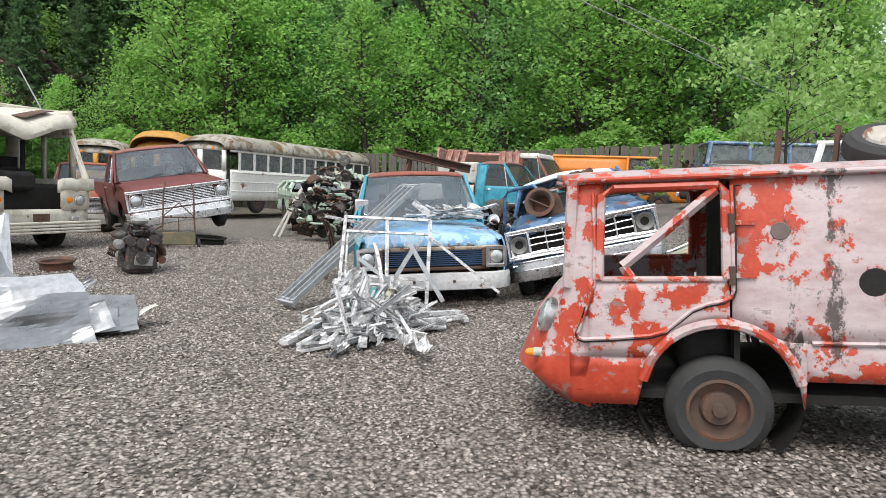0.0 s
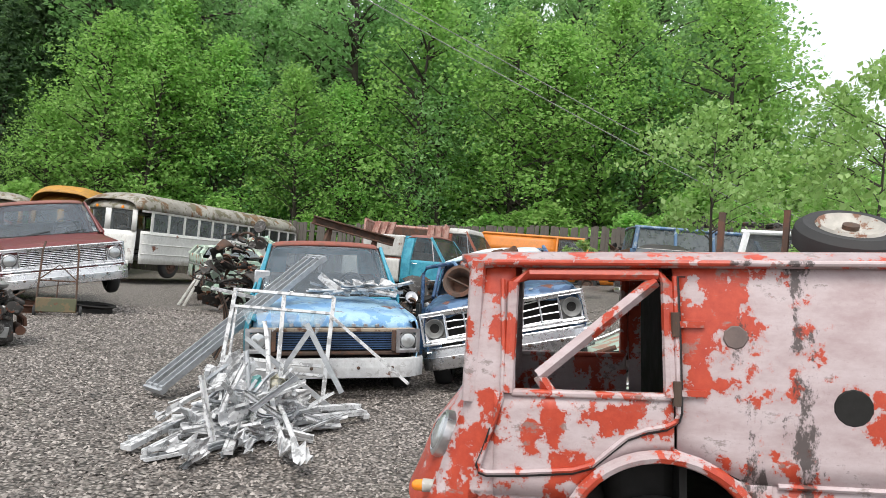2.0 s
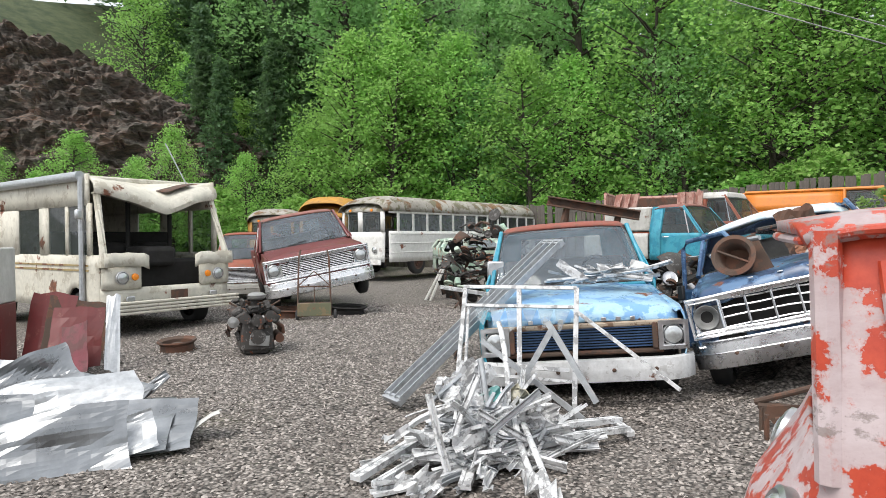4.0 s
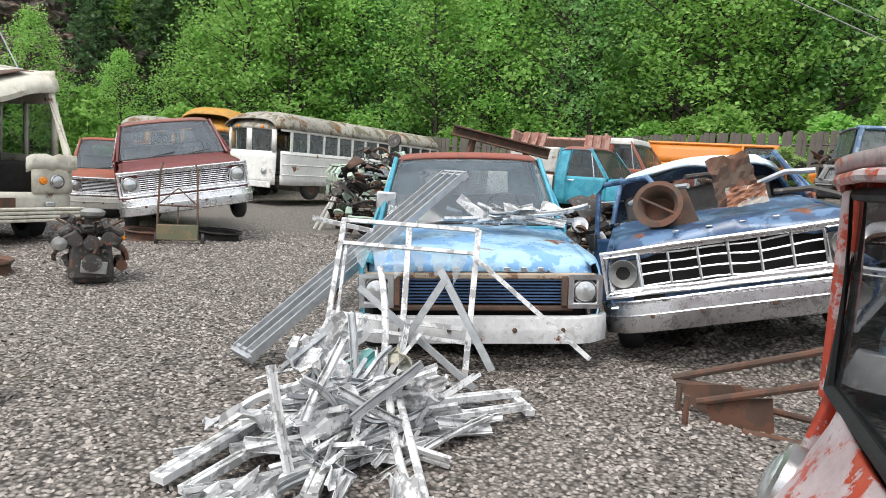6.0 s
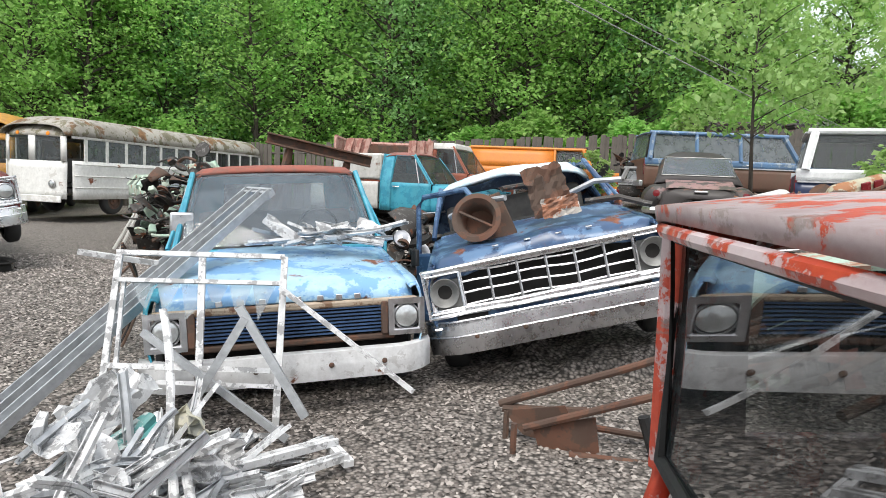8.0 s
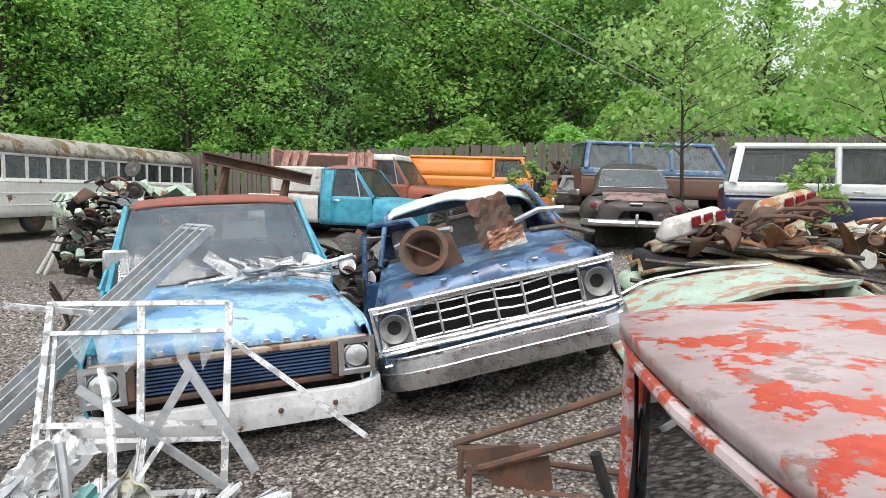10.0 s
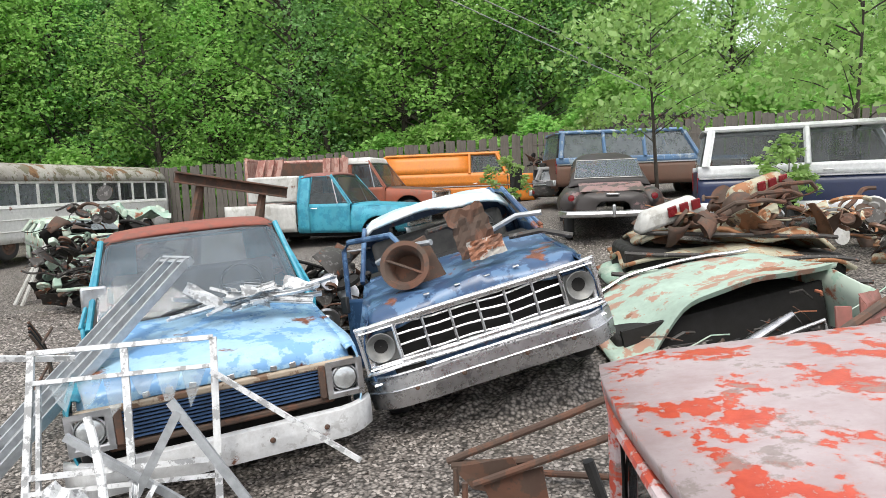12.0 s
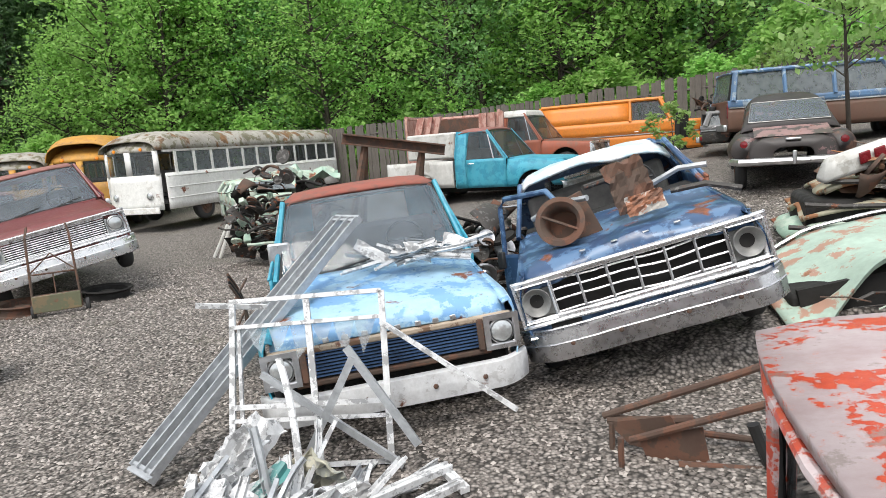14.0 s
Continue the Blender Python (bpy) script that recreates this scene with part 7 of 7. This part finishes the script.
def conifer(seed, height):
    r = random.Random(seed)
    t = thing("fir_tree", Matrix(), "tall dark green fir tree on the hillside", "tree", "firs of the wood")
    bm = tube([(0, 0, 0), (0, 0, height * 0.5), (0, 0, height)], [height * 0.012, height * 0.008, 0.02], n=7)
    c, s = [], []
    for k in range(150):
        u = 0.12 + 0.88 * k / 150
        R = height * 0.26 * (1.02 - u) + 0.2
        a = k * 2.4
        q = r.uniform(0.5, 1.0)
        for f in (0.35, 0.7, 1.0):
            c.append((R * q * f * math.cos(a), R * q * f * math.sin(a), height * u - 0.22 * R * f * q))
            s.append(0.6 + 0.5 * (1 - f))
        if k % 5 == 0:
            tube([(0, 0, height * u), (R * q * math.cos(a), R * q * math.sin(a), height * u - 0.22 * R * q)], [0.05, 0.015], bm, 4)
    part("trunk", bm, BARK, t)
    o = new("crown", leaves_mesh("crown", c, s, 16, 0.8, 0.5, seed, NEEDLE, 0.35, 2.6))
    o.parent = t
    return t


def plant(src, x, y, scale=1.0, turn=0.0, sink=0.15):
    o = copy_thing(src, pose(x, y, land_z(x, y) - sink, 0, 0, turn))
    o.scale = (scale, scale, scale * rnd.uniform(0.9, 1.12))
    return o


maples = [tree("maple_tree", 14.5, 4.0, 0.24, 200, 46, LEAF, 3 + k, "leafy bright green maple tree at the yard's edge", 0.08) for k in range(3)]
alders = [tree("alder_tree", 19.0, 4.2, 0.33, 190, 32, LEAF_DEEP, 13 + k, "tall dark green alder tree in the wood", 0.1, 0.45) for k in range(3)]
shrubs = [tree("shrub", 3.2, 1.9, 0.2, 50, 60, LEAF, 23 + k, "dense green shrub along the fence", 0.04, 0.2) for k in range(2)]
firs = [conifer(33 + k, 20.0) for k in range(2)]
spots = []
for k in range(22):
    x = -26 + 2.9 * k + rnd.uniform(-0.8, 0.8)
    y = 40.5 - 0.22 * max(0, x) + (0.1 * max(0, x - 14) ** 1.2 * -1) + rnd.uniform(-1.2, 1.8) - (6 if x < -18 else 0)
    if x < -17:
        continue
    spots.append((maples[k % 3] if k % 4 != 2 else alders[k % 3], x, y, rnd.uniform(0.85, 1.15) if k % 4 != 2 else 0.7))
for k in range(20):
    x = -30 + 3.8 * k + rnd.uniform(-1, 1)
    y = 48 - 0.2 * max(0, x) + rnd.uniform(-2, 2.5)
    spots.append((alders[k % 3] if x > -14 else (firs[k % 2] if k % 2 else alders[k % 3]), x, y, rnd.uniform(0.85, 1.15)))
for k in range(11):
    x = -44 + 8.6 * k + rnd.uniform(-1.5, 1.5)
    spots.append((firs[k % 2] if k % 3 == 0 or x < -10 else alders[k % 3], x, 60 - 0.15 * max(0, x) + rnd.uniform(-3, 3), rnd.uniform(0.9, 1.2)))
for k in range(19):
    x = -46 + 4.9 * k + rnd.uniform(-1, 1)
    spots.append((alders[k % 3] if x > -20 or k % 2 else firs[k % 2], x, 54 - 0.15 * max(0, x) + rnd.uniform(-2, 2) - (3 if x < -20 else 0), rnd.uniform(1.05, 1.35)))
for k in range(13):
    spots.append((alders[k % 3] if k % 3 else firs[k % 2], -60 + 9.5 * k + rnd.uniform(-1, 1), 72 + rnd.uniform(-3, 3), rnd.uniform(1.2, 1.5)))
for k in range(5):
    spots.append((maples[k % 3], -20 - 4 * k, 44 + rnd.uniform(-1, 2), rnd.uniform(0.7, 0.9)))
for k in range(10):
    spots.append((firs[k % 2], -24 - 2.2 * (k % 6) + rnd.uniform(-1, 1), 46 + 4.5 * (k // 6) + rnd.uniform(-1, 1), rnd.uniform(0.8, 1.05)))
for k in range(11):
    spots.append((maples[k % 3], 24 + 3.4 * (k % 6) * 0.9 + rnd.uniform(-1, 1), 30 - 3.4 * (k % 6) + 6 * (k // 6) + rnd.uniform(-1, 1), rnd.uniform(0.7, 0.95)))
for x, y, s in ((-25.5, 38.0, 0.62), (-28.0, 39.5, 0.7), (-23.5, 41.0, 0.75), (-30.0, 42.0, 0.8), (-22.5, 44.0, 0.6)):
    spots.append((firs[len(spots) % 2], x, y, s))
for x, y, s in ((-18.8, 37.4, 0.6), (-16.2, 38.2, 0.9), (-13.6, 38.0, 0.9)):
    spots.append((maples[len(spots) % 3], x, y, s))
tall = tree("tall_tree", 25.0, 4.5, 0.3, 120, 44, LEAF_DEEP, 61, "tall tree with a bare dark trunk", 0.5, 0.4, 0.0, 0.36)
for x, y, s in ((-18.6, 43.4, 1.1), (-14.0, 43.0, 1.05), (-3.6, 43.5, 1.0), (27.0, 50.0, 0.8)):
    spots.append((tall, x, y, s))
for src, x, y, s in spots:
    # the wood thins out to low maples on one side, where the sky shows
    if x > 0.52 * y:
        if src not in maples:
            continue
        s *= 0.7
    plant(src, x, y, s, rnd.uniform(0, 360))
for k in range(34):
    x = -24 + 1.6 * k + rnd.uniform(-0.5, 0.5)
    y = 37.4 - 0.3 * max(0, x) - 0.018 * max(0, x) ** 2 + rnd.uniform(0, 1.5) - (4 if x < -17 else 0)
    plant(shrubs[k % 2], x, y, rnd.uniform(0.8, 1.3), rnd.uniform(0, 360))
for k in range(8):
    plant(maples[k % 3], -18.5 - 2.6 * k, 29.5 - 0.5 * k + rnd.uniform(-1, 1), rnd.uniform(0.32, 0.5), rnd.uniform(0, 360))
for k in range(9):
    plant(shrubs[k % 2], -17 - 1.3 * k, 31 - 0.6 * k + rnd.uniform(-1, 1), rnd.uniform(0.8, 1.2), rnd.uniform(0, 360))
for src in maples + alders + shrubs + firs + [tall]:
    src.matrix_world = pose(60 + 3 * (sum(ord(c) for c in src.name) % 9), 70, land_z(60, 70) - 0.4)

# two saplings among the cars, with long hanging leaves
sap = tree("sapling_tree", 4.9, 1.9, 0.14, 60, 44, LEAF_PALE, 91, "slender sapling with pale drooping leaves", 0.4, 0.9, 0.0, 0.045)
sap.matrix_world = pose(7.9, 16.6, ground_z(7.9, 16.6), 0, 0, 30)
s2 = copy_thing(sap, pose(9.1, 12.75, ground_z(9.1, 12.75), 0, 0, 200))
s2["label"] = "slender sapling with pale drooping leaves beside the white vehicle"
bush = tree("young_shrub", 1.5, 0.6, 0.11, 20, 34, LEAF_PALE, 95, "small bright green shrub growing between wrecks", 0.3, 0.3, 0.0, 0.02)
bush.matrix_world = pose(5.6, 19.4, ground_z(5.6, 19.4) + 0.1)
b2 = copy_thing(bush, pose(10.4, 24.5, ground_z(10.4, 24.5) + 0.2, 0, 0, 90))
b2.scale = (1.6, 1.6, 1.6)
b3 = copy_thing(bush, pose(7.7, 12.6, ground_z(7.7, 12.6) + 0.2, 0, 0, 50))
b3["label"] = "small green shrub growing behind the flattened car"

# rock face on the hillside
m_r, nt, p = nodes_of("slate_rock")
n1 = tex(nt, "noise", 0.5, 9, 0.7, (1.0, 1.0, 3.0))
n2 = tex(nt, "noise", 2.2, 8, 0.75, (0.6, 1.0, 3.5))
nt.links.new(mix(nt, ramp(nt, n2.outputs[0], 0.4, 0.62).outputs[0], (0.04, 0.034, 0.028), mix(nt, ramp(nt, n1.outputs[0], 0.42, 0.6).outputs[0], (0.15, 0.13, 0.11), (0.17, 0.105, 0.075))), p.inputs["Base Color"])
p.inputs["Roughness"].default_value = 0.85
bump(nt, p, n2.outputs[0], 0.5, 0.12)
rows = []
for i in range(120):
    row = []
    for j in range(80):
        u, v = i / 119, j / 79
        x = -46 + 22 * u
        y = 27 + 7 * u + 8 * v
        z = -0.5 + 17.5 * v ** 0.8 * (1 - 0.6 * u ** 1.6)
        q = Vector((x * 0.3 + z * 0.25, y * 0.3, z * 0.8 - x * 0.3))
        rg = lambda w: 1 - 2 * abs(noise.noise(w))
        f = 1.1 * noise.noise(q) + 0.55 * rg(q * 2.3) + 0.3 * rg(q * 5.1) + 0.1 * rg(q * 11)
        row.append((x + f * 0.7, y - f, z + 0.4 * f))
    rows.append(row)
tagged(part("rock_face", grid(rows), m_r, None, "", False), "dark broken slate rock face on the hillside", "rock", kind="structure")

# overhead wires and their far pole
for dz, dy in ((0.0, 0.0), (1.1, 1.5)):
    pts = [(-14 + 31 * u, 24 + dy, 16.4 - 13.4 * u - 1.6 * u * (1 - u) + dz) for u in frange(0, 1, 16)]
    tagged(part("overhead_wire", tube(pts, 0.018, n=5), BUCKET), "thin overhead cable strung across the yard", "cable", "overhead wires")

# ---- gravel stones near the walk ----
g = np.random.default_rng(4)
N = 120000
py = 1.6 + 15.4 * g.random(N) ** 1.15
px = -1.5 + (g.random(N) - 0.5) * (7.5 + 0.9 * (py - 1.6))
pz = np.array([ground_z(a, b) + 0.02 * noise.noise(Vector((a * 0.6, b * 0.6, 0))) for a, b in zip(px, py)])
size = g.uniform(0.008, 0.0175, N) * (1 + 0.05 * (py - 2))
oct_v = np.array([(1, 0, 0), (0, 1, 0), (-1, 0, 0), (0, -1, 0), (0, 0, 0.75), (0, 0, -0.6)])
oct_f = np.array([(0, 1, 4), (1, 2, 4), (2, 3, 4), (3, 0, 4)])
ang = g.uniform(0, 6.283, N)
st = g.uniform(0.55, 1.0, N)
jit = g.uniform(0.75, 1.25, (N, 6, 1)) * oct_v[None]
vx = jit[:, :, 0] * size[:, None]
vy = jit[:, :, 1] * (size * st)[:, None]
vz = jit[:, :, 2] * (size * 0.8)[:, None] + g.normal(0, 0.35, (N, 1)) * vx
X = px[:, None] + vx * np.cos(ang)[:, None] - vy * np.sin(ang)[:, None]
Y = py[:, None] + vx * np.sin(ang)[:, None] + vy * np.cos(ang)[:, None]
co = np.stack([X, Y, pz[:, None] + 0.003 + vz], axis=2).reshape(-1, 3)
fi = (oct_f[None] + (np.arange(N) * 6)[:, None, None]).reshape(-1)
me = bpy.data.meshes.new("gravel")
me.vertices.add(N * 6)
me.vertices.foreach_set("co", co.ravel())
me.loops.add(N * 12)
me.loops.foreach_set("vertex_index", fi)
me.polygons.add(N * 4)
me.polygons.foreach_set("loop_start", np.arange(0, N * 12, 3))
me.update(calc_edges=True)
m_s, nt, p = nodes_of("gravel_stone")
geo = nt.nodes.new("ShaderNodeNewGeometry")
rr = ramp(nt, geo.outputs["Random Per Island"], 0.0, 1.0, (0.06, 0.05, 0.043, 1), (0.42, 0.38, 0.345, 1))
e = rr.color_ramp.elements.new(0.55)
e.color = (0.175, 0.152, 0.136, 1)
nt.links.new(rr.outputs[0], p.inputs["Base Color"])
p.inputs["Roughness"].default_value = 0.65
me.materials.append(m_s)
tagged(new("gravel", me), "loose grey-brown crushed stone on the yard", "gravel", kind="stuff")
